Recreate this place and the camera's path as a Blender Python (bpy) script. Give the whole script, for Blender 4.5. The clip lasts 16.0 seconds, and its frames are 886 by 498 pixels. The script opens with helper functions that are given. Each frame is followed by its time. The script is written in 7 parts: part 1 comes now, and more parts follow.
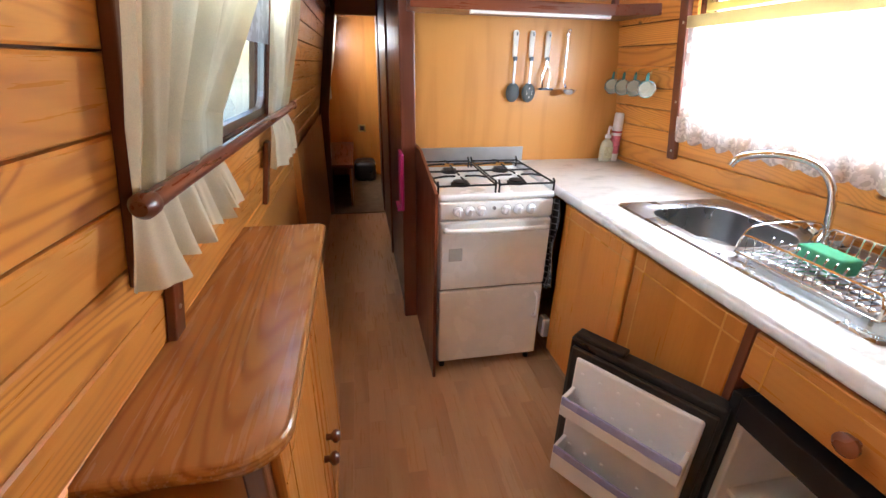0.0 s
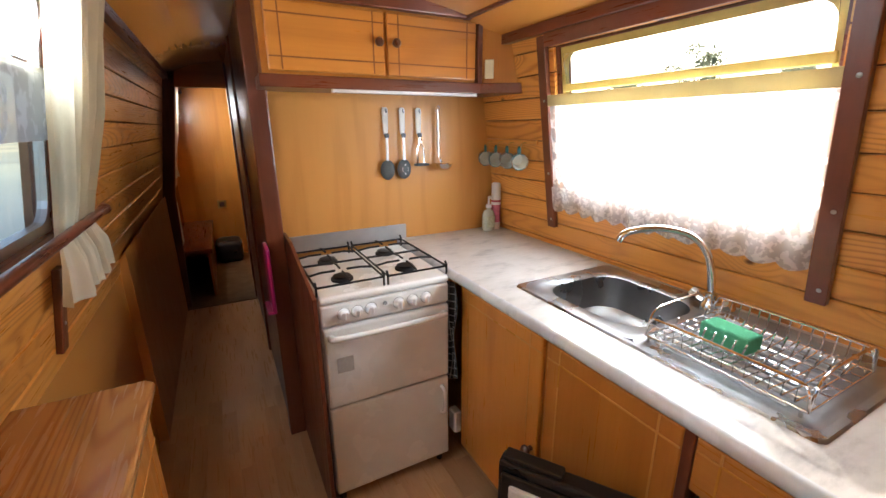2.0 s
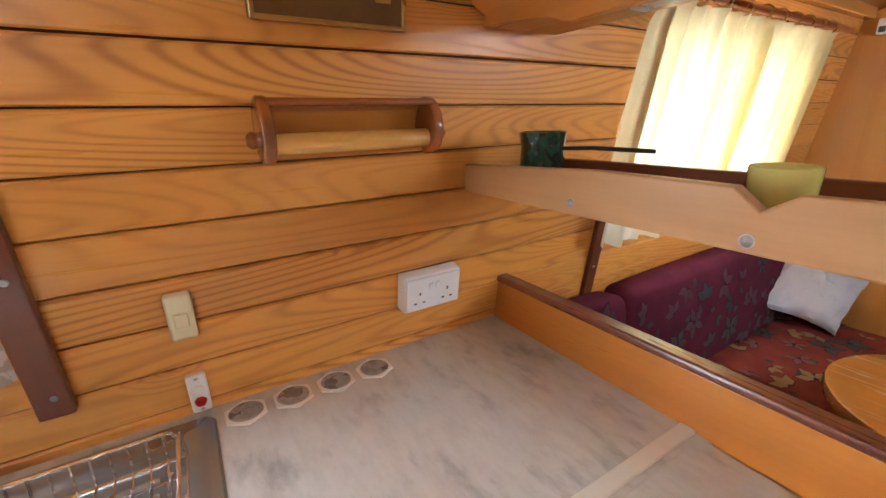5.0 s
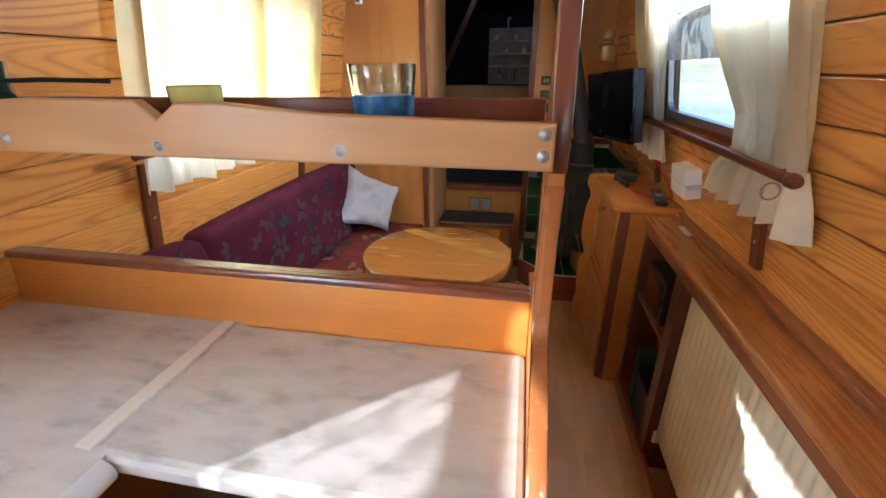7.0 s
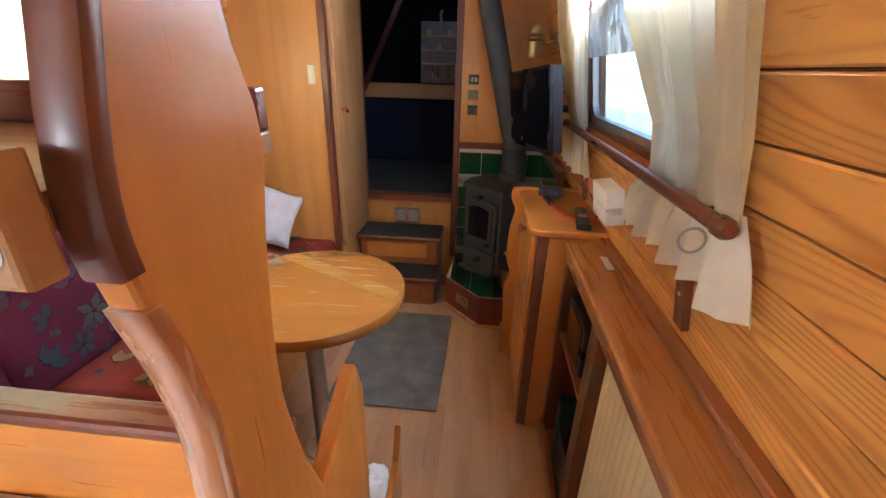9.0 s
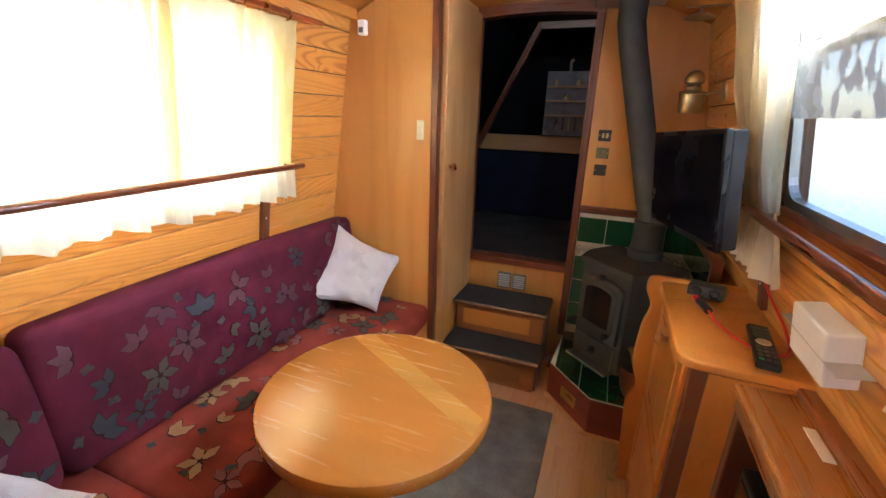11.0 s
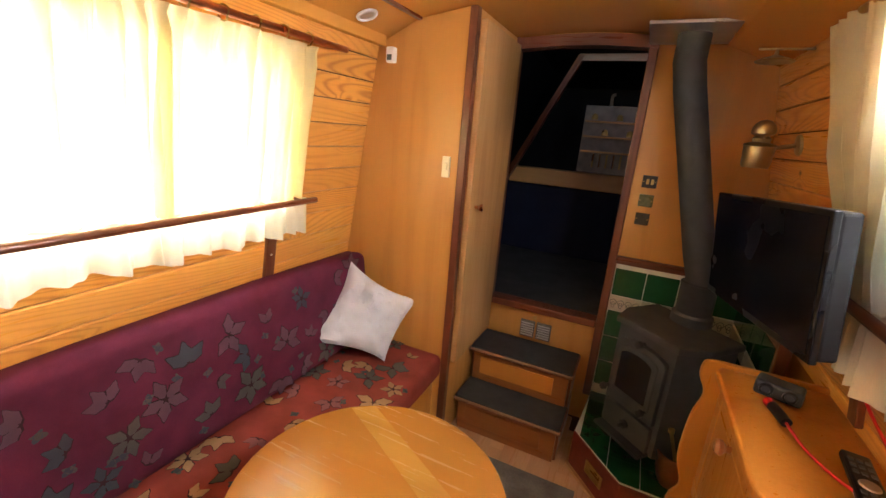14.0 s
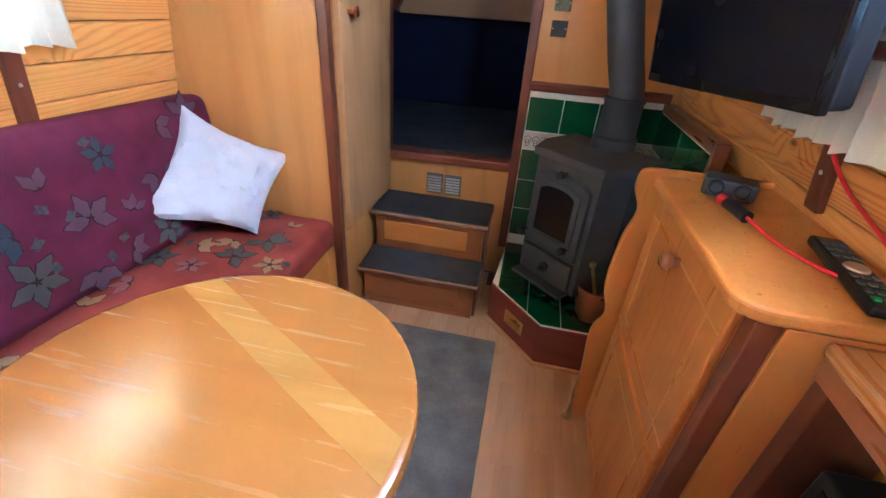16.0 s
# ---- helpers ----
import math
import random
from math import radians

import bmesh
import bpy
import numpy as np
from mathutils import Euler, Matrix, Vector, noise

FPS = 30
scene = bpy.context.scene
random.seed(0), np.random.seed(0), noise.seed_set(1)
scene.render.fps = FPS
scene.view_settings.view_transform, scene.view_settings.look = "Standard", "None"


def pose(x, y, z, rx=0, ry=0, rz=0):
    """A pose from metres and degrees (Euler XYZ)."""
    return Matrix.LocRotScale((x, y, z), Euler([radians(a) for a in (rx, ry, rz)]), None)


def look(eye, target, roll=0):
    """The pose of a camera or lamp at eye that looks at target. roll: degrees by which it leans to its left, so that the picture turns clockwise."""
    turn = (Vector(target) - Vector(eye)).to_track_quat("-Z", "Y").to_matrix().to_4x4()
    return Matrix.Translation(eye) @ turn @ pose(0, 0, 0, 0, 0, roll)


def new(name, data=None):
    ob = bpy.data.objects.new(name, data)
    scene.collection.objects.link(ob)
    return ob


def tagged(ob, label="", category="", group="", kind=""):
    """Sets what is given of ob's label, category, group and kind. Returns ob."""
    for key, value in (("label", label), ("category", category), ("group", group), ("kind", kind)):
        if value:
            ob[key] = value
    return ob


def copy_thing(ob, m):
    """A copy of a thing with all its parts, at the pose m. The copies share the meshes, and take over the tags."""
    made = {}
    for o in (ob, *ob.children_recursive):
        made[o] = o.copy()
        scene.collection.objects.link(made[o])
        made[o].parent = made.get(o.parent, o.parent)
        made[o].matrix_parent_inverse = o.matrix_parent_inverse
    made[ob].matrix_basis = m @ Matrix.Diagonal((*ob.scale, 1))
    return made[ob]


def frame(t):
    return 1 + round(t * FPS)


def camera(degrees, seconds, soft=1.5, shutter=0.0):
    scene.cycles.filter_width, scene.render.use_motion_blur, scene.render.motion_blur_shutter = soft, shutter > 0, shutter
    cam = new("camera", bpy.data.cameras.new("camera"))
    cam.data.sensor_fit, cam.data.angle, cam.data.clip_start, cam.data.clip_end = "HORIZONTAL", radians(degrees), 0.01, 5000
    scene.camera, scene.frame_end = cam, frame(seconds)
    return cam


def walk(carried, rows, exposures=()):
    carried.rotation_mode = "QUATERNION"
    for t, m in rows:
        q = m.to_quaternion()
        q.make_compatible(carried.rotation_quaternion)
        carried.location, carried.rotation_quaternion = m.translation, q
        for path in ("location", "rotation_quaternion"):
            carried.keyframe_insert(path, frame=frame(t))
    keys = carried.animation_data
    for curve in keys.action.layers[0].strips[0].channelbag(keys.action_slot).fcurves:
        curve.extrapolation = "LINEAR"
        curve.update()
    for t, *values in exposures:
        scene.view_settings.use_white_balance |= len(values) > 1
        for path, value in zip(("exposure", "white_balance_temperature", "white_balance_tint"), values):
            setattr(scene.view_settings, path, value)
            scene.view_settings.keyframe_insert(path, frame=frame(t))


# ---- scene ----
cam = camera(93.5, 16.0)

PATH = [
    (0, (0.535, -0.244, 1.371), (0.175, -2.038, 0.562), 1.1),
    (0.5, (0.529, -0.311, 1.393), (0.081, -2.114, 0.65), 1.1),
    (1, (0.508, -0.369, 1.414), (-0.04, -2.174, 0.75), 0.4),
    (1.5, (0.486, -0.419, 1.431), (-0.204, -2.198, 0.831), -0.2),
    (2, (0.466, -0.495, 1.443), (-0.428, -2.193, 0.88), -0.4),
    (2.5, (0.411, -0.567, 1.481), (-0.732, -2.115, 0.935), -0.7),
    (3, (0.327, -0.637, 1.495), (-1.144, -1.869, 0.929), -0.3),
    (3.5, (0.183, -0.723, 1.503), (-1.586, -1.442, 0.906), -0.2),
    (4, (0.111, -0.745, 1.48), (-1.798, -0.871, 0.9), -0.2),
    (4.5, (0.009, -0.715, 1.43), (-1.843, -0.236, 0.849), -0.7),
    (5, (-0.035, -0.689, 1.44), (-1.665, 0.309, 0.851), -1.6),
    (5.2, (-0.018, -0.691, 1.448), (-1.521, 0.483, 0.845), -1.9),
    (7.3, (0.304, -0.642, 1.383), (0.065, 1.176, 0.583), -0.1),
    (7.5, (0.338, -0.59, 1.377), (0.149, 1.23, 0.569), 0.1),
    (8, (0.425, -0.493, 1.366), (0.304, 1.327, 0.547), 1.0),
    (8.2, (0.447, -0.462, 1.362), (0.336, 1.362, 0.548), 1.1),
    (10.3, (0.471, -0.018, 1.38), (-0.003, 1.791, 0.672), 1.7),
    (10.5, (0.455, 0.001, 1.381), (-0.082, 1.802, 0.697), 1.5),
    (11, (0.424, 0.054, 1.409), (-0.269, 1.825, 0.788), 1.7),
    (11.5, (0.396, 0.103, 1.448), (-0.421, 1.845, 0.902), 2.4),
    (12, (0.361, 0.132, 1.482), (-0.545, 1.851, 1.01), 3.2),
    (12.5, (0.344, 0.166, 1.506), (-0.614, 1.872, 1.091), 4.0),
    (13, (0.352, 0.185, 1.52), (-0.614, 1.89, 1.12), 4.5),
    (13.5, (0.348, 0.201, 1.516), (-0.563, 1.923, 1.066), 4.6),
    (14, (0.341, 0.246, 1.476), (-0.457, 1.996, 0.93), 4.6),
    (14.5, (0.341, 0.326, 1.413), (-0.311, 2.092, 0.736), 4.5),
    (15, (0.339, 0.402, 1.344), (-0.16, 2.159, 0.529), 4.5),
    (15.5, (0.326, 0.465, 1.268), (-0.053, 2.193, 0.335), 4.4),
    (16, (0.32, 0.53, 1.202), (0.011, 2.228, 0.191), 4.1),
]
walk(cam, [(t, look(eye, target, roll)) for t, eye, target, roll in PATH], [(0.0, 1.4, 5900, 10), (2.0, 0.87, 6300, 10), (4.0, 0.62, 6300, 12), (4.5, 0.72, 6300, 13), (5.2, 1.05, 5900, 10), (7.3, 1.2, 5400, 8), (10.3, 1.8, 5500, 12), (12.5, 1.38, 7200, 14), (13.5, 1.42, 7100, 15), (14.5, 1.82, 6800, 15), (16.0, 2.25, 4550, 8)])

# ---- world, sun, exposure ----
world = bpy.data.worlds.new("sky")
scene.world = world
world.use_nodes = True
wn = world.node_tree
sky = wn.nodes.new("ShaderNodeTexSky")
sky.sky_type, sky.sun_disc = "NISHITA", False
SUN_DIR = Vector((1.52, 1.44, -1.0)).normalized()
sky.sun_elevation = math.asin(-SUN_DIR.z)
sky.sun_rotation = math.atan2(-SUN_DIR.x, -SUN_DIR.y)
wn.links.new(sky.outputs[0], wn.nodes["Background"].inputs[0])
wn.nodes["Background"].inputs[1].default_value = 0.15
sun = new("sun", bpy.data.lights.new("sun", "SUN"))
sun.data.energy, sun.data.angle, sun.data.color = 5.0, radians(0.6), (1.0, 0.94, 0.84)
sun.matrix_world = look((-20, -20, 14), Vector((-20, -20, 14)) + SUN_DIR)


def window_light(name, s, y0, y1, z0, z1, watts):
    """Daylight of the sky that enters through one window opening."""
    lamp = new(name, bpy.data.lights.new(name, "AREA"))
    lamp.data.shape, lamp.data.size, lamp.data.size_y = "RECTANGLE", y1 - y0, z1 - z0
    lamp.data.energy, lamp.data.color = watts, (0.86, 0.94, 1.0)
    zc, yc = (z0 + z1) / 2, (y0 + y1) / 2
    eye = Vector((s * (wall_x(zc) + (0.09 if s < 0 and y0 > 0 else 0.03)), yc, zc))
    lamp.matrix_world = look(eye, eye + Vector((-s, 0, -0.16)))
    return lamp


def wall_x(z):
    """Half the breadth inside, at the height z: upright sides below, sides that lean in above."""
    return 0.898 if z < 0.85 else 0.89 - 0.16 * (z - 0.9)


# ---- materials ----
def nodes_of(name):
    m = bpy.data.materials.new(name)
    m.use_nodes = True
    return m, m.node_tree, m.node_tree.nodes["Principled BSDF"]


def node(nt, kind, **values):
    n = nt.nodes.new(kind)
    for key, value in values.items():
        n.inputs[key.replace("_", " ")].default_value = value
    return n


def maths(nt, op, a, b=None):
    n = nt.nodes.new("ShaderNodeMath")
    n.operation = op
    for i, v in enumerate((a, b)):
        if v is None:
            continue
        if isinstance(v, (int, float)):
            n.inputs[i].default_value = v
        else:
            nt.links.new(v, n.inputs[i])
    return n.outputs[0]


def ramp(nt, source, stops):
    n = nt.nodes.new("ShaderNodeValToRGB")
    while len(n.color_ramp.elements) < len(stops):
        n.color_ramp.elements.new(0.5)
    for e, (at, c) in zip(n.color_ramp.elements, stops):
        e.position, e.color = at, (*c, 1)
    nt.links.new(source, n.inputs[0])
    return n.outputs[0]


def blend(nt, kind, factor, a, b):
    n = nt.nodes.new("ShaderNodeMix")
    n.data_type, n.blend_type = "RGBA", kind
    for sock, v in ((n.inputs[0], factor), (n.inputs[6], a), (n.inputs[7], b)):
        if isinstance(v, (int, float)):
            sock.default_value = v
        elif isinstance(v, tuple):
            sock.default_value = (*v, 1)
        else:
            nt.links.new(v, sock)
    return n.outputs[2]


def coords(nt, scale, jitter=True):
    """Object coordinates in metres times scale, shifted for each object by its own random number."""
    tc, mp = nt.nodes.new("ShaderNodeTexCoord"), nt.nodes.new("ShaderNodeMapping")
    mp.inputs["Scale"].default_value = scale
    nt.links.new(tc.outputs["Object"], mp.inputs["Vector"])
    if not jitter:
        return mp.outputs[0]
    info, add, mul = nt.nodes.new("ShaderNodeObjectInfo"), nt.nodes.new("ShaderNodeVectorMath"), nt.nodes.new("ShaderNodeVectorMath")
    mul.operation = "SCALE"
    mul.inputs[0].default_value = (37.0, 53.0, 71.0)
    nt.links.new(info.outputs["Random"], mul.inputs["Scale"])
    nt.links.new(mp.outputs[0], add.inputs[0])
    nt.links.new(mul.outputs[0], add.inputs[1])
    return add.outputs[0]


def noise_of(nt, vec, scale, detail=3.0, rough=0.5):
    n = node(nt, "ShaderNodeTexNoise", Scale=scale, Detail=detail, Roughness=rough)
    nt.links.new(vec, n.inputs["Vector"])
    return n.outputs["Fac"]


def bump(nt, bsdf, height, strength, distance=0.002):
    n = node(nt, "ShaderNodeBump", Strength=strength, Distance=distance)
    nt.links.new(height, n.inputs["Height"])
    nt.links.new(n.outputs[0], bsdf.inputs["Normal"])


AXIS = {"x": (0.8, 6.0, 6.0), "y": (6.0, 0.8, 6.0), "z": (6.0, 6.0, 0.8)}


def wood(name, dark, light, along="y", rings=9.0, contrast=1.0, rough=0.32, knots=0.0, coat=0.25, tint=0.25, fine=0.40, relief=0.18, stretch=1.0, figure=0.0):
    """Varnished wood: contour-like growth rings, fine fibres, patches, and knots where asked for."""
    m, nt, b = nodes_of(name)
    v = coords(nt, tuple(c * (stretch if c < 1 else 1) for c in AXIS[along]))
    big = noise_of(nt, v, 0.8, 1.2, 0.4)
    if knots:
        vor = node(nt, "ShaderNodeTexVoronoi", Scale=1.0, Randomness=1.0)
        vor.voronoi_dimensions = "2D"
        split, join, pick = nt.nodes.new("ShaderNodeSeparateXYZ"), nt.nodes.new("ShaderNodeCombineXYZ"), nt.nodes.new("ShaderNodeSeparateXYZ")
        nt.links.new(coords(nt, (1.0, 2.5, 4.2)), split.inputs[0])
        nt.links.new(split.outputs[1], join.inputs[0])
        nt.links.new(split.outputs[2], join.inputs[1])
        nt.links.new(join.outputs[0], vor.inputs["Vector"])
        nt.links.new(vor.outputs["Color"], pick.inputs[0])
        some = maths(nt, "GREATER_THAN", pick.outputs[0], 0.45)
        swell = ramp(nt, vor.outputs["Distance"], [(0.0, (0.11,) * 3), (0.07, (0.05,) * 3), (0.22, (0.0, 0.0, 0.0))])
        big = maths(nt, "ADD", big, maths(nt, "MULTIPLY", swell, some))
    ring = maths(nt, "SINE", maths(nt, "MULTIPLY", big, rings * 6.283))
    ring = maths(nt, "MULTIPLY", maths(nt, "ADD", ring, 1.0), 0.5)
    ring = maths(nt, "POWER", ring, 2.8)
    if figure:
        where = noise_of(nt, coords(nt, tuple(c * 0.55 for c in AXIS[along])), 1.0, 1.0)
        ring = maths(nt, "MULTIPLY", ring, ramp(nt, where, [(0.44, (1 - figure,) * 3), (0.60, (1.0, 1.0, 1.0))]))
    fibre = noise_of(nt, coords(nt, tuple(c * 14 if c > 1 else c * 5 for c in AXIS[along])), 1.0, 4.0, 0.6)
    patch = noise_of(nt, v, 0.18, 2.0)
    mixf = maths(nt, "ADD", maths(nt, "MULTIPLY", ring, 0.75 * contrast), maths(nt, "MULTIPLY", fibre, fine))
    mixf = maths(nt, "SUBTRACT", mixf, 0.12)
    mid = tuple((p + q) / 2 for p, q in zip(dark, light))
    col = ramp(nt, mixf, [(0.05, light), (0.45, mid), (0.95, dark)])
    col = blend(nt, "MULTIPLY", tint, col, ramp(nt, patch, [(0.3, (0.55, 0.45, 0.36)), (0.7, (1.0, 1.0, 1.0))]))
    info = nt.nodes.new("ShaderNodeObjectInfo")
    col = blend(nt, "MULTIPLY", 0.55, col, ramp(nt, info.outputs["Random"], [(0.0, (0.72, 0.62, 0.52)), (0.6, (1.0, 0.98, 0.95)), (1.0, (1.0, 0.93, 0.8))]))
    if knots:
        col = blend(nt, "MIX", maths(nt, "MULTIPLY", some, ramp(nt, vor.outputs["Distance"], [(0.014, (knots,) * 3), (0.030, (knots * 0.55,) * 3), (0.046, (0.0, 0.0, 0.0))])), col, tuple(c * 0.25 for c in dark))
    nt.links.new(col, b.inputs["Base Color"])
    nt.links.new(ramp(nt, fibre, [(0.3, (rough - 0.07 * min(1, fine / 0.3),) * 3), (0.7, (rough + 0.12 * min(1, fine / 0.3),) * 3)]), b.inputs["Roughness"])
    b.inputs["Coat Weight"].default_value, b.inputs["Coat Roughness"].default_value = coat, 0.18
    bump(nt, b, mixf, relief, 0.0012)
    return m


def plain(name, colour, rough=0.5, metal=0.0, vary=0.12, scale=14.0, relief=0.05, coat=0.0, spec=0.5):
    """Paint, plastic, metal or enamel with faint unevenness."""
    m, nt, b = nodes_of(name)
    v = coords(nt, (1, 1, 1))
    n = noise_of(nt, v, scale, 5.0, 0.6)
    lo = tuple(c * (1 - vary) for c in colour)
    hi = tuple(min(1.0, c * (1 + vary * 0.6)) for c in colour)
    nt.links.new(ramp(nt, n, [(0.3, lo), (0.7, hi)]), b.inputs["Base Color"])
    r = noise_of(nt, v, scale * 0.4, 3.0)
    nt.links.new(ramp(nt, r, [(0.3, (max(0.02, rough - 0.08),) * 3), (0.7, (min(1, rough + 0.1),) * 3)]), b.inputs["Roughness"])
    b.inputs["Metallic"].default_value, b.inputs["Coat Weight"].default_value = metal, coat
    b.inputs["Specular IOR Level"].default_value = spec
    if relief:
        bump(nt, b, noise_of(nt, v, scale * 12, 3.0), relief, 0.001)
    return m


def cloth(name, colour, weave=900.0, through_light=0.0, vary=0.15, rough=0.9):
    """Woven cloth; through_light lets a share of the light pass as through a curtain."""
    m, nt, b = nodes_of(name)
    v = coords(nt, (1, 1, 1))
    n = noise_of(nt, v, 9.0, 4.0)
    fine = noise_of(nt, v, weave, 2.0)
    col = ramp(nt, n, [(0.3, tuple(c * (1 - vary) for c in colour)), (0.7, colour)])
    col = blend(nt, "MULTIPLY", 0.35, col, ramp(nt, fine, [(0.35, (0.6, 0.6, 0.6)), (0.65, (1, 1, 1))]))
    nt.links.new(col, b.inputs["Base Color"])
    b.inputs["Roughness"].default_value = rough
    b.inputs["Specular IOR Level"].default_value = 0.15
    bump(nt, b, fine, 0.25, 0.001)
    if through_light:
        tr, mx = nt.nodes.new("ShaderNodeBsdfTranslucent"), nt.nodes.new("ShaderNodeMixShader")
        nt.links.new(col, tr.inputs["Color"])
        mx.inputs[0].default_value = through_light
        nt.links.new(b.outputs[0], mx.inputs[1])
        nt.links.new(tr.outputs[0], mx.inputs[2])
        nt.links.new(mx.outputs[0], nt.nodes["Material Output"].inputs[0])
    return m


def lace(name, colour, scale, cover, flower=True, edge=0.50):
    """Open net: threads of cloth with holes between them, closed where the woven flowers are."""
    m, nt, b = nodes_of(name)
    v = coords(nt, (1, 1, 1), jitter=False)
    vor = node(nt, "ShaderNodeTexVoronoi", Scale=scale)
    nt.links.new(v, vor.inputs["Vector"])
    blot = noise_of(nt, v, scale * 0.55, 2.0)
    body = ramp(nt, blot, [(edge, (cover,) * 3), (edge + 0.06, (min(1.0, cover + 0.45),) * 3)]) if flower else ramp(nt, blot, [(0.3, (cover * 0.8,) * 3), (0.7, (cover,) * 3)])
    b.inputs["Base Color"].default_value, b.inputs["Roughness"].default_value = (*colour, 1), 0.9
    tr, mx, clear, mx2 = (nt.nodes.new(k) for k in ("ShaderNodeBsdfTranslucent", "ShaderNodeMixShader", "ShaderNodeBsdfTransparent", "ShaderNodeMixShader"))
    tr.inputs["Color"].default_value = (*colour, 1)
    mx.inputs[0].default_value = 0.5
    nt.links.new(b.outputs[0], mx.inputs[1])
    nt.links.new(tr.outputs[0], mx.inputs[2])
    nt.links.new(body, mx2.inputs[0])
    nt.links.new(clear.outputs[0], mx2.inputs[1])
    nt.links.new(mx.outputs[0], mx2.inputs[2])
    nt.links.new(mx2.outputs[0], nt.nodes["Material Output"].inputs[0])
    return m


def glass(name, tint=(1, 1, 1), rough=0.0):
    m, nt, b = nodes_of(name)
    b.inputs["Base Color"].default_value = (*tint, 1)
    b.inputs["Transmission Weight"].default_value, b.inputs["Roughness"].default_value, b.inputs["IOR"].default_value = 1.0, rough, 1.45
    return m


PINE = wood("pine_plank", (0.36, 0.10, 0.015), (0.74, 0.335, 0.070), "y", rings=44, contrast=0.66, knots=0.95, stretch=0.85, figure=0.6, fine=0.36, tint=0.14, relief=0.10)
PINE_SB = wood("pine_top", (0.27, 0.105, 0.028), (0.52, 0.25, 0.08), "y", stretch=0.45, rings=46, contrast=0.75, figure=0.35, rough=0.22, coat=0.5)
PLY = wood("ply_honey", (0.42, 0.165, 0.03), (0.62, 0.29, 0.068), "z", rings=5, fine=0.3, contrast=0.3, rough=0.38, tint=0.4)
PLY_Y = wood("ply_ceiling", (0.42, 0.165, 0.03), (0.60, 0.27, 0.06), "y", rings=1.5, fine=0.05, relief=0.004, contrast=0.05, tint=0.12, rough=0.25, coat=0.5)
DOOR = wood("cabinet_door", (0.40, 0.13, 0.016), (0.60, 0.235, 0.038), "z", rings=3.0, contrast=0.5, rough=0.33, coat=0.4)
DOOR_X = wood("cupboard_door", (0.40, 0.13, 0.016), (0.60, 0.235, 0.038), "x", rings=3.0, contrast=0.5, rough=0.33, coat=0.4)
OAK = wood("pale_shelf_board", (0.42, 0.21, 0.08), (0.60, 0.35, 0.15), "x", rings=5, contrast=0.6, rough=0.45, coat=0.1)
TABLE_W = wood("table_top", (0.235, 0.085, 0.014), (0.37, 0.155, 0.030), "x", rings=3.5, contrast=0.3, fine=0.12, relief=0.015, rough=0.24, coat=0.5)
INLAY = wood("pale_inlay", (0.37, 0.18, 0.034), (0.50, 0.265, 0.060), "x", rings=4, contrast=0.5, rough=0.2, coat=0.9)
MAHOG = wood("mahogany", (0.075, 0.018, 0.010), (0.17, 0.045, 0.02), "z", rings=5, contrast=0.6, rough=0.35, coat=0.4)
MAHOG_Y = wood("mahogany_rail", (0.085, 0.02, 0.010), (0.19, 0.05, 0.022), "y", rings=5, contrast=0.6, rough=0.3, coat=0.5)
MAHOG_X = wood("mahogany_beam", (0.085, 0.02, 0.010), (0.19, 0.05, 0.022), "x", rings=5, contrast=0.6, rough=0.3, coat=0.5)
REDWOOD = wood("red_stained_board", (0.12, 0.014, 0.010), (0.22, 0.032, 0.018), "x", rings=4, contrast=0.4, rough=0.4, coat=0.3)
RAIL_WOOD = wood("red_brown_shelf", (0.15, 0.042, 0.014), (0.30, 0.105, 0.034), "y", rings=8, contrast=0.5, rough=0.3, coat=0.5, figure=0.7)
SHELF_TOP = wood("brown_shelf_top", (0.24, 0.085, 0.02), (0.42, 0.175, 0.045), "y", rings=8, contrast=0.5, rough=0.28, coat=0.6, figure=0.6)
LAMINATE = wood("floor_laminate", (0.36, 0.205, 0.11), (0.57, 0.355, 0.205), "y", rings=3, contrast=0.4, rough=0.3, coat=0.2)
BACKING = plain("dark_joint", (0.085, 0.03, 0.010), 0.8)
WHITE = plain("white_enamel", (0.84, 0.84, 0.83), 0.22, vary=0.04, coat=0.5)
CREAM = plain("cream_plastic", (0.72, 0.64, 0.42), 0.35, vary=0.06)
WPLAST = plain("white_plastic", (0.78, 0.78, 0.80), 0.4, vary=0.05)
BLACK = plain("black_plastic", (0.012, 0.012, 0.014), 0.35, vary=0.2)
BLACKIRON = plain("black_iron", (0.014, 0.014, 0.015), 0.5, metal=0.3, vary=0.3, relief=0.25)
STOVEPAINT = plain("matt_stove_paint", (0.046, 0.047, 0.048), 0.62, vary=0.25, relief=0.15)
SINK_STEEL = plain("dull_sink_steel", (0.36, 0.365, 0.375), 0.30, metal=1.0, vary=0.08, relief=0.0)
STEEL = plain("brushed_steel", (0.50, 0.51, 0.53), 0.36, metal=1.0, vary=0.08, relief=0.1)
CHROME = plain("chrome", (0.80, 0.80, 0.80), 0.07, metal=1.0, vary=0.03, relief=0.0)
BRASS = plain("aged_brass", (0.52, 0.36, 0.14), 0.32, metal=1.0, vary=0.2)
COPPER = plain("copper_pipe", (0.55, 0.22, 0.12), 0.3, metal=1.0, vary=0.15)
ALU = plain("aluminium_frame", (0.62, 0.63, 0.65), 0.35, metal=1.0, vary=0.08)
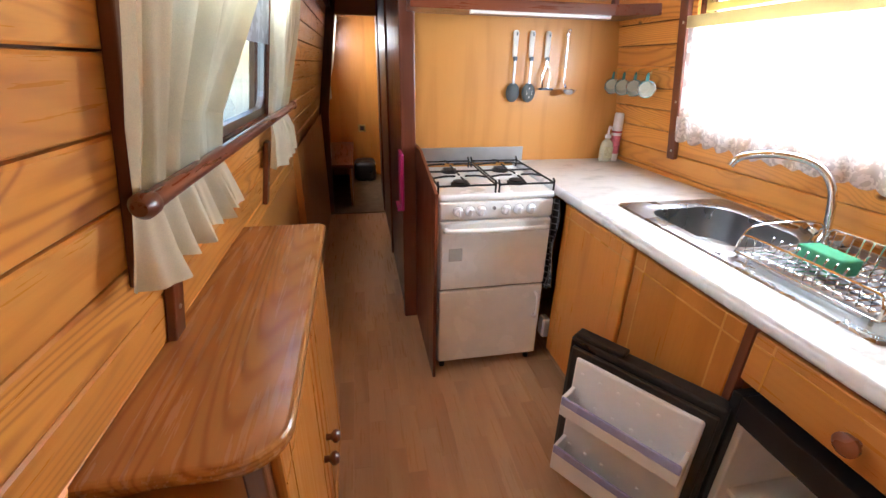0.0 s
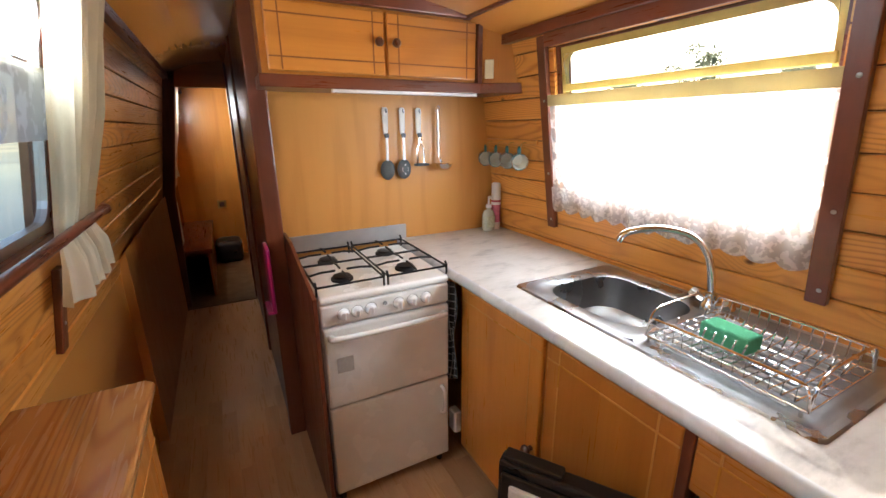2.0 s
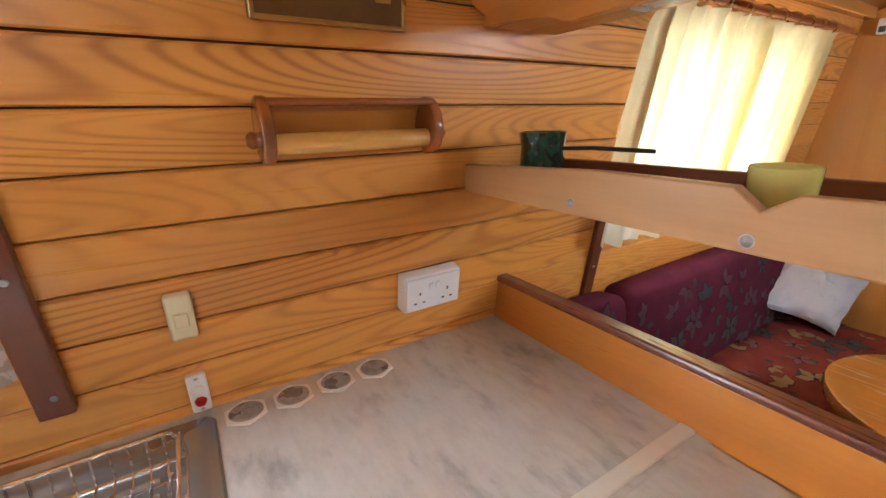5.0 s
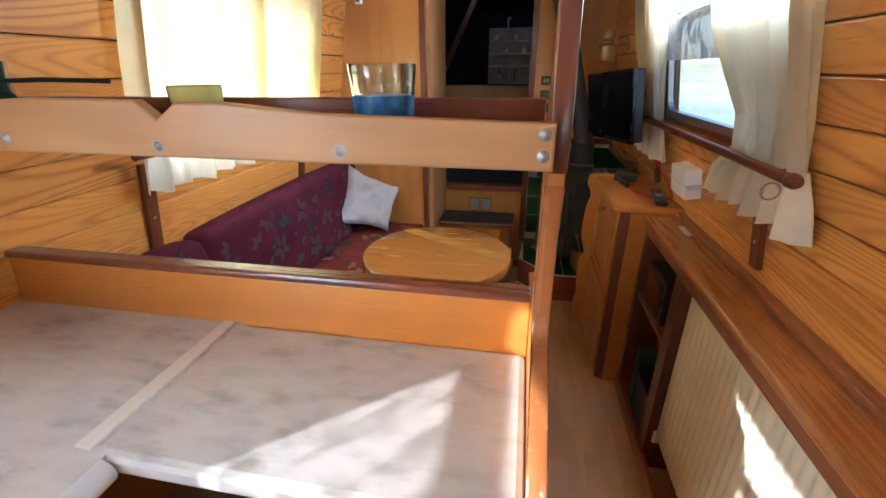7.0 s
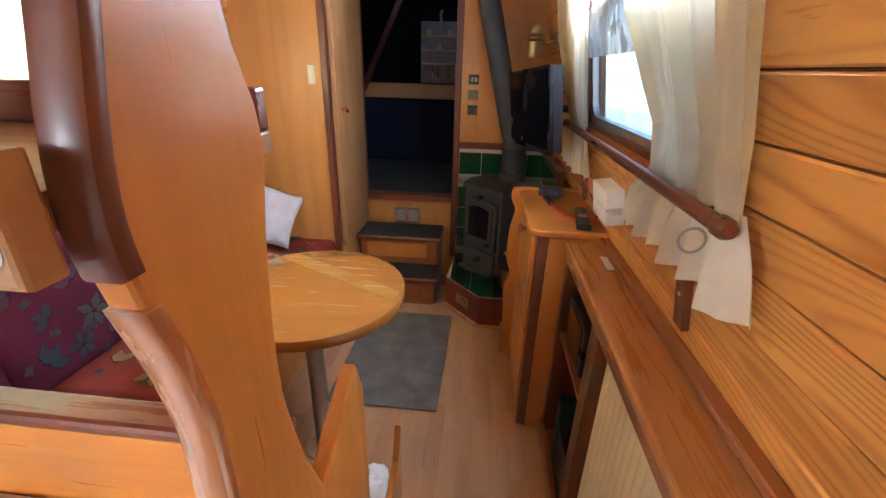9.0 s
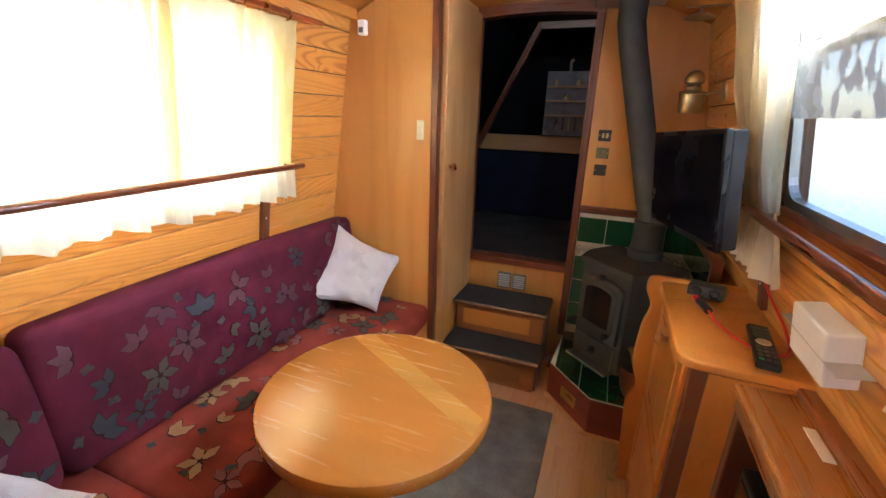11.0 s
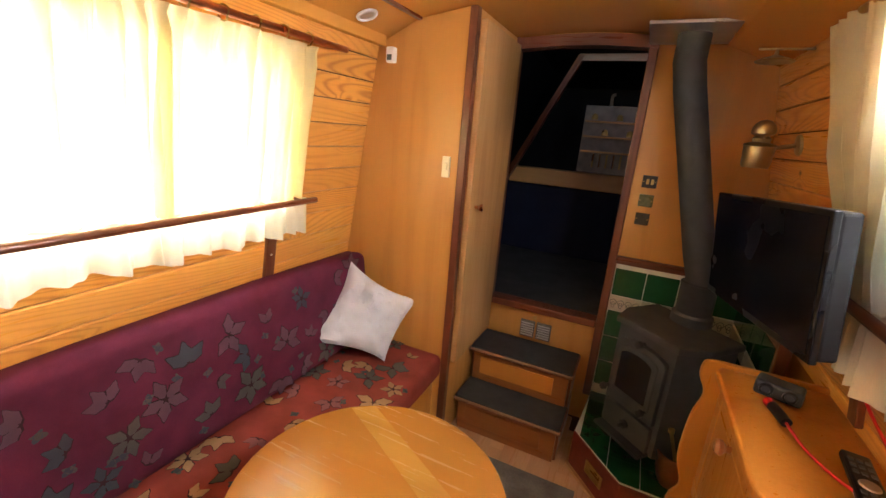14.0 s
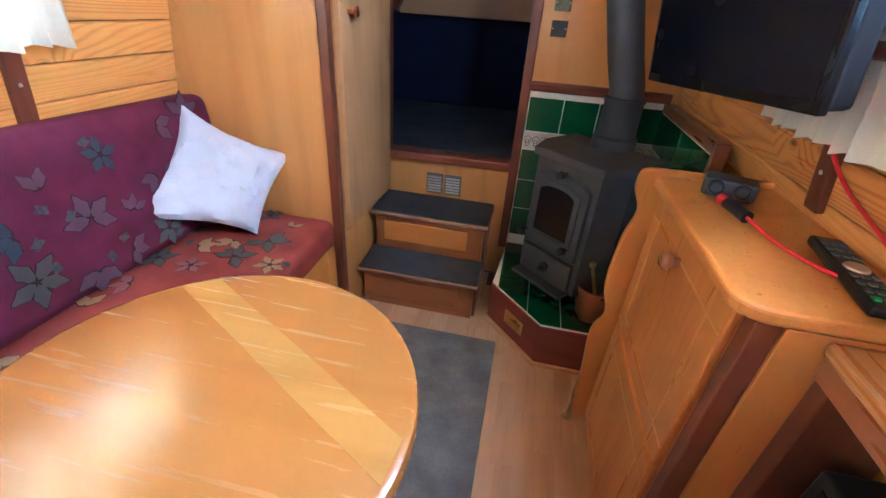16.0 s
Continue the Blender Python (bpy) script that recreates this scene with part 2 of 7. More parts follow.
YELLOWED = plain("yellowed_frame", (0.66, 0.50, 0.14), 0.45, vary=0.15)
GLASS = glass("window_glass")


def marble(name, pale, vein):
    """Printed laminate: pale ground with soft slanting veins."""
    m, nt, b = nodes_of(name)
    v = coords(nt, (3.0, 7.0, 1.0), jitter=False)
    warp = noise_of(nt, v, 2.2, 5.0, 0.62)
    fine = noise_of(nt, coords(nt, (6.0, 16.0, 1.0), jitter=False), 2.0, 6.0, 0.65)
    col = ramp(nt, warp, [(0.30, vein), (0.46, pale), (0.62, tuple(c * 1.06 for c in pale)), (0.75, tuple(c * 0.9 for c in pale))])
    col = blend(nt, "MULTIPLY", 0.5, col, ramp(nt, fine, [(0.3, (0.74, 0.72, 0.70)), (0.55, (1, 1, 1))]))
    nt.links.new(col, b.inputs["Base Color"])
    b.inputs["Roughness"].default_value = 0.3
    bump(nt, b, fine, 0.03, 0.0005)
    return m


COUNTER = marble("marble_laminate", (0.56, 0.54, 0.52), (0.36, 0.35, 0.345))
COUNTER_EDGE = plain("laminate_edge", (0.60, 0.62, 0.66), 0.3, vary=0.05)
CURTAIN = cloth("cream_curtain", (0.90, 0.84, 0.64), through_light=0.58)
# saloon cloth: warm tinge of the sun behind it is put into the colour
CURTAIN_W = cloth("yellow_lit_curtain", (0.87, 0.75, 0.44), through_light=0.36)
FRILL = cloth("curtain_frill", (0.90, 0.85, 0.68), through_light=0.35)


# ---- geometry helpers ----
BASE = {}


def part(name, bm, material, parent=None, label="", smooth=False, shadow=True):
    """Links a bmesh, given in world metres, as one mesh object, under a thing or a part if one is given."""
    bmesh.ops.recalc_face_normals(bm, faces=bm.faces[:])
    base = BASE.get(parent, Vector())
    bm.transform(Matrix.Translation(-base))
    me = bpy.data.meshes.new(name)
    bm.to_mesh(me)
    bm.free()
    me.materials.append(material)
    if smooth:
        me.shade_smooth()
        me.set_sharp_from_angle(angle=radians(40))
    ob = new(name, me)
    if parent is not None:
        ob.parent = parent
        BASE[ob] = base
    if label:
        ob["label"] = label
    ob.visible_shadow = shadow
    return ob


def thing(name, base, label, category, group="", kind=""):
    ob = new(name)
    ob.location = base
    ob.empty_display_size = 0.05
    BASE[ob] = Vector(base)
    return tagged(ob, label, category, group, kind)


def box(x0, x1, y0, y1, z0, z1, bevel=0.003, bm=None, m=None, seg=2):
    """A box between the given limits with rounded edges."""
    b = bmesh.new()
    bmesh.ops.create_cube(b, size=1.0)
    b.transform(Matrix.Translation(((x0 + x1) / 2, (y0 + y1) / 2, (z0 + z1) / 2)) @ Matrix.Diagonal((abs(x1 - x0), abs(y1 - y0), abs(z1 - z0), 1)))
    if bevel:
        w = min(bevel, 0.45 * min(abs(x1 - x0), abs(y1 - y0), abs(z1 - z0)))
        bmesh.ops.bevel(b, geom=b.edges[:], offset=w, segments=seg, profile=0.5, affect="EDGES")
    if m is not None:
        b.transform(m)
    return merge(bm, b)


def merge(bm, b):
    if bm is None:
        return b
    me = bpy.data.meshes.new("joined")
    b.to_mesh(me)
    b.free()
    bm.from_mesh(me)
    bpy.data.meshes.remove(me)
    return bm


def outline(points, depth, m=None, bevel=0.0, bm=None, seg=2):
    """A flat shape in x, y, drawn out along z by depth."""
    b = bmesh.new()
    f = b.faces.new([b.verts.new((x, y, 0)) for x, y in points])
    top = bmesh.ops.extrude_face_region(b, geom=[f])
    bmesh.ops.translate(b, vec=(0, 0, depth), verts=[v for v in top["geom"] if isinstance(v, bmesh.types.BMVert)])
    if bevel:
        bmesh.ops.recalc_face_normals(b, faces=b.faces[:])
        caps = [e for e in b.edges if abs(e.verts[0].co.z - e.verts[1].co.z) < 1e-6]
        bmesh.ops.bevel(b, geom=caps, offset=bevel, segments=seg, profile=0.5, affect="EDGES")
    if m is not None:
        b.transform(m)
    return merge(bm, b)


def tube(points, r, sides=10, bm=None, r_end=None):
    """A round bar along a line of points."""
    b = bmesh.new()
    pts = [Vector(p) for p in points]
    rings, up = [], Vector((0.31, 0.17, 0.93))
    for i, p in enumerate(pts):
        d = (pts[min(i + 1, len(pts) - 1)] - pts[max(i - 1, 0)]).normalized()
        a = d.cross(up)
        a = (a if a.length > 1e-3 else d.cross(Vector((1, 0, 0)))).normalized()
        c = d.cross(a)
        rad = r if r_end is None else r + (r_end - r) * i / (len(pts) - 1)
        rings.append([b.verts.new(p + rad * (math.cos(6.28318 * k / sides) * a + math.sin(6.28318 * k / sides) * c)) for k in range(sides)])
    for u, w in zip(rings, rings[1:]):
        for k in range(sides):
            b.faces.new((u[k], u[(k + 1) % sides], w[(k + 1) % sides], w[k]))
    b.faces.new(rings[0])
    b.faces.new(rings[-1])
    return merge(bm, b)


def lathe(profile, m=None, sides=24, bm=None):
    """Turns a profile of (radius, height) round the z axis."""
    b = bmesh.new()
    rings = []
    for r, z in profile:
        rings.append([b.verts.new((r * math.cos(6.28318 * k / sides), r * math.sin(6.28318 * k / sides), z)) for k in range(sides)] if r > 1e-5 else [b.verts.new((0, 0, z))])
    for u, w in zip(rings, rings[1:]):
        for k in range(sides):
            vs = [u[k % len(u)], u[(k + 1) % len(u)], w[(k + 1) % len(w)], w[k % len(w)]]
            vs = list(dict.fromkeys(vs))
            if len(vs) > 2:
                b.faces.new(vs)
    if m is not None:
        b.transform(m)
    return merge(bm, b)


def on_wall(s, y, z, off=0.0):
    """The pose of a thing on the leaning wall of side s: its x along the boat, its y up the wall, its z into the room."""
    n = math.hypot(1, 0.16)
    m = Matrix(((0, -s * 0.16 / n, -s / n, s * wall_x(z)), (1, 0, 0, y), (0, 1 / n, -0.16 / n, z), (0, 0, 0, 1)))
    return m @ Matrix.Translation((0, 0, off))


def bend(points, steps=6):
    """A smooth line through the given points (Catmull-Rom)."""
    p = [Vector(points[0])] + [Vector(q) for q in points] + [Vector(points[-1])]
    out = []
    for i in range(1, len(p) - 2):
        for k in range(steps):
            t = k / steps
            out.append(0.5 * ((2 * p[i]) + (p[i + 1] - p[i - 1]) * t + (2 * p[i - 1] - 5 * p[i] + 4 * p[i + 1] - p[i + 2]) * t * t + (3 * p[i] - p[i - 1] - 3 * p[i + 1] + p[i + 2]) * t ** 3))
    return out + [p[-2]]


# ---- setting: hull, walls, floor, ceiling ----
Y0, Y1 = -5.9, 2.4
WINDOWS = {-1: [(-1.875, -0.965, 1.175, 1.74), (0.41, 1.35, 1.16, 1.67)], 1: [(-1.83, -0.90, 1.20, 1.76), (0.40, 1.37, 1.20, 1.76), (-5.45, -4.75, 1.20, 1.72)]}


def build_side(s):
    """A side of the cabin: a backing board with the window openings cut right through it."""
    zs, ys = [0.85, 1.88], [Y0 - 0.05, Y1 + 0.05]
    for y0, y1, z0, z1 in WINDOWS[s]:
        zs += [z0, z1]
        ys += [y0, y1]
    zs, ys = sorted(set(zs)), sorted(set(ys))
    bm = bmesh.new()
    for ya, yb in zip(ys, ys[1:]):
        for za, zb in zip(zs, zs[1:]):
            if any(y0 - 1e-4 <= ya and yb <= y1 + 1e-4 and z0 - 1e-4 <= za and zb <= z1 + 1e-4 for y0, y1, z0, z1 in WINDOWS[s]):
                continue
            vs = [bm.verts.new((s * (wall_x(z) + o), y, z)) for o in (0.014, 0.06) for z, y in ((za, ya), (za, yb), (zb, yb), (zb, ya))]
            for q in ((0, 1, 2, 3), (4, 5, 6, 7), (0, 1, 5, 4), (1, 2, 6, 5), (2, 3, 7, 6), (3, 0, 4, 7)):
                bm.faces.new([vs[i] for i in q])
    name = "wall_port" if s < 0 else "wall_starboard"
    w = tagged(part(name, bm, BACKING), "leaning cabin side clad in varnished pine planks", "wall", kind="structure")
    low = tagged(part("wall_lining", box(s * 0.898, s * 0.96, Y0 - 0.05, Y1 + 0.05, -0.04, 0.86, 0), PLY_Y), "plain varnished plywood lining of the hull side", "wall", kind="structure")
    return w


WALL = {s: build_side(s) for s in (-1, 1)}

floor_board = tagged(part("floor", box(-0.95, 0.95, Y0 - 0.05, Y1 + 0.05, -0.05, -0.012, 0), BACKING), "wood-effect laminate floor of short staves", "floor", kind="structure")

# ceiling: a shallow arch of plywood with sloping coves
bm = bmesh.new()
section = [(-0.745, 1.815)] + [(x, 1.955 - 0.2 * x * x) for x in np.linspace(-0.56, 0.56, 15)] + [(0.745, 1.815)]
grid = [[bm.verts.new((x, y, z)) for x, z in section] for y in (Y0 - 0.05, Y1 + 0.05)]
upper = [[bm.verts.new((x * 1.08, y, z + 0.05)) for x, z in section] for y in (Y0 - 0.05, Y1 + 0.05)]
for g in (grid, upper):
    for i in range(len(section) - 1):
        bm.faces.new((g[0][i], g[0][i + 1], g[1][i + 1], g[1][i]))
for i in (0, len(section) - 1):
    bm.faces.new((grid[0][i], grid[1][i], upper[1][i], upper[0][i]))
ceiling = tagged(part("ceiling", bm, PLY_Y), "glossy honey plywood ceiling with sloping coves", "ceiling", kind="structure")
# dark strip added for the shade in the crease of the port cove
t = part("trim", box(-0.01, 0.012, -5.9, 2.38, -0.004, 0.012, 0.003, m=Matrix.Translation((-0.56, 0, 1.888))), MAHOG_Y)
tagged(t, "thin dark strip standing in for the shaded crease of the ceiling cove", "trim", kind="structure")
for s in (-1, 1):
    t = part("trim", box(s * 0.71, s * 0.745, -5.9, 0.0, 1.79, 1.835, 0.004), MAHOG_Y)
    tagged(t, "mahogany cornice where cabin side meets ceiling", "trim", kind="structure")
t = part("trim", box(-0.71, -0.745, 0.0, 1.83, 1.79, 1.835, 0.004), PLY_Y)
tagged(t, "honey wooden cornice over the saloon window", "trim", kind="structure")

# bulkhead behind the cooker
bulk = tagged(part("wall_galley", box(-0.93, 0.29, -2.46, -2.41, 0, 1.95, 0), PLY), "honey plywood galley bulkhead", "wall", kind="structure")
tagged(part("wall_passage", box(0.29, 0.325, -4.9, -2.42, 0, 1.95, 0), MAHOG), "dark wooden partition along the passage", "wall", kind="structure")
tagged(part("wall_stern", box(-0.95, 0.95, -5.95, -5.88, 0, 1.98, 0), DOOR), "orange plywood wall at the end of the passage", "wall", kind="structure")
for y, x0, x1 in ((-2.38, 0.262, 0.335), (-3.3, 0.285, 0.338), (-4.35, 0.285, 0.338)):
    tagged(part("trim", box(x0, x1, y - 0.035, y + 0.035, 0, 1.93, 0.006), MAHOG), "dark mahogany door post beside the passage", "door post", kind="structure")
bm = outline([(0.83, 0.0), (0.90, 0.0), (0.90, 0.85), (0.74, 1.86), (0.66, 1.86), (0.80, 0.95)], 0.04, Matrix.Translation((0, -4.33, 0)) @ Matrix.Rotation(radians(90), 4, "X"), 0.004)
tagged(part("trim", bm, MAHOG), "dark post of the passage opening on the cabin side", "door post", kind="structure")
tagged(part("trim", box(0.33, 0.72, -4.37, -4.33, 1.74, 1.95, 0.004), DOOR_X), "wooden header board over the passage opening", "header", kind="structure")

# bow bulkhead with the doorway
bm = None
for x0, x1, z0, z1 in ((-0.93, -0.32, 0, 1.98), (0.285, 0.93, 0, 1.98), (-0.32, 0.285, 0, 0.575), (-0.32, 0.285, 1.915, 1.98)):
    bm = box(x0, x1, 2.405, 2.45, z0, z1, 0, bm=bm)
tagged(part("wall_bow", bm, PLY), "honey plywood bow bulkhead with a raised doorway", "wall", kind="structure")
frame_bow = thing("door_frame", (0, 2.4, 0.58), "dark red-brown mahogany frame round the raised doorway", "door frame", kind="structure")
part("post", box(0.262, 0.30, 2.375, 2.455, 0.17, 1.935, 0.005), MAHOG, frame_bow)
part("post", box(-0.345, -0.312, 2.375, 2.455, 0.55, 1.935, 0.005), MAHOG, frame_bow)
part("sill", box(-0.33, 0.262, 2.37, 2.46, 0.56, 0.60, 0.006), MAHOG_X, frame_bow)
bm = bmesh.new()
arch = [(x, 1.905 + 0.018 * math.cos(x * 4.5)) for x in np.linspace(-0.34, 0.30, 9)]
for d in (2.372, 2.452):
    lo = [bm.verts.new((x, d, z - 0.028)) for x, z in arch]
    hi = [bm.verts.new((x, d, z + 0.022)) for x, z in arch]
    for i in range(8):
        bm.faces.new((lo[i], lo[i + 1], hi[i + 1], hi[i]))
bmesh.ops.bridge_loops(bm, edges=[e for e in bm.edges if e.is_boundary])
part("header", bm, MAHOG_X, frame_bow)

# closet beside the doorway
closet = thing("closet", (-0.6, 1.86, 0), "full-height honey plywood closet with a dark edge strip", "closet")
ply_front = [(-0.91, 0.0), (-0.91, 0.86), (-wall_x(1.80), 1.80), (-0.56, 1.89), (-0.345, 1.925), (-0.345, 0.0)]
part("front_panel", outline(ply_front, 0.02, Matrix.Translation((0, 1.85, 0)) @ Matrix.Rotation(radians(90), 4, "X")), PLY, closet)
part("edge_strip", box(-0.345, -0.312, 1.822, 1.86, 0, 1.925, 0.004), MAHOG, closet)
part("side_panel", box(-0.345, -0.325, 1.86, 2.40, 0, 1.93, 0.002), PLY, closet)
leaf = tagged(thing("door", (-0.29, 2.0, 0.45), "narrow wooden door standing open against the closet", "door"))
part("door_leaf", box(-0.322, -0.296, 1.885, 2.36, 0.42, 1.895, 0.004), wood("muted_door_leaf", (0.36, 0.17, 0.055), (0.52, 0.28, 0.11), "z", rings=4, contrast=0.5, rough=0.42, coat=0.15), leaf)
part("door_knob", lathe([(0.0, 0), (0.008, 0.0), (0.007, 0.018), (0.016, 0.024), (0.017, 0.034), (0.0, 0.04)], Matrix.Translation((-0.296, 1.945, 1.165)) @ Matrix.Rotation(radians(90), 4, "Y")), COPPER, leaf, "small copper knob", True)


# ---- windows ----
def build_window(s, y0, y1, z0, z1, transom, mat_frame, name):
    w = thing(name, (s * wall_x((z0 + z1) / 2), (y0 + y1) / 2, z0), "metal-framed boat window with a top hopper pane", "window", kind="structure")
    m = on_wall(s, (y0 + y1) / 2, z0, -0.05 if s < 0 else -0.03)
    n = math.hypot(1, 0.16)
    hw, hh = (y1 - y0) / 2, (z1 - z0) * n
    r = 0.05
    def rounded(w0, w1, h0, h1, rad):
        pts = []
        for cx, cy, a0 in ((w1 - rad, h1 - rad, 0), (w0 + rad, h1 - rad, 90), (w0 + rad, h0 + rad, 180), (w1 - rad, h0 + rad, 270)):
            pts += [(cx + rad * math.cos(radians(a0 + a)), cy + rad * math.sin(radians(a0 + a))) for a in (0, 22.5, 45, 67.5, 90)]
        return pts
    bm = bmesh.new()
    loops = []
    for (w0, w1, h0, h1, rad), d in (((-hw, hw, 0, hh, 0.005), 0.0), ((-hw, hw, 0, hh, 0.005), 0.022), ((-hw + 0.03, hw - 0.03, 0.03, hh - 0.03, r), 0.022), ((-hw + 0.03, hw - 0.03, 0.03, hh - 0.03, r), 0.0)):
        loops.append([bm.verts.new((x, y, d)) for x, y in rounded(w0, w1, h0, h1, rad)])
    for a, b2 in zip(loops, loops[1:]):
        for k in range(len(a)):
            bm.faces.new((a[k], a[(k + 1) % len(a)], b2[(k + 1) % len(a)], b2[k]))
    bm.transform(m)
    fr = part("window_frame", bm, mat_frame, w)
    tz = (transom - z0) * n
    part("transom", box(-hw + 0.02, hw - 0.02, tz - 0.014, tz + 0.014, -0.004, 0.03, 0.004, m=m), mat_frame, w)
    part("pane", box(-hw + 0.025, hw - 0.025, 0.025, tz - 0.01, 0.008, 0.012, 0, m=m), GLASS, w, shadow=False)
    tilt = m @ Matrix.Translation((0, tz + 0.012, 0.012)) @ Matrix.Rotation(radians(8), 4, "X")
    part("hopper_pane", box(-hw + 0.03, hw - 0.03, 0.0, hh - tz - 0.04, 0.0, 0.004, 0, m=tilt), GLASS, w, shadow=False)
    # lining of the opening
    bm = None
    for a in ((-hw - 0.004, -hw + 0.012, -0.01, hh + 0.01), (hw - 0.012, hw + 0.004, -0.01, hh + 0.01), (-hw, hw, -0.012, 0.006), (-hw, hw, hh - 0.006, hh + 0.012)):
        bm = box(a[0], a[1], a[2], a[3], -0.03, 0.034, 0.001, bm=bm, m=m)
    part("window_sill", bm, MAHOG_Y, w)
    return w


n_win = 1
for s in (-1, 1):
    for y0, y1, z0, z1 in WINDOWS[s]:
        galley = s < 0 and y0 < 0
        build_window(s, y0, y1, z0, z1, 1.585 if galley else 1.56, YELLOWED if galley else ALU, "window_%d" % n_win)
        n_win += 1
        if s < 0:
            window_light("window_daylight", s, y0, y1, z0 + 0.01, 1.56 if galley else z1, 10.5 if galley else 9.5)
        else:
            window_light("window_daylight", s, y0, y1, z1 - 0.17, z1 - 0.01, 15.0 if y0 < -3 else 7.0 if y0 < 0 else 12.0)

# ---- outdoors: water to the horizon and far trees ----
WATER = plain("canal_water", (0.10, 0.11, 0.09), 0.08, vary=0.2, scale=0.4)
bm = bmesh.new()
ring_in = [(-1.02, -6.3), (1.02, -6.3), (1.02, 4.6), (-1.02, 4.6)]
ring_out = [(-3000, -3000), (3000, -3000), (3000, 3000), (-3000, 3000)]
vi, vo = [bm.verts.new((*p, 0.35)) for p in ring_in], [bm.verts.new((*p, 0.35)) for p in ring_out]
for k in range(4):
    bm.faces.new((vi[k], vi[(k + 1) % 4], vo[(k + 1) % 4], vo[k]))
tagged(part("water", bm, WATER), "calm canal water outside the boat", "water", kind="structure")


# ---- galley ----
CF = -0.295
counter = thing("worktop", (-0.6, -1.2, 0.86), "pale marble-effect laminate worktop with a rounded bluish edge", "worktop")
SINK = (-0.862, -0.40, -1.60, -0.717)
bm = None
for x0, x1, y0, y1 in ((-0.90, CF, -2.41, SINK[2] + 0.01), (-0.90, CF, SINK[3] - 0.01, 0.0), (-0.90, SINK[0] + 0.01, SINK[2] + 0.01, SINK[3] - 0.01), (SINK[1] - 0.01, CF, SINK[2] + 0.01, SINK[3] - 0.01)):
    part("slab", box(x0, x1, y0, y1, 0.86, 0.90, 0), COUNTER, counter)
part("front_edge", tube([(CF, -2.405, 0.88), (CF, -0.34, 0.88)], 0.0205, 14), COUNTER_EDGE, counter, "rounded bluish-white edge", True)
pen = thing("breakfast_bar", (0, -0.17, 0.86), "pale marble-effect laminate top of the galley peninsula", "worktop")
part("slab", box(-0.32, 0.285, -0.335, 0.0, 0.862, 0.902, 0.012), COUNTER, pen)
part("joint_strip", box(-0.35, -0.322, -0.33, 0.0, 0.897, 0.905, 0.002), plain("joint_strip", (0.72, 0.69, 0.63), 0.3, vary=0.05), pen)
upst = thing("upstand", (-0.3, 0.01, 0.90), "honey wooden upstand with a dark rail on the worktop", "upstand")
part("board", box(-0.90, 0.285, 0.0, 0.022, 0.87, 1.012, 0.002), DOOR_X, upst)
part("rail", box(-0.895, 0.285, -0.006, 0.034, 1.012, 1.03, 0.006), MAHOG_X, upst)


def panel_door(name, parent, axis, a0, a1, z0, z1, face, out, mat, grooves, groove_mat=None):
    """A door leaf with raised strips coloured to read as a routed border; axis is the direction of its width, out the
    side that it faces.
    """
    th = 0.018
    lo, hi = sorted((face, face + out * th))
    b = box(lo, hi, a0, a1, z0, z1, 0.006) if axis == "y" else box(a0, a1, lo, hi, z0, z1, 0.006)
    d = part(name, b, mat, parent)
    f = face + out * (th + 0.0016)
    bm = None
    for kind, at in grooves:
        if kind == "v":
            p = (a0 + at, a0 + at + 0.005, z0 + 0.004, z1 - 0.004)
        else:
            p = (a0 + 0.004, a1 - 0.004, z0 + at, z0 + at + 0.005)
        l2, h2 = sorted((f - out * 0.004, f))
        bm = box(l2, h2, p[0], p[1], p[2], p[3], 0, bm=bm) if axis == "y" else box(p[0], p[1], l2, h2, p[2], p[3], 0, bm=bm)
    if bm:
        part("groove", bm, groove_mat or GROOVE_GLINT, d)
    return d


def turned_knob(parent, m, mat, r=0.017):
    return part("knob", lathe([(0, 0), (0.009, 0), (0.008, 0.012), (r, 0.02), (r * 1.05, 0.028), (r * 0.7, 0.036), (0, 0.038)], m, 16), mat, parent, "turned wooden knob", True)


# recess shade and edge glint are put into these two strip colours
GROOVE_SHADE = plain("groove_shade_strip", (0.24, 0.075, 0.014), 0.5)
GROOVE_GLINT = plain("edge_glint_strip", (0.58, 0.27, 0.065), 0.3, coat=0.4)
KNOBW = plain("dark_turned_wood", (0.10, 0.028, 0.012), 0.3, coat=0.4)
base = thing("base_cabinet", (-0.6, -1.35, 0), "honey wooden base cabinet under the sink with two doors", "cabinet")
part("carcass", box(-0.88, -0.335, -1.84, -0.90, 0.06, 0.735, 0), DOOR, base)
part("front_board", box(-0.36, -0.335, -1.84, -0.90, 0.735, 0.838, 0), DOOR, base)
part("top_rail", box(-0.345, -0.318, -1.84, -0.30, 0.838, 0.86, 0.002), MAHOG_Y, base)
part("plinth", box(-0.86, -0.38, -1.84, -0.90, 0.0, 0.06, 0), MAHOG_Y, base)
for y0, y1 in ((-1.83, -1.345), (-1.325, -0.905)):
    d = panel_door("door", base, "y", y0, y1, 0.08, 0.833, -0.337, 1, DOOR, [("v", 0.05), ("v", y1 - y0 - 0.06), ("h", 0.70)])
    turned_knob(d, Matrix.Translation((-0.319, -1.37 if y0 < -1.5 else -1.30, 0.42)) @ Matrix.Rotation(radians(90), 4, "Y"), KNOBW)
drw = thing("drawer_unit", (-0.6, -0.6, 0.68), "honey wooden drawer over the fridge with a round knob", "drawer")
part("carcass", box(-0.88, -0.337, -0.895, -0.34, 0.69, 0.86, 0), DOOR, drw)
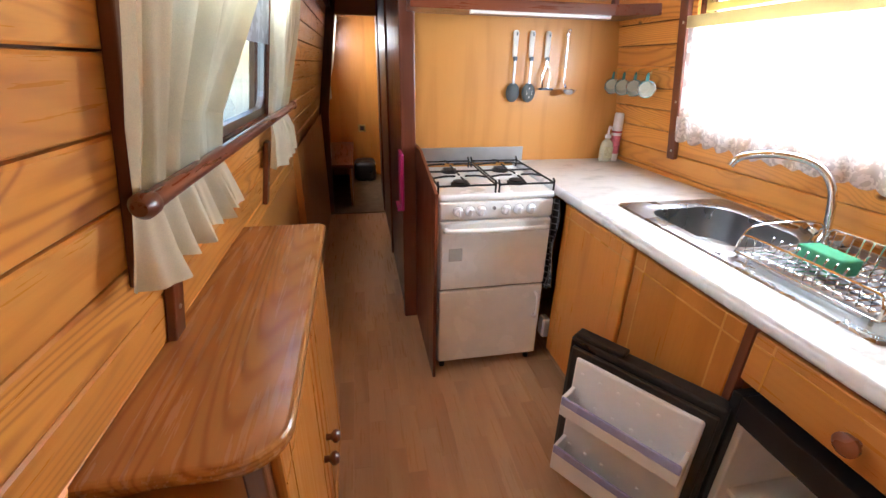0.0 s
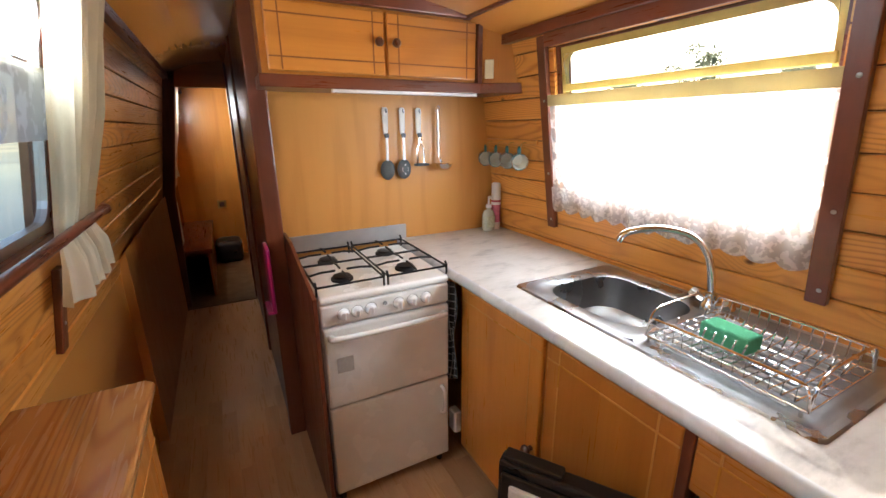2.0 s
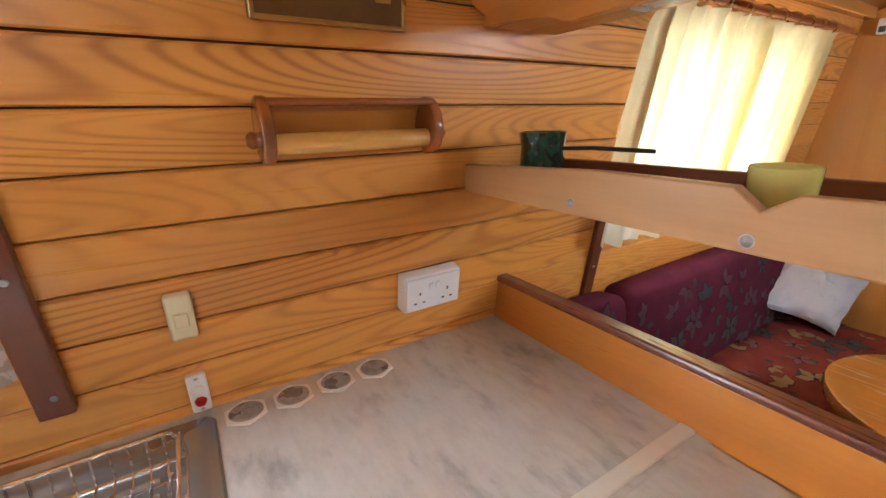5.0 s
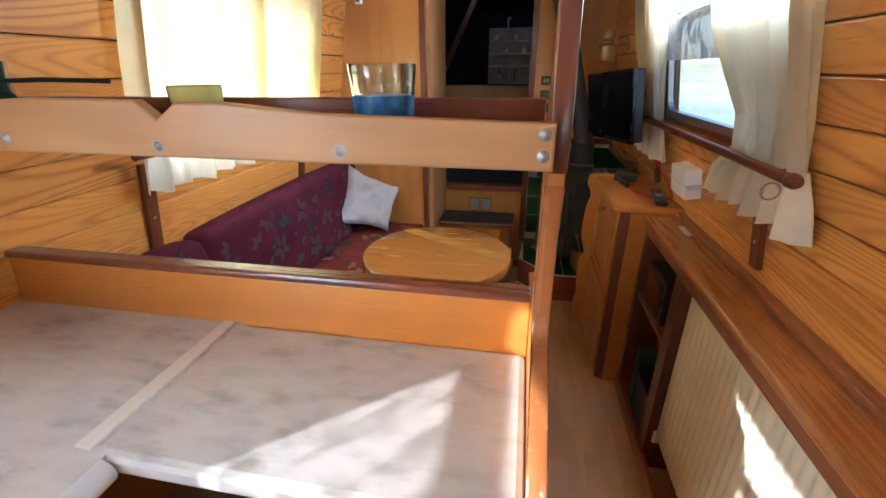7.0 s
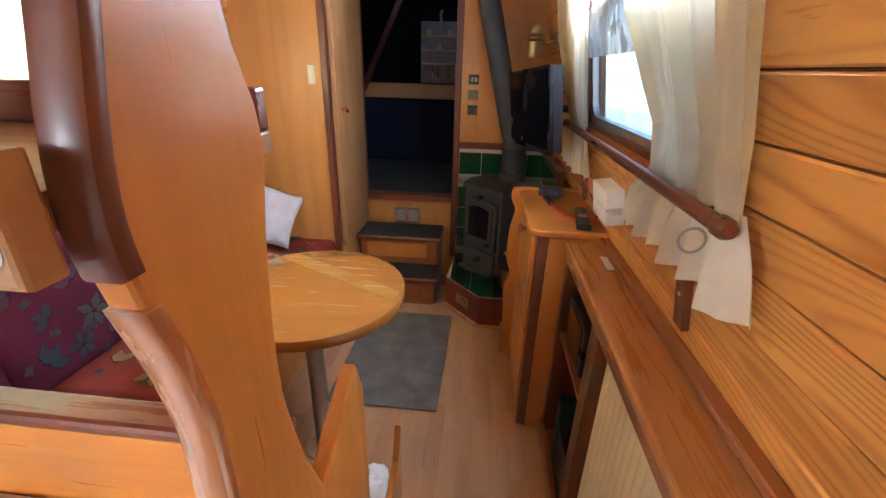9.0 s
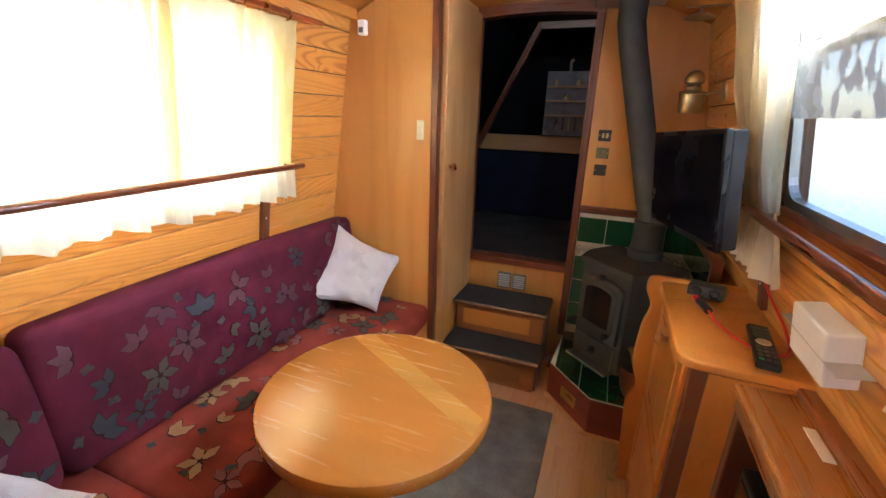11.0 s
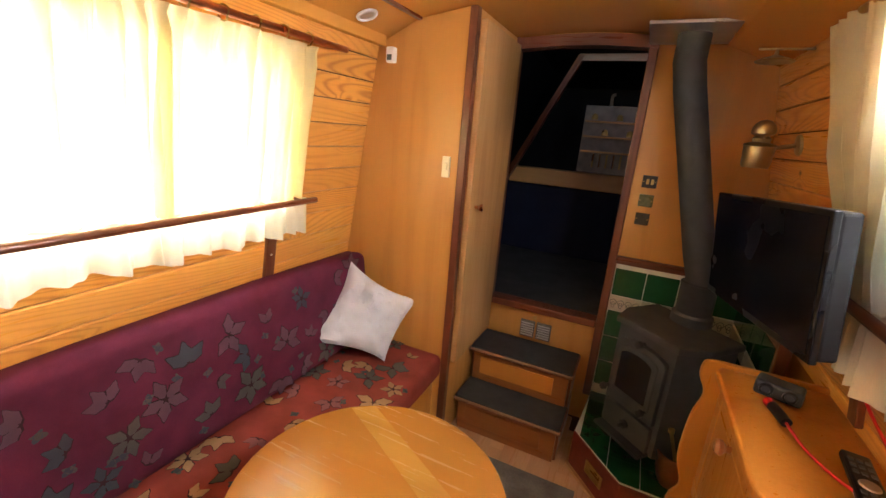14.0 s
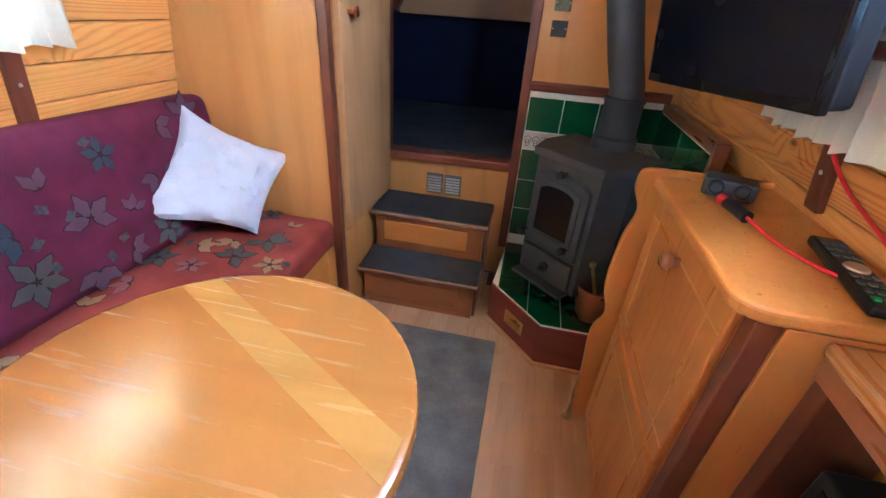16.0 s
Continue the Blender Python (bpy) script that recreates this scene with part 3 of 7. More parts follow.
d = panel_door("drawer_front", drw, "y", -0.88, -0.40, 0.70, 0.833, -0.337, 1, wood("drawer_wood", (0.34, 0.12, 0.02), (0.52, 0.215, 0.045), "y", rings=3, contrast=0.5, coat=0.4), [("v", 0.05), ("h", 0.10)])
turned_knob(d, Matrix.Translation((-0.319, -0.64, 0.755)) @ Matrix.Rotation(radians(90), 4, "Y"), plain("red_turned_wood", (0.22, 0.06, 0.02), 0.25, coat=0.6), 0.022)
part("side_panel", box(-0.88, -0.33, -0.40, -0.34, 0.0, 0.86, 0.002), DOOR, drw)
part("side_post", box(-0.345, -0.318, -0.905, -0.882, 0.0, 0.838, 0.002), MAHOG, drw)
pback = thing("bar_base", (0, -0.05, 0), "wooden panel under the peninsula top", "panel")
part("panel", box(-0.34, 0.283, -0.06, -0.02, 0.0, 0.861, 0.002), DOOR_X, pback)

# fridge with its door open
fridge = thing("fridge", (-0.55, -0.63, 0.0), "black fridge with white inside standing open under the drawer", "fridge")
bm = None
for a in ((-0.86, -0.31, -0.875, -0.85), (-0.86, -0.31, -0.43, -0.405)):
    bm = box(*a, 0.02, 0.67, 0.003, bm=bm)
bm = box(-0.86, -0.31, -0.85, -0.43, 0.60, 0.67, 0.003, bm=bm)
bm = box(-0.86, -0.31, -0.85, -0.43, 0.02, 0.07, 0.003, bm=bm)
part("body", bm, BLACK, fridge)
bm = box(-0.86, -0.80, -0.85, -0.43, 0.07, 0.60, 0.003)
for a in ((-0.80, -0.325, -0.85, -0.83, 0.07, 0.60), (-0.80, -0.325, -0.45, -0.43, 0.07, 0.60), (-0.80, -0.325, -0.83, -0.45, 0.585, 0.60), (-0.80, -0.325, -0.83, -0.45, 0.07, 0.09)):
    bm = box(*a, 0.004, bm=bm)
part("liner", bm, WPLAST, fridge)
part("shelf", box(-0.79, -0.35, -0.83, -0.45, 0.36, 0.375, 0.003), WPLAST, fridge)
part("thermostat", box(-0.62, -0.50, -0.50, -0.45, 0.50, 0.56, 0.01), WPLAST, fridge)
hinge = Vector((-0.292, -0.85, 0))
tip = Vector((-0.06, -1.20, 0))
u = (tip - hinge).normalized()
fm = Matrix(((u.x, -u.y, 0, hinge.x), (u.y, u.x, 0, hinge.y), (0, 0, 1, 0), (0, 0, 0, 1)))
W_D = (tip - hinge).length
# local: x along the door from the hinge, y out of its inner face (towards the passage), z up
door_f = part("fridge_door", box(0, W_D, -0.05, 0.0, 0.07, 0.625, 0.008, m=fm), BLACK, fridge, "black outer shell of the open fridge door")
part("seal", box(0.012, W_D - 0.012, 0.0, 0.012, 0.085, 0.60, 0.006, m=fm), BLACK, door_f)
part("inner_panel", box(0.035, W_D - 0.035, 0.004, 0.022, 0.105, 0.575, 0.008, m=fm), WPLAST, door_f, "white dimpled inner panel")
part("top_hinge", box(W_D - 0.16, W_D - 0.01, -0.045, -0.005, 0.625, 0.64, 0.005, m=fm), BLACK, door_f)
bm = None
for k in range(6):
    for j in range(5):
        b = bmesh.new()
        bmesh.ops.create_icosphere(b, subdivisions=1, radius=0.006, matrix=fm @ Matrix.Translation((0.08 + 0.055 * k, 0.021, 0.15 + 0.095 * j)))
        bm = merge(bm, b)
tagged(part("dimples", bm, WPLAST, door_f, smooth=True), kind="stuff")
for z, h in ((0.40, 0.07), (0.17, 0.10)):
    bm = box(0.04, W_D - 0.04, 0.02, 0.085, z, z + 0.008, 0.003, m=fm)
    bm = box(0.04, 0.052, 0.02, 0.085, z, z + h, 0.003, bm=bm, m=fm)
    bm = box(W_D - 0.052, W_D - 0.04, 0.02, 0.085, z, z + h, 0.003, bm=bm, m=fm)
    bm = box(0.04, W_D - 0.04, 0.078, 0.086, z, z + h - 0.03, 0.003, bm=bm, m=fm)
    sh = part("door_shelf", bm, WPLAST, door_f)
    part("shelf_rail", box(0.042, W_D - 0.042, 0.079, 0.087, z + h - 0.03, z + h, 0.003, m=fm), plain("blue_tinted_plastic", (0.35, 0.36, 0.62), 0.25), sh, "bluish translucent rail")

# sink with drainer, tap, rack
sink = thing("sink", (-0.63, -1.16, 0.90), "stainless steel sink with a drainer set into the worktop", "sink")
x0, x1, y0, y1 = SINK
bx0, bx1, by0, by1 = -0.80, -0.475, -1.54, -1.17


def rrect(x0, x1, y0, y1, r, n=6):
    pts = []
    for cx, cy, a0 in ((x1 - r, y1 - r, 0), (x0 + r, y1 - r, 90), (x0 + r, y0 + r, 180), (x1 - r, y0 + r, 270)):
        pts += [(cx + r * math.cos(radians(a0 + 90 * k / n)), cy + r * math.sin(radians(a0 + 90 * k / n))) for k in range(n + 1)]
    return pts


def ring_loops(bm, loops, close_last=True):
    vs = [[bm.verts.new(p) for p in l] for l in loops]
    for a, b in zip(vs, vs[1:]):
        for k in range(len(a)):
            bm.faces.new((a[k], a[(k + 1) % len(a)], b[(k + 1) % len(a)], b[k]))
    if close_last:
        bm.faces.new(vs[-1])
    return vs


bm = bmesh.new()
lv = lambda pts, z: [(x, y, z) for x, y in pts]
ring_loops(bm, [lv(rrect(x0, x1, y0, y1, 0.02), 0.9005), lv(rrect(x0 + 0.004, x1 - 0.004, y0 + 0.004, y1 - 0.004, 0.02), 0.906), lv(rrect(x0 + 0.02, x1 - 0.02, y0 + 0.02, y1 - 0.02, 0.02), 0.904)], False)
yb = -1.135
b_out, b_in = rrect(x0 + 0.02, x1 - 0.02, y0 + 0.02, yb, 0.02), rrect(bx0 - 0.012, bx1 + 0.012, by0 - 0.012, by1 + 0.012, 0.10)
ring_loops(bm, [lv(b_out, 0.904), lv(b_in, 0.903), lv(rrect(bx0, bx1, by0, by1, 0.09), 0.895), lv(rrect(bx0 + 0.012, bx1 - 0.012, by0 + 0.012, by1 - 0.012, 0.085), 0.78), lv(rrect(bx0 + 0.05, bx1 - 0.05, by0 + 0.05, by1 - 0.05, 0.07), 0.752)])
d_out, d_in = rrect(x0 + 0.02, x1 - 0.02, yb, y1 - 0.02, 0.02), rrect(x0 + 0.05, x1 - 0.05, yb + 0.02, y1 - 0.05, 0.03)
ring_loops(bm, [lv(d_out, 0.904), lv(d_in, 0.903), lv(rrect(x0 + 0.058, x1 - 0.058, yb + 0.028, y1 - 0.058, 0.03), 0.8975)])
part("basin", bm, SINK_STEEL, sink, smooth=True)
for k in range(9):
    part("drainer_rib", tube([(-0.77 + 0.036 * k, yb + 0.05, 0.898), (-0.77 + 0.036 * k, y1 - 0.09, 0.898)], 0.006, 8), STEEL, sink, smooth=True)
part("plug_hole", lathe([(0.0, 0.0), (0.03, 0.0), (0.034, 0.004)], Matrix.Translation((-0.64, -1.355, 0.7525))), CHROME, sink, smooth=True)
tap = thing("tap", (-0.80, -1.15, 0.90), "chrome mixer tap with a swan-neck spout", "tap")
part("base", lathe([(0.028, 0), (0.026, 0.02), (0.018, 0.03), (0.016, 0.05), (0, 0.05)], Matrix.Translation((-0.795, -1.15, 0.902))), CHROME, tap, smooth=True)
part("spout", tube(bend([(-0.795, -1.15, 0.94), (-0.785, -1.17, 1.06), (-0.75, -1.21, 1.125), (-0.68, -1.27, 1.145), (-0.61, -1.325, 1.13), (-0.592, -1.34, 1.10)]), 0.011, 12), CHROME, tap, smooth=True)
for dy in (-0.055, 0.055):
    part("tap_handle", lathe([(0, 0), (0.012, 0), (0.011, 0.02), (0.022, 0.024), (0.02, 0.042), (0, 0.046)], Matrix.Translation((-0.795, -1.15 + dy * 0.4, 0.925)) @ Matrix.Rotation(radians(-70 if dy > 0 else 70), 4, "X"), 8), CHROME, tap, "faceted chrome handle", True)

# cooker
GREY_DOT = plain("grey_button", (0.25, 0.25, 0.26), 0.4)
cook = thing("cooker", (-0.02, -2.1, 0), "white enamel gas cooker with a four-burner hob", "cooker")
cx0, cx1, cy0, cy1 = -0.268, 0.232, -2.36, -1.862
part("body", box(cx0, cx1, cy0, cy1 - 0.0, 0.045, 0.855, 0.006), WHITE, cook)
part("hob_top", box(cx0 - 0.003, cx1 + 0.003, cy0 - 0.01, cy1 + 0.02, 0.856, 0.885, 0.012, seg=3), WHITE, cook)
part("control_panel", box(cx0, cx1, cy1, cy1 + 0.018, 0.775, 0.855, 0.008), WHITE, cook)
for i, x in enumerate((0.152, 0.102, 0.052, -0.056, -0.111, -0.168)):
    k = part("control_knob", lathe([(0, 0), (0.021, 0), (0.021, 0.005), (0.0165, 0.009), (0.015, 0.026), (0, 0.028)], Matrix.Translation((x, cy1 + 0.018, 0.815)) @ Matrix.Rotation(radians(-90), 4, "X"), 20), WPLAST, cook, smooth=True)
    part("pointer", box(x - 0.003, x + 0.003, cy1 + 0.04, cy1 + 0.05, 0.802, 0.828, 0.002), WPLAST, k)
    part("dial_ring", lathe([(0.0225, 0.0), (0.0235, 0.0012), (0.0215, 0.0012)], Matrix.Translation((x, cy1 + 0.018, 0.815)) @ Matrix.Rotation(radians(-90), 4, "X"), 20), plain("printed_grey", (0.30, 0.30, 0.30), 0.5), k, "grey printed ring")
part("ignition_button", lathe([(0, 0.008), (0.007, 0.008), (0.008, 0)], Matrix.Translation((-0.002, cy1 + 0.018, 0.825)) @ Matrix.Rotation(radians(-90), 4, "X"), 12), GREY_DOT, cook, smooth=True)
oven = part("oven_door", box(cx0 + 0.002, cx1 - 0.002, cy1, cy1 + 0.024, 0.448, 0.77, 0.01), WHITE, cook)
part("handle", tube(bend([(cx1 - 0.03, cy1 + 0.02, 0.735), (cx1 - 0.045, cy1 + 0.05, 0.738), (-0.02, cy1 + 0.056, 0.738), (cx0 + 0.045, cy1 + 0.05, 0.738), (cx0 + 0.03, cy1 + 0.02, 0.735)], 4), 0.011, 10), WHITE, oven, smooth=True)
part("sticker", box(0.13, 0.19, cy1 + 0.0245, cy1 + 0.0255, 0.59, 0.65, 0), plain("grey_sticker", (0.42, 0.40, 0.38), 0.5, scale=120), oven, "small grey printed sticker")
low = part("grill_door", box(cx0 + 0.002, cx1 - 0.002, cy1, cy1 + 0.02, 0.05, 0.440, 0.008), WHITE, cook)
part("handle", tube(bend([(cx0 + 0.035, cy1 + 0.015, 0.40), (cx0 + 0.03, cy1 + 0.04, 0.38), (cx0 + 0.03, cy1 + 0.04, 0.29), (cx0 + 0.035, cy1 + 0.015, 0.27)], 4), 0.009, 10), WHITE, low, smooth=True)
# black plate added as the shade in the gap between the doors
part("gap_plate", box(cx0 + 0.006, cx1 - 0.006, cy1 - 0.01, cy1 + 0.004, 0.436, 0.452, 0), BLACK, cook)
for x in (cx0 + 0.03, cx1 - 0.03):
    part("foot", lathe([(0.014, 0), (0.012, 0.045)], Matrix.Translation((x, cy1 - 0.02, 0))), BLACK, cook)
for x, y in ((-0.15, -2.24), (0.11, -2.24), (-0.15, -2.0), (0.11, -2.0)):
    bn = part("burner", lathe([(0, 0), (0.042, 0), (0.042, 0.008), (0.03, 0.012), (0.034, 0.018), (0.0, 0.02)], Matrix.Translation((x, y, 0.885))), BLACKIRON, cook, "black burner with a cap", True)
for k, xc in enumerate((-0.148, 0.112)):
    bm = None
    hw = 0.122
    frame_pts = [(xc - hw, -2.335), (xc + hw, -2.335), (xc + hw, -1.865), (xc - hw, -1.865), (xc - hw, -2.335)]
    bm = tube([(x, y, 0.918) for x, y in frame_pts], 0.0045, 6, bm)
    for y in (-2.24, -2.0):
        for dx, dy in ((1, 0), (-1, 0), (0, 1), (0, -1)):
            L = hw if dx else 0.115
            bm = tube([(xc + dx * L, y + dy * L, 0.918), (xc + dx * L * 0.6, y + dy * L * 0.6, 0.925), (xc + dx * 0.022, y + dy * 0.022, 0.925)], 0.0045, 6, bm)
    bm = tube([(xc - hw, -2.12, 0.918), (xc + hw, -2.12, 0.918)], 0.0045, 6, bm)
    for x, y in ((xc - hw, -2.335), (xc + hw, -2.335), (xc + hw, -1.865), (xc - hw, -1.865)):
        bm = tube([(x, y, 0.885), (x, y, 0.925), (x, y - 0.012, 0.934)], 0.0045, 6, bm)
    part("pan_support", bm, BLACKIRON, cook, "black wire pan support", True)
spl = tagged(part("splash_plate", box(-0.326, 0.249, -2.404, -2.398, 0.895, 0.975, 0.001), STEEL), "small steel splash plate behind the hob", "splash plate")
side = tagged(part("cooker_side_panel", outline([(-2.40, 0.0), (-1.80, 0.0), (-1.785, 0.91), (-2.22, 1.0), (-2.40, 1.0)], 0.014, Matrix(((0, 0, 1, 0.248), (1, 0, 0, 0), (0, 1, 0, 0), (0, 0, 0, 1))), 0.002), MAHOG), "thin dark wooden panel beside the cooker", "panel")

# wall cupboard over the cooker
cup = thing("wall_cupboard", (-0.2, -2.3, 1.58), "honey wooden wall cupboard with two grooved doors", "cupboard")
part("carcass", box(-0.64, 0.285, -2.41, -2.225, 1.60, 1.935, 0), DOOR_X, cup)
part("end_panel", outline([(-0.62, -2.225), (-0.62, -2.41), (-0.76, -2.41), (-0.775, -2.115)], 0.31, Matrix.Translation((0, 0, 1.60)), 0.0), DOOR, cup)
part("bottom_rail", outline([(0.30, -2.19), (0.30, -2.41), (-0.80, -2.41), (-0.80, -2.085), (-0.775, -2.09), (-0.62, -2.19)], 0.045, Matrix.Translation((0, 0, 1.585)), 0.004), MAHOG_X, cup)
part("top_rail", box(-0.63, 0.285, -2.225, -2.19, 1.885, 1.935, 0.004), MAHOG_X, cup)
part("end_post", box(-0.635, -0.612, -2.235, -2.195, 1.62, 1.93, 0.003), MAHOG, cup)
for a0, a1, kx in ((-0.18, 0.262, -0.15), (-0.607, -0.192, -0.222)):
    d = panel_door("door", cup, "x", a0, a1, 1.643, 1.875, -2.225, 1, DOOR_X, [("v", 0.045), ("v", a1 - a0 - 0.05), ("h", 0.045), ("h", 0.188)], GROOVE_SHADE)
    turned_knob(d, Matrix.Translation((kx, -2.207, 1.762)) @ Matrix.Rotation(radians(-90), 4, "X"), KNOBW)
strip_l = thing("strip_light", (-0.28, -2.2, 1.575), "slim white strip light under the cupboard", "light")
part("diffuser", box(-0.60, 0.04, -2.215, -2.190, 1.572, 1.585, 0.004), WPLAST, strip_l)
part("end_cap", box(-0.605, -0.595, -2.216, -2.189, 1.571, 1.585, 0.002), WPLAST, strip_l)
part("end_cap", box(0.035, 0.045, -2.216, -2.189, 1.571, 1.585, 0.002), WPLAST, strip_l)

# sideboard on the other side
SBF, SBZ = 0.66, 0.92
sb = thing("sideboard", (0.78, -1.07, 0), "honey wooden sideboard with a wide rounded top", "sideboard")
top_pts = [(0.895, -0.64), (0.895, -1.50), (0.672, -1.50), (0.655, -1.485)] + [(0.648 + 0.07 - 0.07 * math.cos(radians(a)), -0.71 + 0.07 * math.sin(radians(a))) for a in range(0, 91, 15)]
part("top", outline(top_pts, 0.026, Matrix.Translation((0, 0, SBZ - 0.026)), 0.009, seg=3), PINE_SB, sb, "rounded pine top with strong grain")
part("body", box(0.69, 0.895, -1.47, -0.68, 0.05, SBZ - 0.027, 0), DOOR, sb)
part("plinth", box(0.72, 0.895, -1.45, -0.70, 0.0, 0.05, 0), MAHOG_Y, sb)
part("end_frame", box(0.685, 0.715, -0.69, -0.665, 0.03, SBZ - 0.027, 0.004), MAHOG, sb)
for y0, y1, ky in ((-1.46, -1.075, -1.105), (-1.065, -0.70, -1.035)):
    d = panel_door("door", sb, "y", y0, y1, 0.08, SBZ - 0.06, 0.69, -1, DOOR, [("v", 0.05), ("v", y1 - y0 - 0.055), ("h", 0.06), ("h", SBZ - 0.06 - 0.08 - 0.065)])
    turned_knob(d, Matrix.Translation((0.672, ky, 0.45)) @ Matrix.Rotation(radians(-90), 4, "Y"), KNOBW)

# shelf divider over the peninsula
sh = thing("divider_shelf", (-0.25, -0.06, 1.29), "pale wooden shelf with a notched front board", "shelf")
pts = [(-0.80, 1.288), (0.29, 1.282), (0.29, 1.337), (0.0, 1.345), (-0.14, 1.358), (-0.20, 1.357), (-0.232, 1.336), (-0.262, 1.360), (-0.45, 1.362), (-0.80, 1.347)]
part("front_board", outline(pts, 0.02, Matrix.Translation((0, -0.14, 0)) @ Matrix.Rotation(radians(90), 4, "X"), 0.003), OAK, sh)
part("shelf_panel", box(-0.82, 0.285, -0.139, 0.06, 1.300, 1.318, 0.002), OAK, sh)
part("back_board", box(-0.82, 0.285, 0.04, 0.058, 1.318, 1.352, 0.003), MAHOG_X, sh)
for x, z in ((-0.495, 1.306), (-0.238, 1.30), (0.028, 1.30), (0.28, 1.325), (0.28, 1.300)):
    part("screw", lathe([(0, 0.004), (0.003, 0.003), (0.0075, 0.0), (0.0085, 0.0)], Matrix.Translation((x - 0.002, -0.1605, z)) @ Matrix.Rotation(radians(90), 4, "X"), 12), STEEL, sh)
post = thing("divider_post", (0.30, 0, 0), "shaped honey wooden post panel at the end of the peninsula", "post")
near = bend([(-0.085, 1.93, 0), (-0.09, 1.62, 0), (-0.108, 1.44, 0), (-0.132, 1.33, 0), (-0.132, 1.275, 0), (-0.114, 1.20, 0), (-0.108, 1.13, 0), (-0.122, 1.03, 0), (-0.21, 0.985, 0), (-0.30, 0.93, 0), (-0.335, 0.86, 0)], 4)
far = bend([(-0.005, 1.93, 0), (-0.03, 1.62, 0), (-0.022, 1.41, 0), (0.003, 1.326, 0), (-0.014, 1.229, 0), (-0.022, 1.118, 0), (0.0, 1.01, 0)], 4)
prof = [(p.x, p.y) for p in near] + [(-0.335, 0.0), (0.20, 0.0), (0.19, 0.56), (0.19, 0.93), (0.163, 0.994), (0.03, 0.93)] + [(p.x, p.y) for p in reversed(far)]
part("panel", outline(prof, 0.022, Matrix(((0, 0, 1, 0.286), (1, 0, 0, 0), (0, 1, 0, 0), (0, 0, 0, 1))), 0.004), DOOR, post)
edge_m = Matrix(((0, 0, 1, 0.2842), (1, 0, 0, 0), (0, 1, 0, 0), (0, 0, 0, 1)))


def edge_strip(line, mat, label):
    """A rounded strip that follows the near edge of the post."""
    pts = [(p.x - 0.003, p.y) for p in line] + [(p.x + 0.010, p.y) for p in reversed(line)]
    part("edge_strip", outline(pts, 0.0256, edge_m, 0.004), mat, post, label, True)


split_at = next(i for i, p in enumerate(near) if p.y < 1.262)
edge_strip(near[:split_at], MAHOG, "dark mahogany edge strip")
edge_strip(near[split_at:], wood("red_honey_edge", (0.26, 0.075, 0.022), (0.46, 0.18, 0.06), "z", rings=4, contrast=0.5, rough=0.2, coat=0.8), "glossy red-brown rounded edge strip")


# ---- saloon ----
SEAT = cloth("red_leaf_fabric", (0.27, 0.048, 0.034), 700, vary=0.35)
BACK = cloth("plum_leaf_fabric", (0.125, 0.018, 0.040), 700, vary=0.35)


def cushion(x0, x1, y0, y1, z0, z1, r, puff, m=None):
    """A stuffed cushion: rounded box, bulging in the middle of each face."""
    b = bmesh.new()
    bmesh.ops.create_cube(b, size=1.0)
    c, d = Vector(((x0 + x1) / 2, (y0 + y1) / 2, (z0 + z1) / 2)), Vector((x1 - x0, y1 - y0, z1 - z0))
    b.transform(Matrix.Translation(c) @ Matrix.Diagonal((*d, 1)))
    bmesh.ops.bevel(b, geom=b.edges[:], offset=r, segments=4, profile=0.5, affect="EDGES")
    bmesh.ops.subdivide_edges(b, edges=[e for e in b.edges if e.calc_length() > 0.15], cuts=6, use_grid_fill=True)
    for v in b.verts:
        q = [(v.co[i] - c[i]) / (d[i] / 2) for i in range(3)]
        w = [1 - min(1.0, abs(a)) ** 2.5 for a in q]
        for i in range(3):
            j, k = (i + 1) % 3, (i + 2) % 3
            if abs(q[i]) > 0.8:
                v.co[i] += math.copysign(puff * w[j] * w[k], q[i])
        v.co += Vector((1, 1, 1)) * 0.003 * noise.noise(v.co * 9)
    if m is not None:
        b.transform(m)
    return b


sofa = thing("sofa_base", (-0.6, 0.95, 0), "fitted corner bench of honey wood under the sofa cushions", "bench")
part("front_panel", box(-0.40, -0.38, 0.56, 1.84, 0.0, 0.35, 0.003), DOOR, sofa)
part("return_panel", box(-0.40, -0.20, 0.535, 0.555, 0.0, 0.35, 0.003), DOOR_X, sofa)
part("side_panel", box(-0.225, -0.205, 0.03, 0.535, 0.0, 0.35, 0.003), DOOR, sofa)
part("bench_top", box(-0.89, -0.385, 0.03, 1.845, 0.335, 0.355, 0.002), DOOR, sofa)
part("return_top", box(-0.385, -0.205, 0.03, 0.55, 0.335, 0.355, 0.002), DOOR, sofa)
seat1 = tagged(part("seat_cushion", cushion(-0.89, -0.345, 0.555, 1.845, 0.357, 0.470, 0.03, 0.012), SEAT, smooth=True), "long red leaf-patterned seat cushion on the bench", "cushion", "sofa cushions")
seat2 = tagged(part("seat_cushion", cushion(-0.89, -0.19, 0.04, 0.545, 0.357, 0.465, 0.03, 0.012), SEAT, smooth=True), "red leaf-patterned corner seat cushion on the bench", "cushion", "sofa cushions")
lean = Matrix.Translation((-0.80, 0, 0.47)) @ Matrix.Rotation(radians(-7), 4, "Y") @ Matrix.Translation((0.80, 0, -0.47))
back1 = tagged(part("back_cushion", cushion(-0.86, -0.735, 0.49, 1.835, 0.472, 0.885, 0.035, 0.014, lean), BACK, smooth=True), "long plum leaf-patterned back cushion against the planks", "cushion", "sofa cushions")
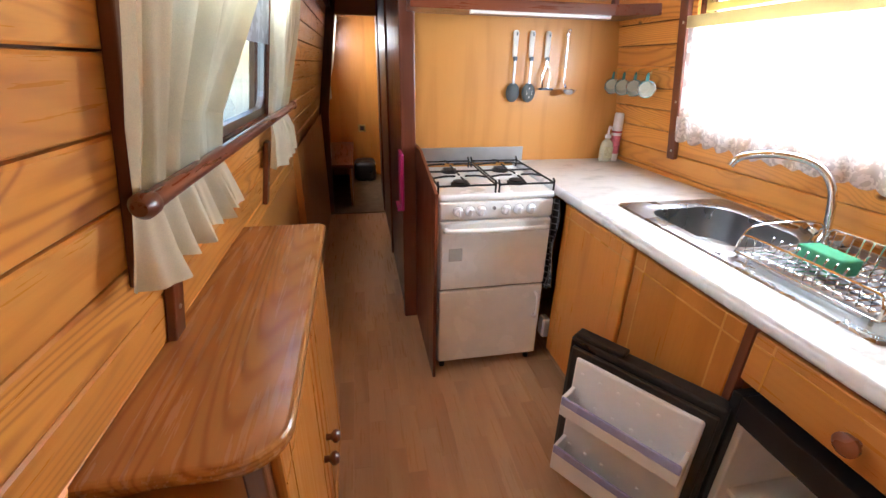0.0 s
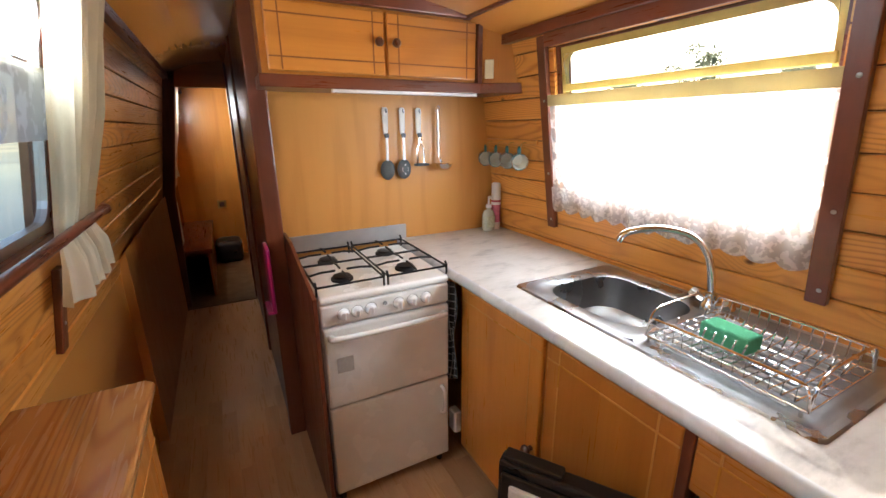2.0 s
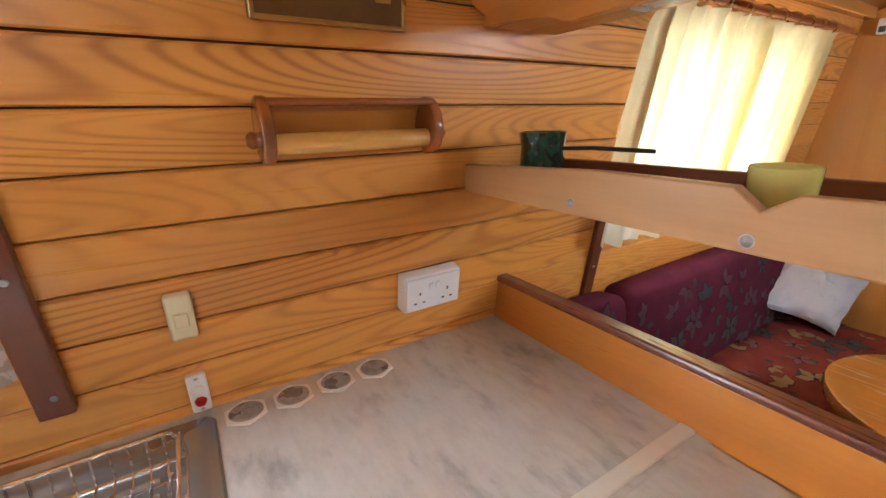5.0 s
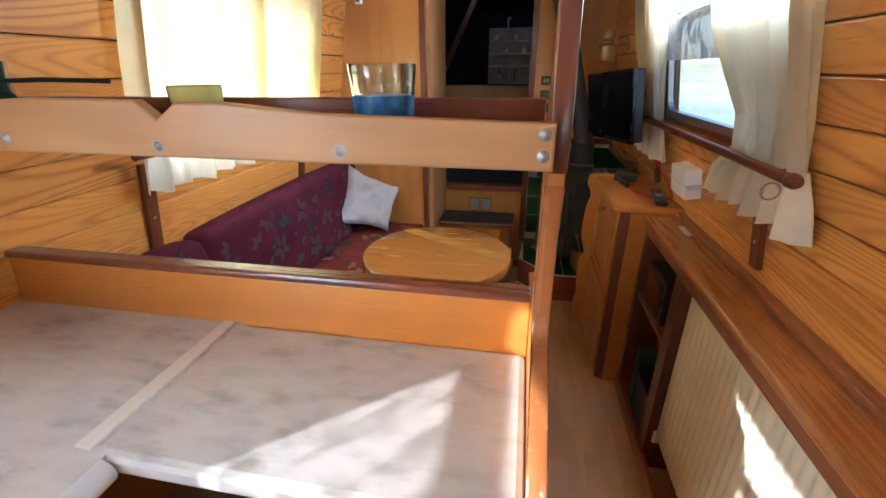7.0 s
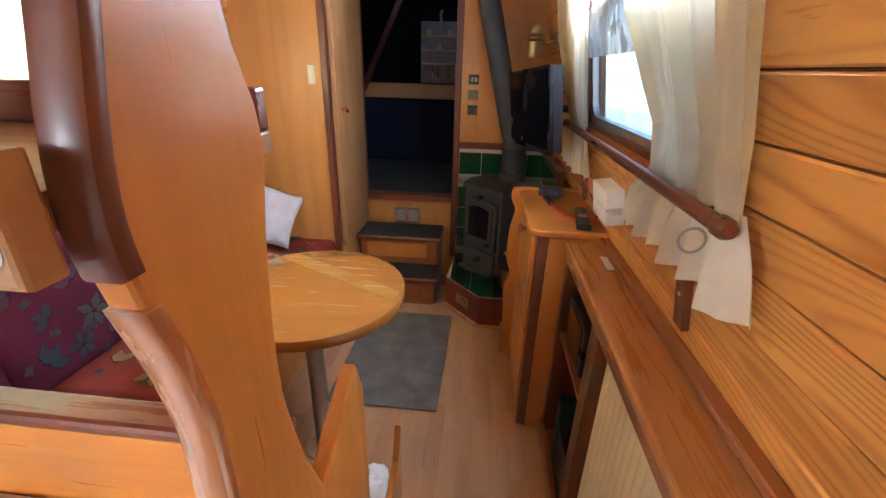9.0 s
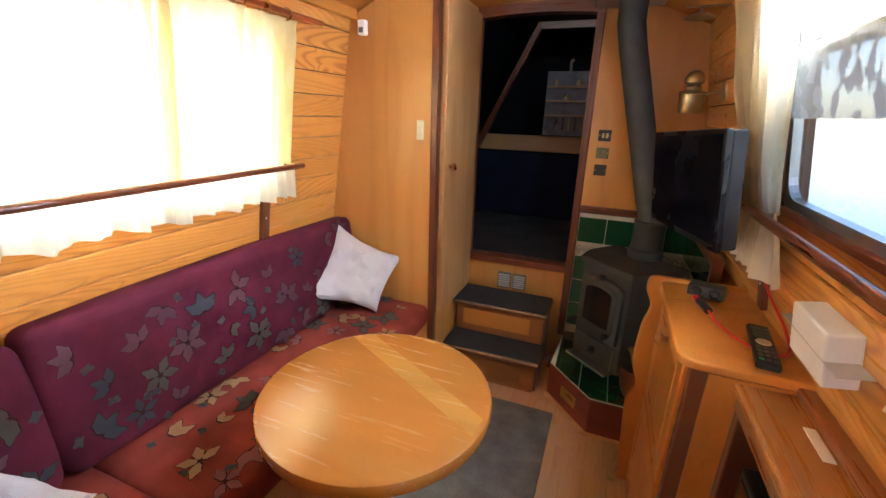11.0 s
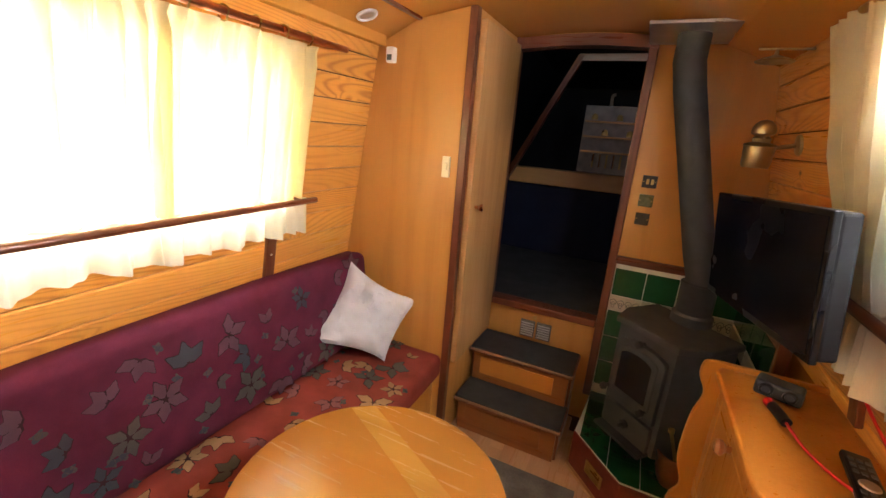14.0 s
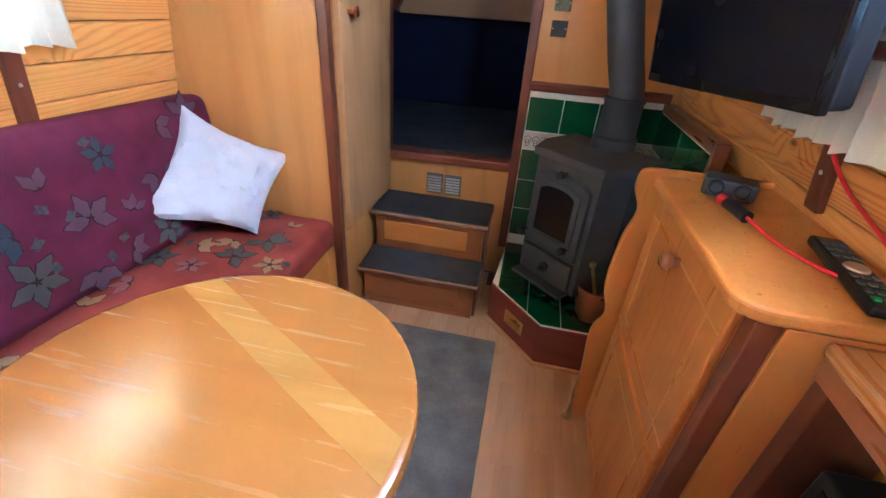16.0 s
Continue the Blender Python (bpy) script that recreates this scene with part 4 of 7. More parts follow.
back2 = tagged(part("back_cushion", cushion(-0.86, -0.735, 0.05, 0.475, 0.470, 0.875, 0.035, 0.014, lean), BACK, smooth=True), "short plum leaf-patterned back cushion in the corner", "cushion", "sofa cushions")

tab = thing("round_table", (-0.07, 0.85, 0), "round polished wooden table on a steel pole", "table")
TC, TR, TZ = Vector((-0.060, 0.85)), 0.299, 0.72
part("tabletop", lathe([(0, -0.042), (TR - 0.012, -0.042), (TR - 0.002, -0.036), (TR, -0.03), (TR, -0.012), (TR - 0.003, -0.004), (TR - 0.012, 0), (0, 0)], Matrix.Translation((TC.x, TC.y, TZ)), 72), TABLE_W, tab, smooth=True)
a, b = Vector((-0.25, 1.078)) - TC, Vector((0.202, 0.833)) - TC
d = (b - a).normalized()
nrm = Vector((-d.y, d.x))
mid = (a + b) / 2
off = mid.dot(nrm)
pts = []
for sgn, o in ((1, off - 0.03), (-1, off + 0.03)):
    h = math.sqrt((TR - 0.012) ** 2 - o * o)
    for t in ((h, -h) if sgn > 0 else (-h, h)):
        pts.append((TC.x + nrm.x * o + d.x * t, TC.y + nrm.y * o + d.y * t))
part("inlay", outline(pts, 0.0012, Matrix.Translation((0, 0, TZ - 0.0004))), INLAY, tab, "paler strip of wood across the top")
part("pole", lathe([(0.030, 0.0), (0.030, 0.676)], Matrix.Translation((-0.085, 0.865, 0)), 20), STEEL, tab, smooth=True)
part("floor_socket", lathe([(0.075, 0.0), (0.07, 0.008), (0.034, 0.014)], Matrix.Translation((-0.085, 0.865, 0))), STEEL, tab, smooth=True)

rug = thing("rug", (0.09, 1.47, 0), "dark grey short-pile rug on the floor", "rug")
part("carpet_piece", box(-0.17, 0.328, 1.09, 1.86, 0.0, 0.012, 0.005), cloth("grey_pile", (0.21, 0.20, 0.19), 110, vary=0.45), rug)

# steps up to the doorway
TREAD = plain("black_rubber_tread", (0.035, 0.035, 0.037), 0.75, vary=0.3, relief=0.5)
STEPW = wood("step_wood", (0.15, 0.045, 0.014), (0.30, 0.11, 0.03), "x", rings=5, contrast=0.5)
NOSING = plain("worn_nosing", (0.30, 0.16, 0.08), 0.4, vary=0.3)
steps = thing("steps", (-0.04, 2.15, 0), "two wooden steps with dark rubber treads", "steps")
for y0, y1, z in ((1.955, 2.17, 0.2), (2.12, 2.37, 0.40)):
    part("riser", box(-0.295, 0.20, y0 + 0.03, y0 + 0.05, z - 0.2, z - 0.03, 0.003), STEPW, steps)
    part("inset_panel", box(-0.255, 0.13, y0 + 0.026, y0 + 0.032, z - 0.155, z - 0.06, 0.002), DOOR_X if z > 0.3 else STEPW, steps)
    part("tread_board", box(-0.315, 0.222, y0 + 0.002, y1, z - 0.03, z - 0.006, 0.006), MAHOG_X, steps)
    part("rubber_tread", box(-0.305, 0.215, y0, y1 - 0.01, z - 0.006, z + 0.003, 0.003), TREAD, steps)
    part("nosing", tube([(-0.312, y0 + 0.004, z - 0.012), (0.219, y0 + 0.004, z - 0.012)], 0.009, 10), NOSING, steps, "worn rounded nosing", True)
    for x in (-0.295, 0.20):
        part("side", box(x - 0.012, x + 0.012, y0 + 0.05, 2.37, z - 0.2, z - 0.03, 0.002), MAHOG, steps)
vent = thing("vent_grille", (-0.04, 2.40, 0.44), "pair of slotted metal vent covers behind the steps", "vent")
for x in (-0.085, 0.005):
    # plate coloured dark to put in the shade between its slats
    part("plate", box(x - 0.04, x + 0.04, 2.395, 2.404, 0.40, 0.50, 0.003), plain("slot_shade_plate", (0.16, 0.15, 0.13), 0.6, vary=0.2), vent)
    for k in range(6):
        part("slat", box(x - 0.034, x + 0.034, 2.388, 2.396, 0.41 + 0.014 * k, 0.418 + 0.014 * k, 0.002), ALU, vent)
part("latch_ring", lathe([(0.006, 0), (0.009, 0.002), (0.009, 0.006), (0.006, 0.008)], Matrix.Translation((-0.05, 2.402, 0.525)) @ Matrix.Rotation(radians(90), 4, "X")), BRASS, vent)

# hearth
HP = [(0.302, 2.40), (0.272, 2.02), (0.485, 1.785), (0.895, 1.785), (0.895, 2.40)]
hearth = thing("hearth", (0.6, 2.1, 0), "green-tiled hearth with red-stained wooden sides", "hearth")
bm = outline(HP, 0.185, bevel=0.004)
part("plinth", bm, REDWOOD, hearth)
part("floor_bead", outline([(x + (0.0 if x > 0.8 else -0.012), y - (0.012 if y < 2.3 else 0)) for x, y in HP], 0.014), OAK, hearth)
gr = thing("brass_grille", (0.385, 1.88, 0.11), "small brass air grille in the hearth front", "grille")
gu = (Vector((0.485, 1.785, 0)) - Vector((0.272, 2.02, 0))).normalized()
gm = Matrix(((gu.x, 0, gu.y, 0.385), (gu.y, 0, -gu.x, 1.895), (0, 1, 0, 0.10), (0, 0, 0, 1)))
part("plate", box(-0.055, 0.055, -0.03, 0.03, -0.003, 0.004, 0.002, m=gm), BRASS, gr)
for k in range(5):
    part("slat", box(-0.045, 0.045, -0.023 + k * 0.0105, -0.018 + k * 0.0105, 0.004, 0.009, 0.001, m=gm), BRASS, gr)

# stove
st = thing("stove", (0.58, 2.06, 0.19), "matt black cast-iron solid fuel stove on the hearth", "stove")
FL, FR = Vector((0.372, 2.045, 0)), Vector((0.575, 1.865, 0))
u = (FR - FL).normalized()
n_in = Vector((-u.y, u.x, 0))
sm = Matrix(((u.x, n_in.x, 0, FL.x), (u.y, n_in.y, 0, FL.y), (0, 0, 1, 0.19), (0, 0, 0, 1)))
SW, SD, SH = (FR - FL).length, 0.27, 0.60
part("body", outline([(0, 0), (SW, 0), (SW + 0.05, 0.10), (SW + 0.05, SD), (-0.05, SD), (-0.05, 0.10)], SH - 0.13, sm @ Matrix.Translation((0, 0, 0.10)), 0.006), STOVEPAINT, st)
part("top_plate", outline([(-0.012, -0.016), (SW + 0.012, -0.016), (SW + 0.064, 0.095), (SW + 0.064, SD + 0.01), (-0.064, SD + 0.01), (-0.064, 0.095)], 0.03, sm @ Matrix.Translation((0, 0, SH - 0.03)), 0.006), STOVEPAINT, st)
for x in (-0.03, SW + 0.03):
    for y in (0.09, SD - 0.02):
        part("leg", box(x - 0.016, x + 0.016, y - 0.016, y + 0.016, 0.0, 0.11, 0.004, m=sm), STOVEPAINT, st)
arched = lambda w, h0, h1, rise: [(-w, h0), (w, h0), (w, h1)] + [(w * math.cos(radians(a)), h1 + rise * math.sin(radians(a))) for a in range(15, 180, 15)] + [(-w, h1)]
fmz = sm @ Matrix(((1, 0, 0, SW / 2), (0, 0, 1, 0), (0, 1, 0, 0), (0, 0, 0, 1)))
sd = part("stove_door", outline(arched(0.118, 0.245, 0.50, 0.035), -0.024, fmz, 0.004), STOVEPAINT, st)
part("door_rim", outline(arched(0.094, 0.29, 0.48, 0.03), -0.032, fmz, 0.006), STOVEPAINT, sd)
part("door_glass", outline(arched(0.074, 0.31, 0.465, 0.025), -0.0345, fmz), plain("stove_glass", (0.004, 0.005, 0.009), 0.06, vary=0.1, relief=0.0, spec=0.35), sd, "dark heat-proof glass")
for x, z in ((0.03, 0.545), (-0.095, 0.285), (0.10, 0.285)):
    part("door_knob", lathe([(0, 0), (0.008, 0), (0.008, 0.02), (0.016, 0.026), (0.014, 0.04), (0, 0.044)], fmz @ Matrix.Translation((x - 0.02, z, -0.02)) @ Matrix.Rotation(radians(180), 4, "X"), 12), BLACKIRON, sd, smooth=True)
part("ash_door", outline([(-0.115, 0.115), (0.115, 0.115), (0.115, 0.225), (-0.115, 0.225)], -0.02, fmz, 0.004), STOVEPAINT, st)
part("air_wheel", lathe([(0, 0), (0.02, 0), (0.02, 0.012), (0.008, 0.016), (0.008, 0.035), (0.0, 0.036)], fmz @ Matrix.Translation((0, 0.17, -0.018)) @ Matrix.Rotation(radians(180), 4, "X"), 14), BLACKIRON, st, smooth=True)
part("ash_lip", outline([(-0.12, -0.04), (0.12, -0.04), (0.12, 0.02), (-0.12, 0.02)], 0.012, sm @ Matrix.Translation((SW / 2, -0.02, 0.10))), STOVEPAINT, st)
flue = thing("flue_pipe", (0.63, 2.14, 0.79), "matt black stove flue rising to the ceiling", "flue")
part("collar", lathe([(0.078, 0), (0.078, 0.04), (0.068, 0.05), (0.066, 0.16), (0.07, 0.165), (0.07, 0.175), (0.06, 0.18)], Matrix.Translation((0.63, 2.15, 0.785)), 28), STOVEPAINT, flue, smooth=True)
part("pipe", tube([(0.63, 2.15, 0.92), (0.628, 2.15, 0.99), (0.60, 2.16, 1.08), (0.44, 2.20, 1.70), (0.418, 2.20, 1.80), (0.418, 2.20, 1.935)], 0.0575, 28), STOVEPAINT, flue, smooth=True)
part("ceiling_plate", box(0.26, 0.60, 2.03, 2.38, 1.895, 1.907, 0.003), ALU, flue, "steel plate at the ceiling")

# TV cabinet
tvc = thing("side_cabinet", (0.78, 1.3, 0), "honey wooden cabinet with a scalloped side and two doors", "cabinet")
part("top", outline([(0.895, 1.045), (0.895, 1.575), (0.645, 1.575), (0.632, 1.55)] + [(0.63 + 0.05 - 0.05 * math.cos(radians(a)), 1.095 - 0.05 * math.sin(radians(a))) for a in range(0, 91, 18)], 0.026, Matrix.Translation((0, 0, 0.858)), 0.008, seg=3), DOOR, tvc, "rounded wooden top")
part("body", box(0.672, 0.895, 1.06, 1.56, 0.04, 0.858, 0), DOOR, tvc)
part("plinth", box(0.69, 0.895, 1.07, 1.55, 0, 0.04, 0), MAHOG_Y, tvc)
part("corner_post", box(0.664, 0.70, 1.054, 1.085, 0.02, 0.856, 0.003), MAHOG, tvc)
part("near_panel", box(0.70, 0.89, 1.05, 1.06, 0.02, 0.856, 0.002), DOOR, tvc)
scal = [(p.x, p.y) for p in bend([(0.63, 0.895, 0), (0.605, 0.885, 0), (0.60, 0.84, 0), (0.622, 0.78, 0), (0.605, 0.70, 0), (0.60, 0.55, 0), (0.625, 0.45, 0), (0.60, 0.38, 0), (0.61, 0.2, 0), (0.62, 0.0, 0)], 4)]
part("scalloped_side", outline([(0.90, 0.0), (0.90, 0.895)] + scal, 0.02, Matrix.Translation((0, 1.595, 0)) @ Matrix.Rotation(radians(90), 4, "X"), 0.005), DOOR, tvc, "scalloped end board")
for z0, z1 in ((0.46, 0.845), (0.05, 0.45)):
    d = panel_door("door", tvc, "y", 1.095, 1.555, z0, z1, 0.672, -1, DOOR, [("v", 0.055), ("v", 0.40), ("h", 0.05), ("h", z1 - z0 - 0.055)])
    if z0 > 0.4:
        turned_knob(d, Matrix.Translation((0.654, 1.32, 0.79)) @ Matrix.Rotation(radians(-90), 4, "Y"), plain("light_turned_wood", (0.34, 0.13, 0.05), 0.25, coat=0.5), 0.019)

# low shelf with the radiator
lsh = thing("radiator_shelf", (0.83, 0.2, 0), "dark wooden shelf unit along the cabin side over a radiator", "shelf")
part("top", box(0.752, 0.888, -0.62, 1.05, 0.826, 0.85, 0.007), SHELF_TOP, lsh)
part("back_rail", box(0.862, 0.895, -0.62, 1.05, 0.851, 0.872, 0.006), RAIL_WOOD, lsh)
part("front_rail", box(0.762, 0.782, -0.62, 1.05, 0.785, 0.826, 0.003), RAIL_WOOD, lsh)
for y0, y1 in ((0.59, 0.655), (1.015, 1.048), (-0.62, -0.575)):
    part("upright", box(0.765, 0.89, y0, y1, 0.0, 0.80, 0.003), MAHOG, lsh)
part("shelf", box(0.775, 0.89, 0.655, 1.015, 0.50, 0.518, 0.002), RAIL_WOOD, lsh)
part("skirting", box(0.757, 0.775, -0.62, 1.05, 0.0, 0.07, 0.003), RAIL_WOOD, lsh)
part("bottom_board", box(0.775, 0.89, 0.655, 1.015, 0.0, 0.05, 0.002), RAIL_WOOD, lsh)
rad = thing("radiator", (0.81, 0.15, 0.1), "cream panel radiator under the low shelf", "radiator")
bm = bmesh.new()
ys = np.linspace(-0.50, 0.585, 220)
cols = [[bm.verts.new((x + (0.0035 * math.sin(y * 190) if abs(x - 0.80) < 0.01 and 0.16 < z < 0.76 else 0.0), y, z)) for x, z in ((0.83, 0.15), (0.808, 0.15), (0.80, 0.158), (0.80, 0.165), (0.80, 0.755), (0.80, 0.763), (0.808, 0.77), (0.83, 0.77))] for y in ys]
for c1, c2 in zip(cols, cols[1:]):
    for k in range(8):
        bm.faces.new((c1[k], c2[k], c2[(k + 1) % 8], c1[(k + 1) % 8]))
bm.faces.new(cols[0])
bm.faces.new(cols[-1])
part("panel", bm, plain("cream_radiator_paint", (0.74, 0.68, 0.52), 0.35, vary=0.05, relief=0.0), rad, smooth=True)
part("valve", lathe([(0.016, 0), (0.016, 0.05), (0.01, 0.055), (0.0, 0.055)], Matrix.Translation((0.80, 0.60, 0.13))), WPLAST, rad, smooth=True)
part("foot", box(0.80, 0.83, -0.3, -0.27, 0.0, 0.16, 0.002), WPLAST, rad)
part("foot", box(0.80, 0.83, 0.3, 0.33, 0.0, 0.16, 0.002), WPLAST, rad)

# television
tv = thing("television", (0.62, 1.45, 1.2), "black flat television on a swing arm", "television")
TL, TRc, BL = Vector((0.545, 1.71, 1.365)), Vector((0.650, 1.205, 1.395)), Vector((0.580, 1.685, 1.075))
ux = (TRc - TL).normalized()
up = (TL - BL)
up = (up - ux * up.dot(ux)).normalized()
nz = ux.cross(up)
nz = -nz if nz.x > 0 else nz
tvm = Matrix(((ux.x, up.x, nz.x, BL.x), (ux.y, up.y, nz.y, BL.y), (ux.z, up.z, nz.z, BL.z), (0, 0, 0, 1)))
TW, TH = 0.515, 0.292
part("casing", box(0.004, TW - 0.004, 0.004, TH - 0.004, -0.05, -0.012, 0.008, m=tvm), plain("matt_black_casing", (0.018, 0.018, 0.020), 0.6, spec=0.3), tv)
part("bezel", box(0, TW, 0, TH, -0.014, 0.0, 0.003, m=tvm), plain("gloss_black_bezel", (0.008, 0.008, 0.010), 0.25, relief=0.0, spec=0.3), tv)
part("screen", box(0.012, TW - 0.012, 0.018, TH - 0.012, -0.002, 0.0012, 0, m=tvm), plain("dark_screen", (0.004, 0.005, 0.012), 0.22, vary=0.1, relief=0.0, spec=0.22), tv, "switched-off dark screen")
part("back_housing", box(0.12, TW - 0.12, 0.06, TH - 0.06, -0.075, -0.045, 0.01, m=tvm), BLACK, tv)
part("swing_arm", tube([tvm @ Vector((TW / 2, TH / 2, -0.07)), (0.72, 1.56, 1.23), (0.80, 1.50, 1.24)], 0.014, 8), BLACK, tv)
part("wall_plate", box(-0.05, 0.05, -0.06, 0.06, 0.0, 0.014, 0.003, m=on_wall(1, 1.50, 1.24)), BLACK, tv)


# ---- curtains ----
def drape(s, rows, mat, parent, name, pleats, amp, cols=90, seed=0.0):
    """Hanging cloth on the side s. rows: from top to bottom (height, y from, y to, distance from the wall, fullness of pleats)."""
    bm = bmesh.new()
    fine = []
    for r0, r1 in zip(rows, rows[1:]):
        n = max(3, int(abs(r0[0] - r1[0]) / 0.025))
        for k in range(n):
            t = k / n
            fine.append([p + (q - p) * t for p, q in zip(r0, r1)])
    fine.append(list(rows[-1]))
    vs = []
    for z, ya, yb, off, full in fine:
        line = []
        for k in range(cols + 1):
            t = k / cols
            ph = pleats * 6.283 * (t + 0.05 * math.sin(5 * t + seed)) + seed
            w = amp * full * (math.sin(ph) + 0.35 * math.sin(2.3 * ph + 1.7 + seed + z * 3) + 0.3 * math.sin(0.45 * ph + z * 4))
            y = ya + (yb - ya) * t + 0.15 * amp * full * math.cos(ph)
            p = on_wall(s, y, z, max(0.004, off + w)).translation
            line.append(bm.verts.new((p.x, p.y, p.z + 0.004 * full * math.sin(ph * 0.5 + seed) * (1 if z < 1.12 else 0.3))))
        vs.append(line)
    for a, b in zip(vs, vs[1:]):
        for k in range(cols):
            bm.faces.new((a[k], a[k + 1], b[k + 1], b[k]))
    return part(name, bm, mat, parent, smooth=True)


def rod(s, z, y0, y1, off, r, mat, label, knob=0.0, ring=False):
    t = thing("curtain_rod", on_wall(s, (y0 + y1) / 2, z).translation, label, "curtain rod", "curtain rods")
    a, b = on_wall(s, y0, z, off).translation, on_wall(s, y1, z, off).translation
    part("bar", tube([a, b], r, 14), mat, t, smooth=True)
    for y, e in ((y0, a), (y1, b)):
        if knob:
            bmk = lathe([(0, -0.02), (knob * 0.6, -0.019), (knob, -0.010), (knob, 0.008), (knob * 0.7, 0.018), (0, 0.019)], Matrix.Translation(e) @ Matrix.Rotation(radians(90), 4, "X"), 20)
            part("knob", bmk, mat, t, smooth=True)
        part("bracket", tube([on_wall(s, y + (0.07 if (y == y0) == (y0 < y1) else -0.07), z, 0.0).translation, on_wall(s, y + (0.07 if (y == y0) == (y0 < y1) else -0.07), z, off).translation], 0.007, 8), mat, t)
    if ring:
        q = on_wall(s, y0 + 0.01, z, off + 0.03).translation
        part("tie_ring", tube([q + Vector((0.018 * math.cos(a2), 0.0, -0.02 + 0.018 * math.sin(a2))) for a2 in np.linspace(0, 6.283, 20)], 0.0022, 6), STEEL, t, "steel tie-back ring", True)
    return t


# saloon window on the sofa side: two drawn curtains on a copper pipe
rod(-1, 1.735, 0.28, 1.56, 0.055, 0.011, COPPER, "copper pipe curtain rod over the saloon window")
rod(-1, 1.200, 0.28, 1.46, 0.085, 0.011, MAHOG_Y, "dark wooden rod holding the saloon curtains")
for i, (ya, yb) in enumerate(((0.34, 0.925), (0.905, 1.43))):
    c = thing("curtain", (-0.75, (ya + yb) / 2, 1.05), "cream gathered curtain drawn over the sunlit window", "curtain", "saloon curtains")
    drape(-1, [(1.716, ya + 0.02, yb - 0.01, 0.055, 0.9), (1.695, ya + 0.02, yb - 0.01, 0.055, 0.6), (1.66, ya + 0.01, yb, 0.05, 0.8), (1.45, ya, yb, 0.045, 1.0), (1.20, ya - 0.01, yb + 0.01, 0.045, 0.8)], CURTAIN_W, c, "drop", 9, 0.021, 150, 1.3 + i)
    drape(-1, [(1.205, ya - 0.01, yb + 0.01, 0.05, 0.6), (1.14, ya - 0.015, yb + 0.01, 0.055, 1.1), (1.075 - 0.006 * i, ya - 0.02, yb + 0.015, 0.06, 1.15)], FRILL, c, "frill", 7, 0.016, 130, 0.4 + i)
    bm = None
    for k in range(5):
        y = ya + 0.06 + k * (yb - ya - 0.12) / 4
        e = on_wall(-1, y, 1.735, 0.055).translation
        ringpart = tube([e + Vector((0.019 * math.cos(a2), 0.002 * math.sin(3 * a2), 0.019 * math.sin(a2) - 0.004)) for a2 in np.linspace(0, 6.283, 18)], 0.0025, 6)
        part("curtain_ring", ringpart, BRASS, c, smooth=True)

# windows on the other side: curtains tied behind a wooden rod
for label, y0, y1, rz, curtains in (
        ("dark red wooden rod across the galley window", -0.765, -2.04, 1.225, ((-0.785, -1.45, -0.785, -1.13, -0.755, -1.16, 1.115), (-1.66, -2.08, -1.70, -1.98, -1.68, -2.06, 1.06))),
        ("dark red wooden rod across the saloon window", 0.275, 1.52, 1.192, ((0.28, 0.80, 0.27, 0.61, 0.215, 0.69, 1.075), (1.20, 1.66, 1.27, 1.52, 1.18, 1.58, 1.05)))):
    rod(1, rz, y0, y1, 0.055, 0.0125, MAHOG_Y, label, 0.0155, y0 > 0)
    for i, (ta, tb, ma, mb, ba, bb, hem) in enumerate(curtains):
        c = thing("curtain", (0.85, (ma + mb) / 2, 1.02), "cream curtain gathered to one side behind a rod", "curtain", "side curtains")
        drape(1, [(1.80, ta, tb, 0.05, 1.0), (1.50, ta * 0.75 + ma * 0.25, tb * 0.7 + mb * 0.3, 0.045, 1.0), (1.30, ma, ma * 0.15 + mb * 0.85, 0.04, 0.9), (1.20, ma, mb, 0.034, 0.55)], CURTAIN, c, "drop", 6, 0.017, 90, 0.7 + i)
        drape(1, [(1.205, ma, mb, 0.036, 0.5), (1.15, ma * 0.3 + ba * 0.7, mb * 0.3 + bb * 0.7, 0.05, 1.0), (hem, ba, bb, 0.058, 1.5)], FRILL, c, "frill", 7, 0.013, 110, 2.1 + i)
    rod(1, 1.80, y0 + (0.0), y1, 0.05, 0.010, BRASS, "thin brass curtain rail above the window")

# net curtains
LACE = lace("white_lace", (0.90, 0.88, 0.84), 70, 0.45)
NET = lace("thin_net", (0.92, 0.92, 0.92), 45, 0.34, True, 0.52)
lc = thing("lace_curtain", (-0.84, -1.42, 1.09), "white net half-curtain with a scalloped lace hem", "curtain")
drape(-1, [(1.55, -1.90, -0.955, 0.012, 0.35), (1.30, -1.90, -0.955, 0.014, 0.5), (1.185, -1.90, -0.955, 0.018, 0.5)], NET, lc, "net", 22, 0.004, 180)
part("header_tape", box(-0.475, 0.475, -0.022, 0.022, 0.014, 0.022, 0.002, m=on_wall(-1, -1.4275, 1.545)), cloth("yellowed_tape", (0.70, 0.60, 0.36), through_light=0.4), lc)
bm = bmesh.new()
prev = None
for k in range(281):
    t = k / 280
    y = -1.905 + 0.95 * t
    w = 0.022 + 0.006 * math.sin(t * 75) + 0.004 * math.sin(t * 31)
    hem = 1.098 - 0.016 * abs(math.sin(t * 3.1416 * 13)) - 0.012 * t
    line = [bm.verts.new(on_wall(-1, y, z, w).translation) for z in (1.19, 1.15, hem)]
    if prev:
        for q in range(2):
            bm.faces.new((prev[q], line[q], line[q + 1], prev[q + 1]))
    prev = line
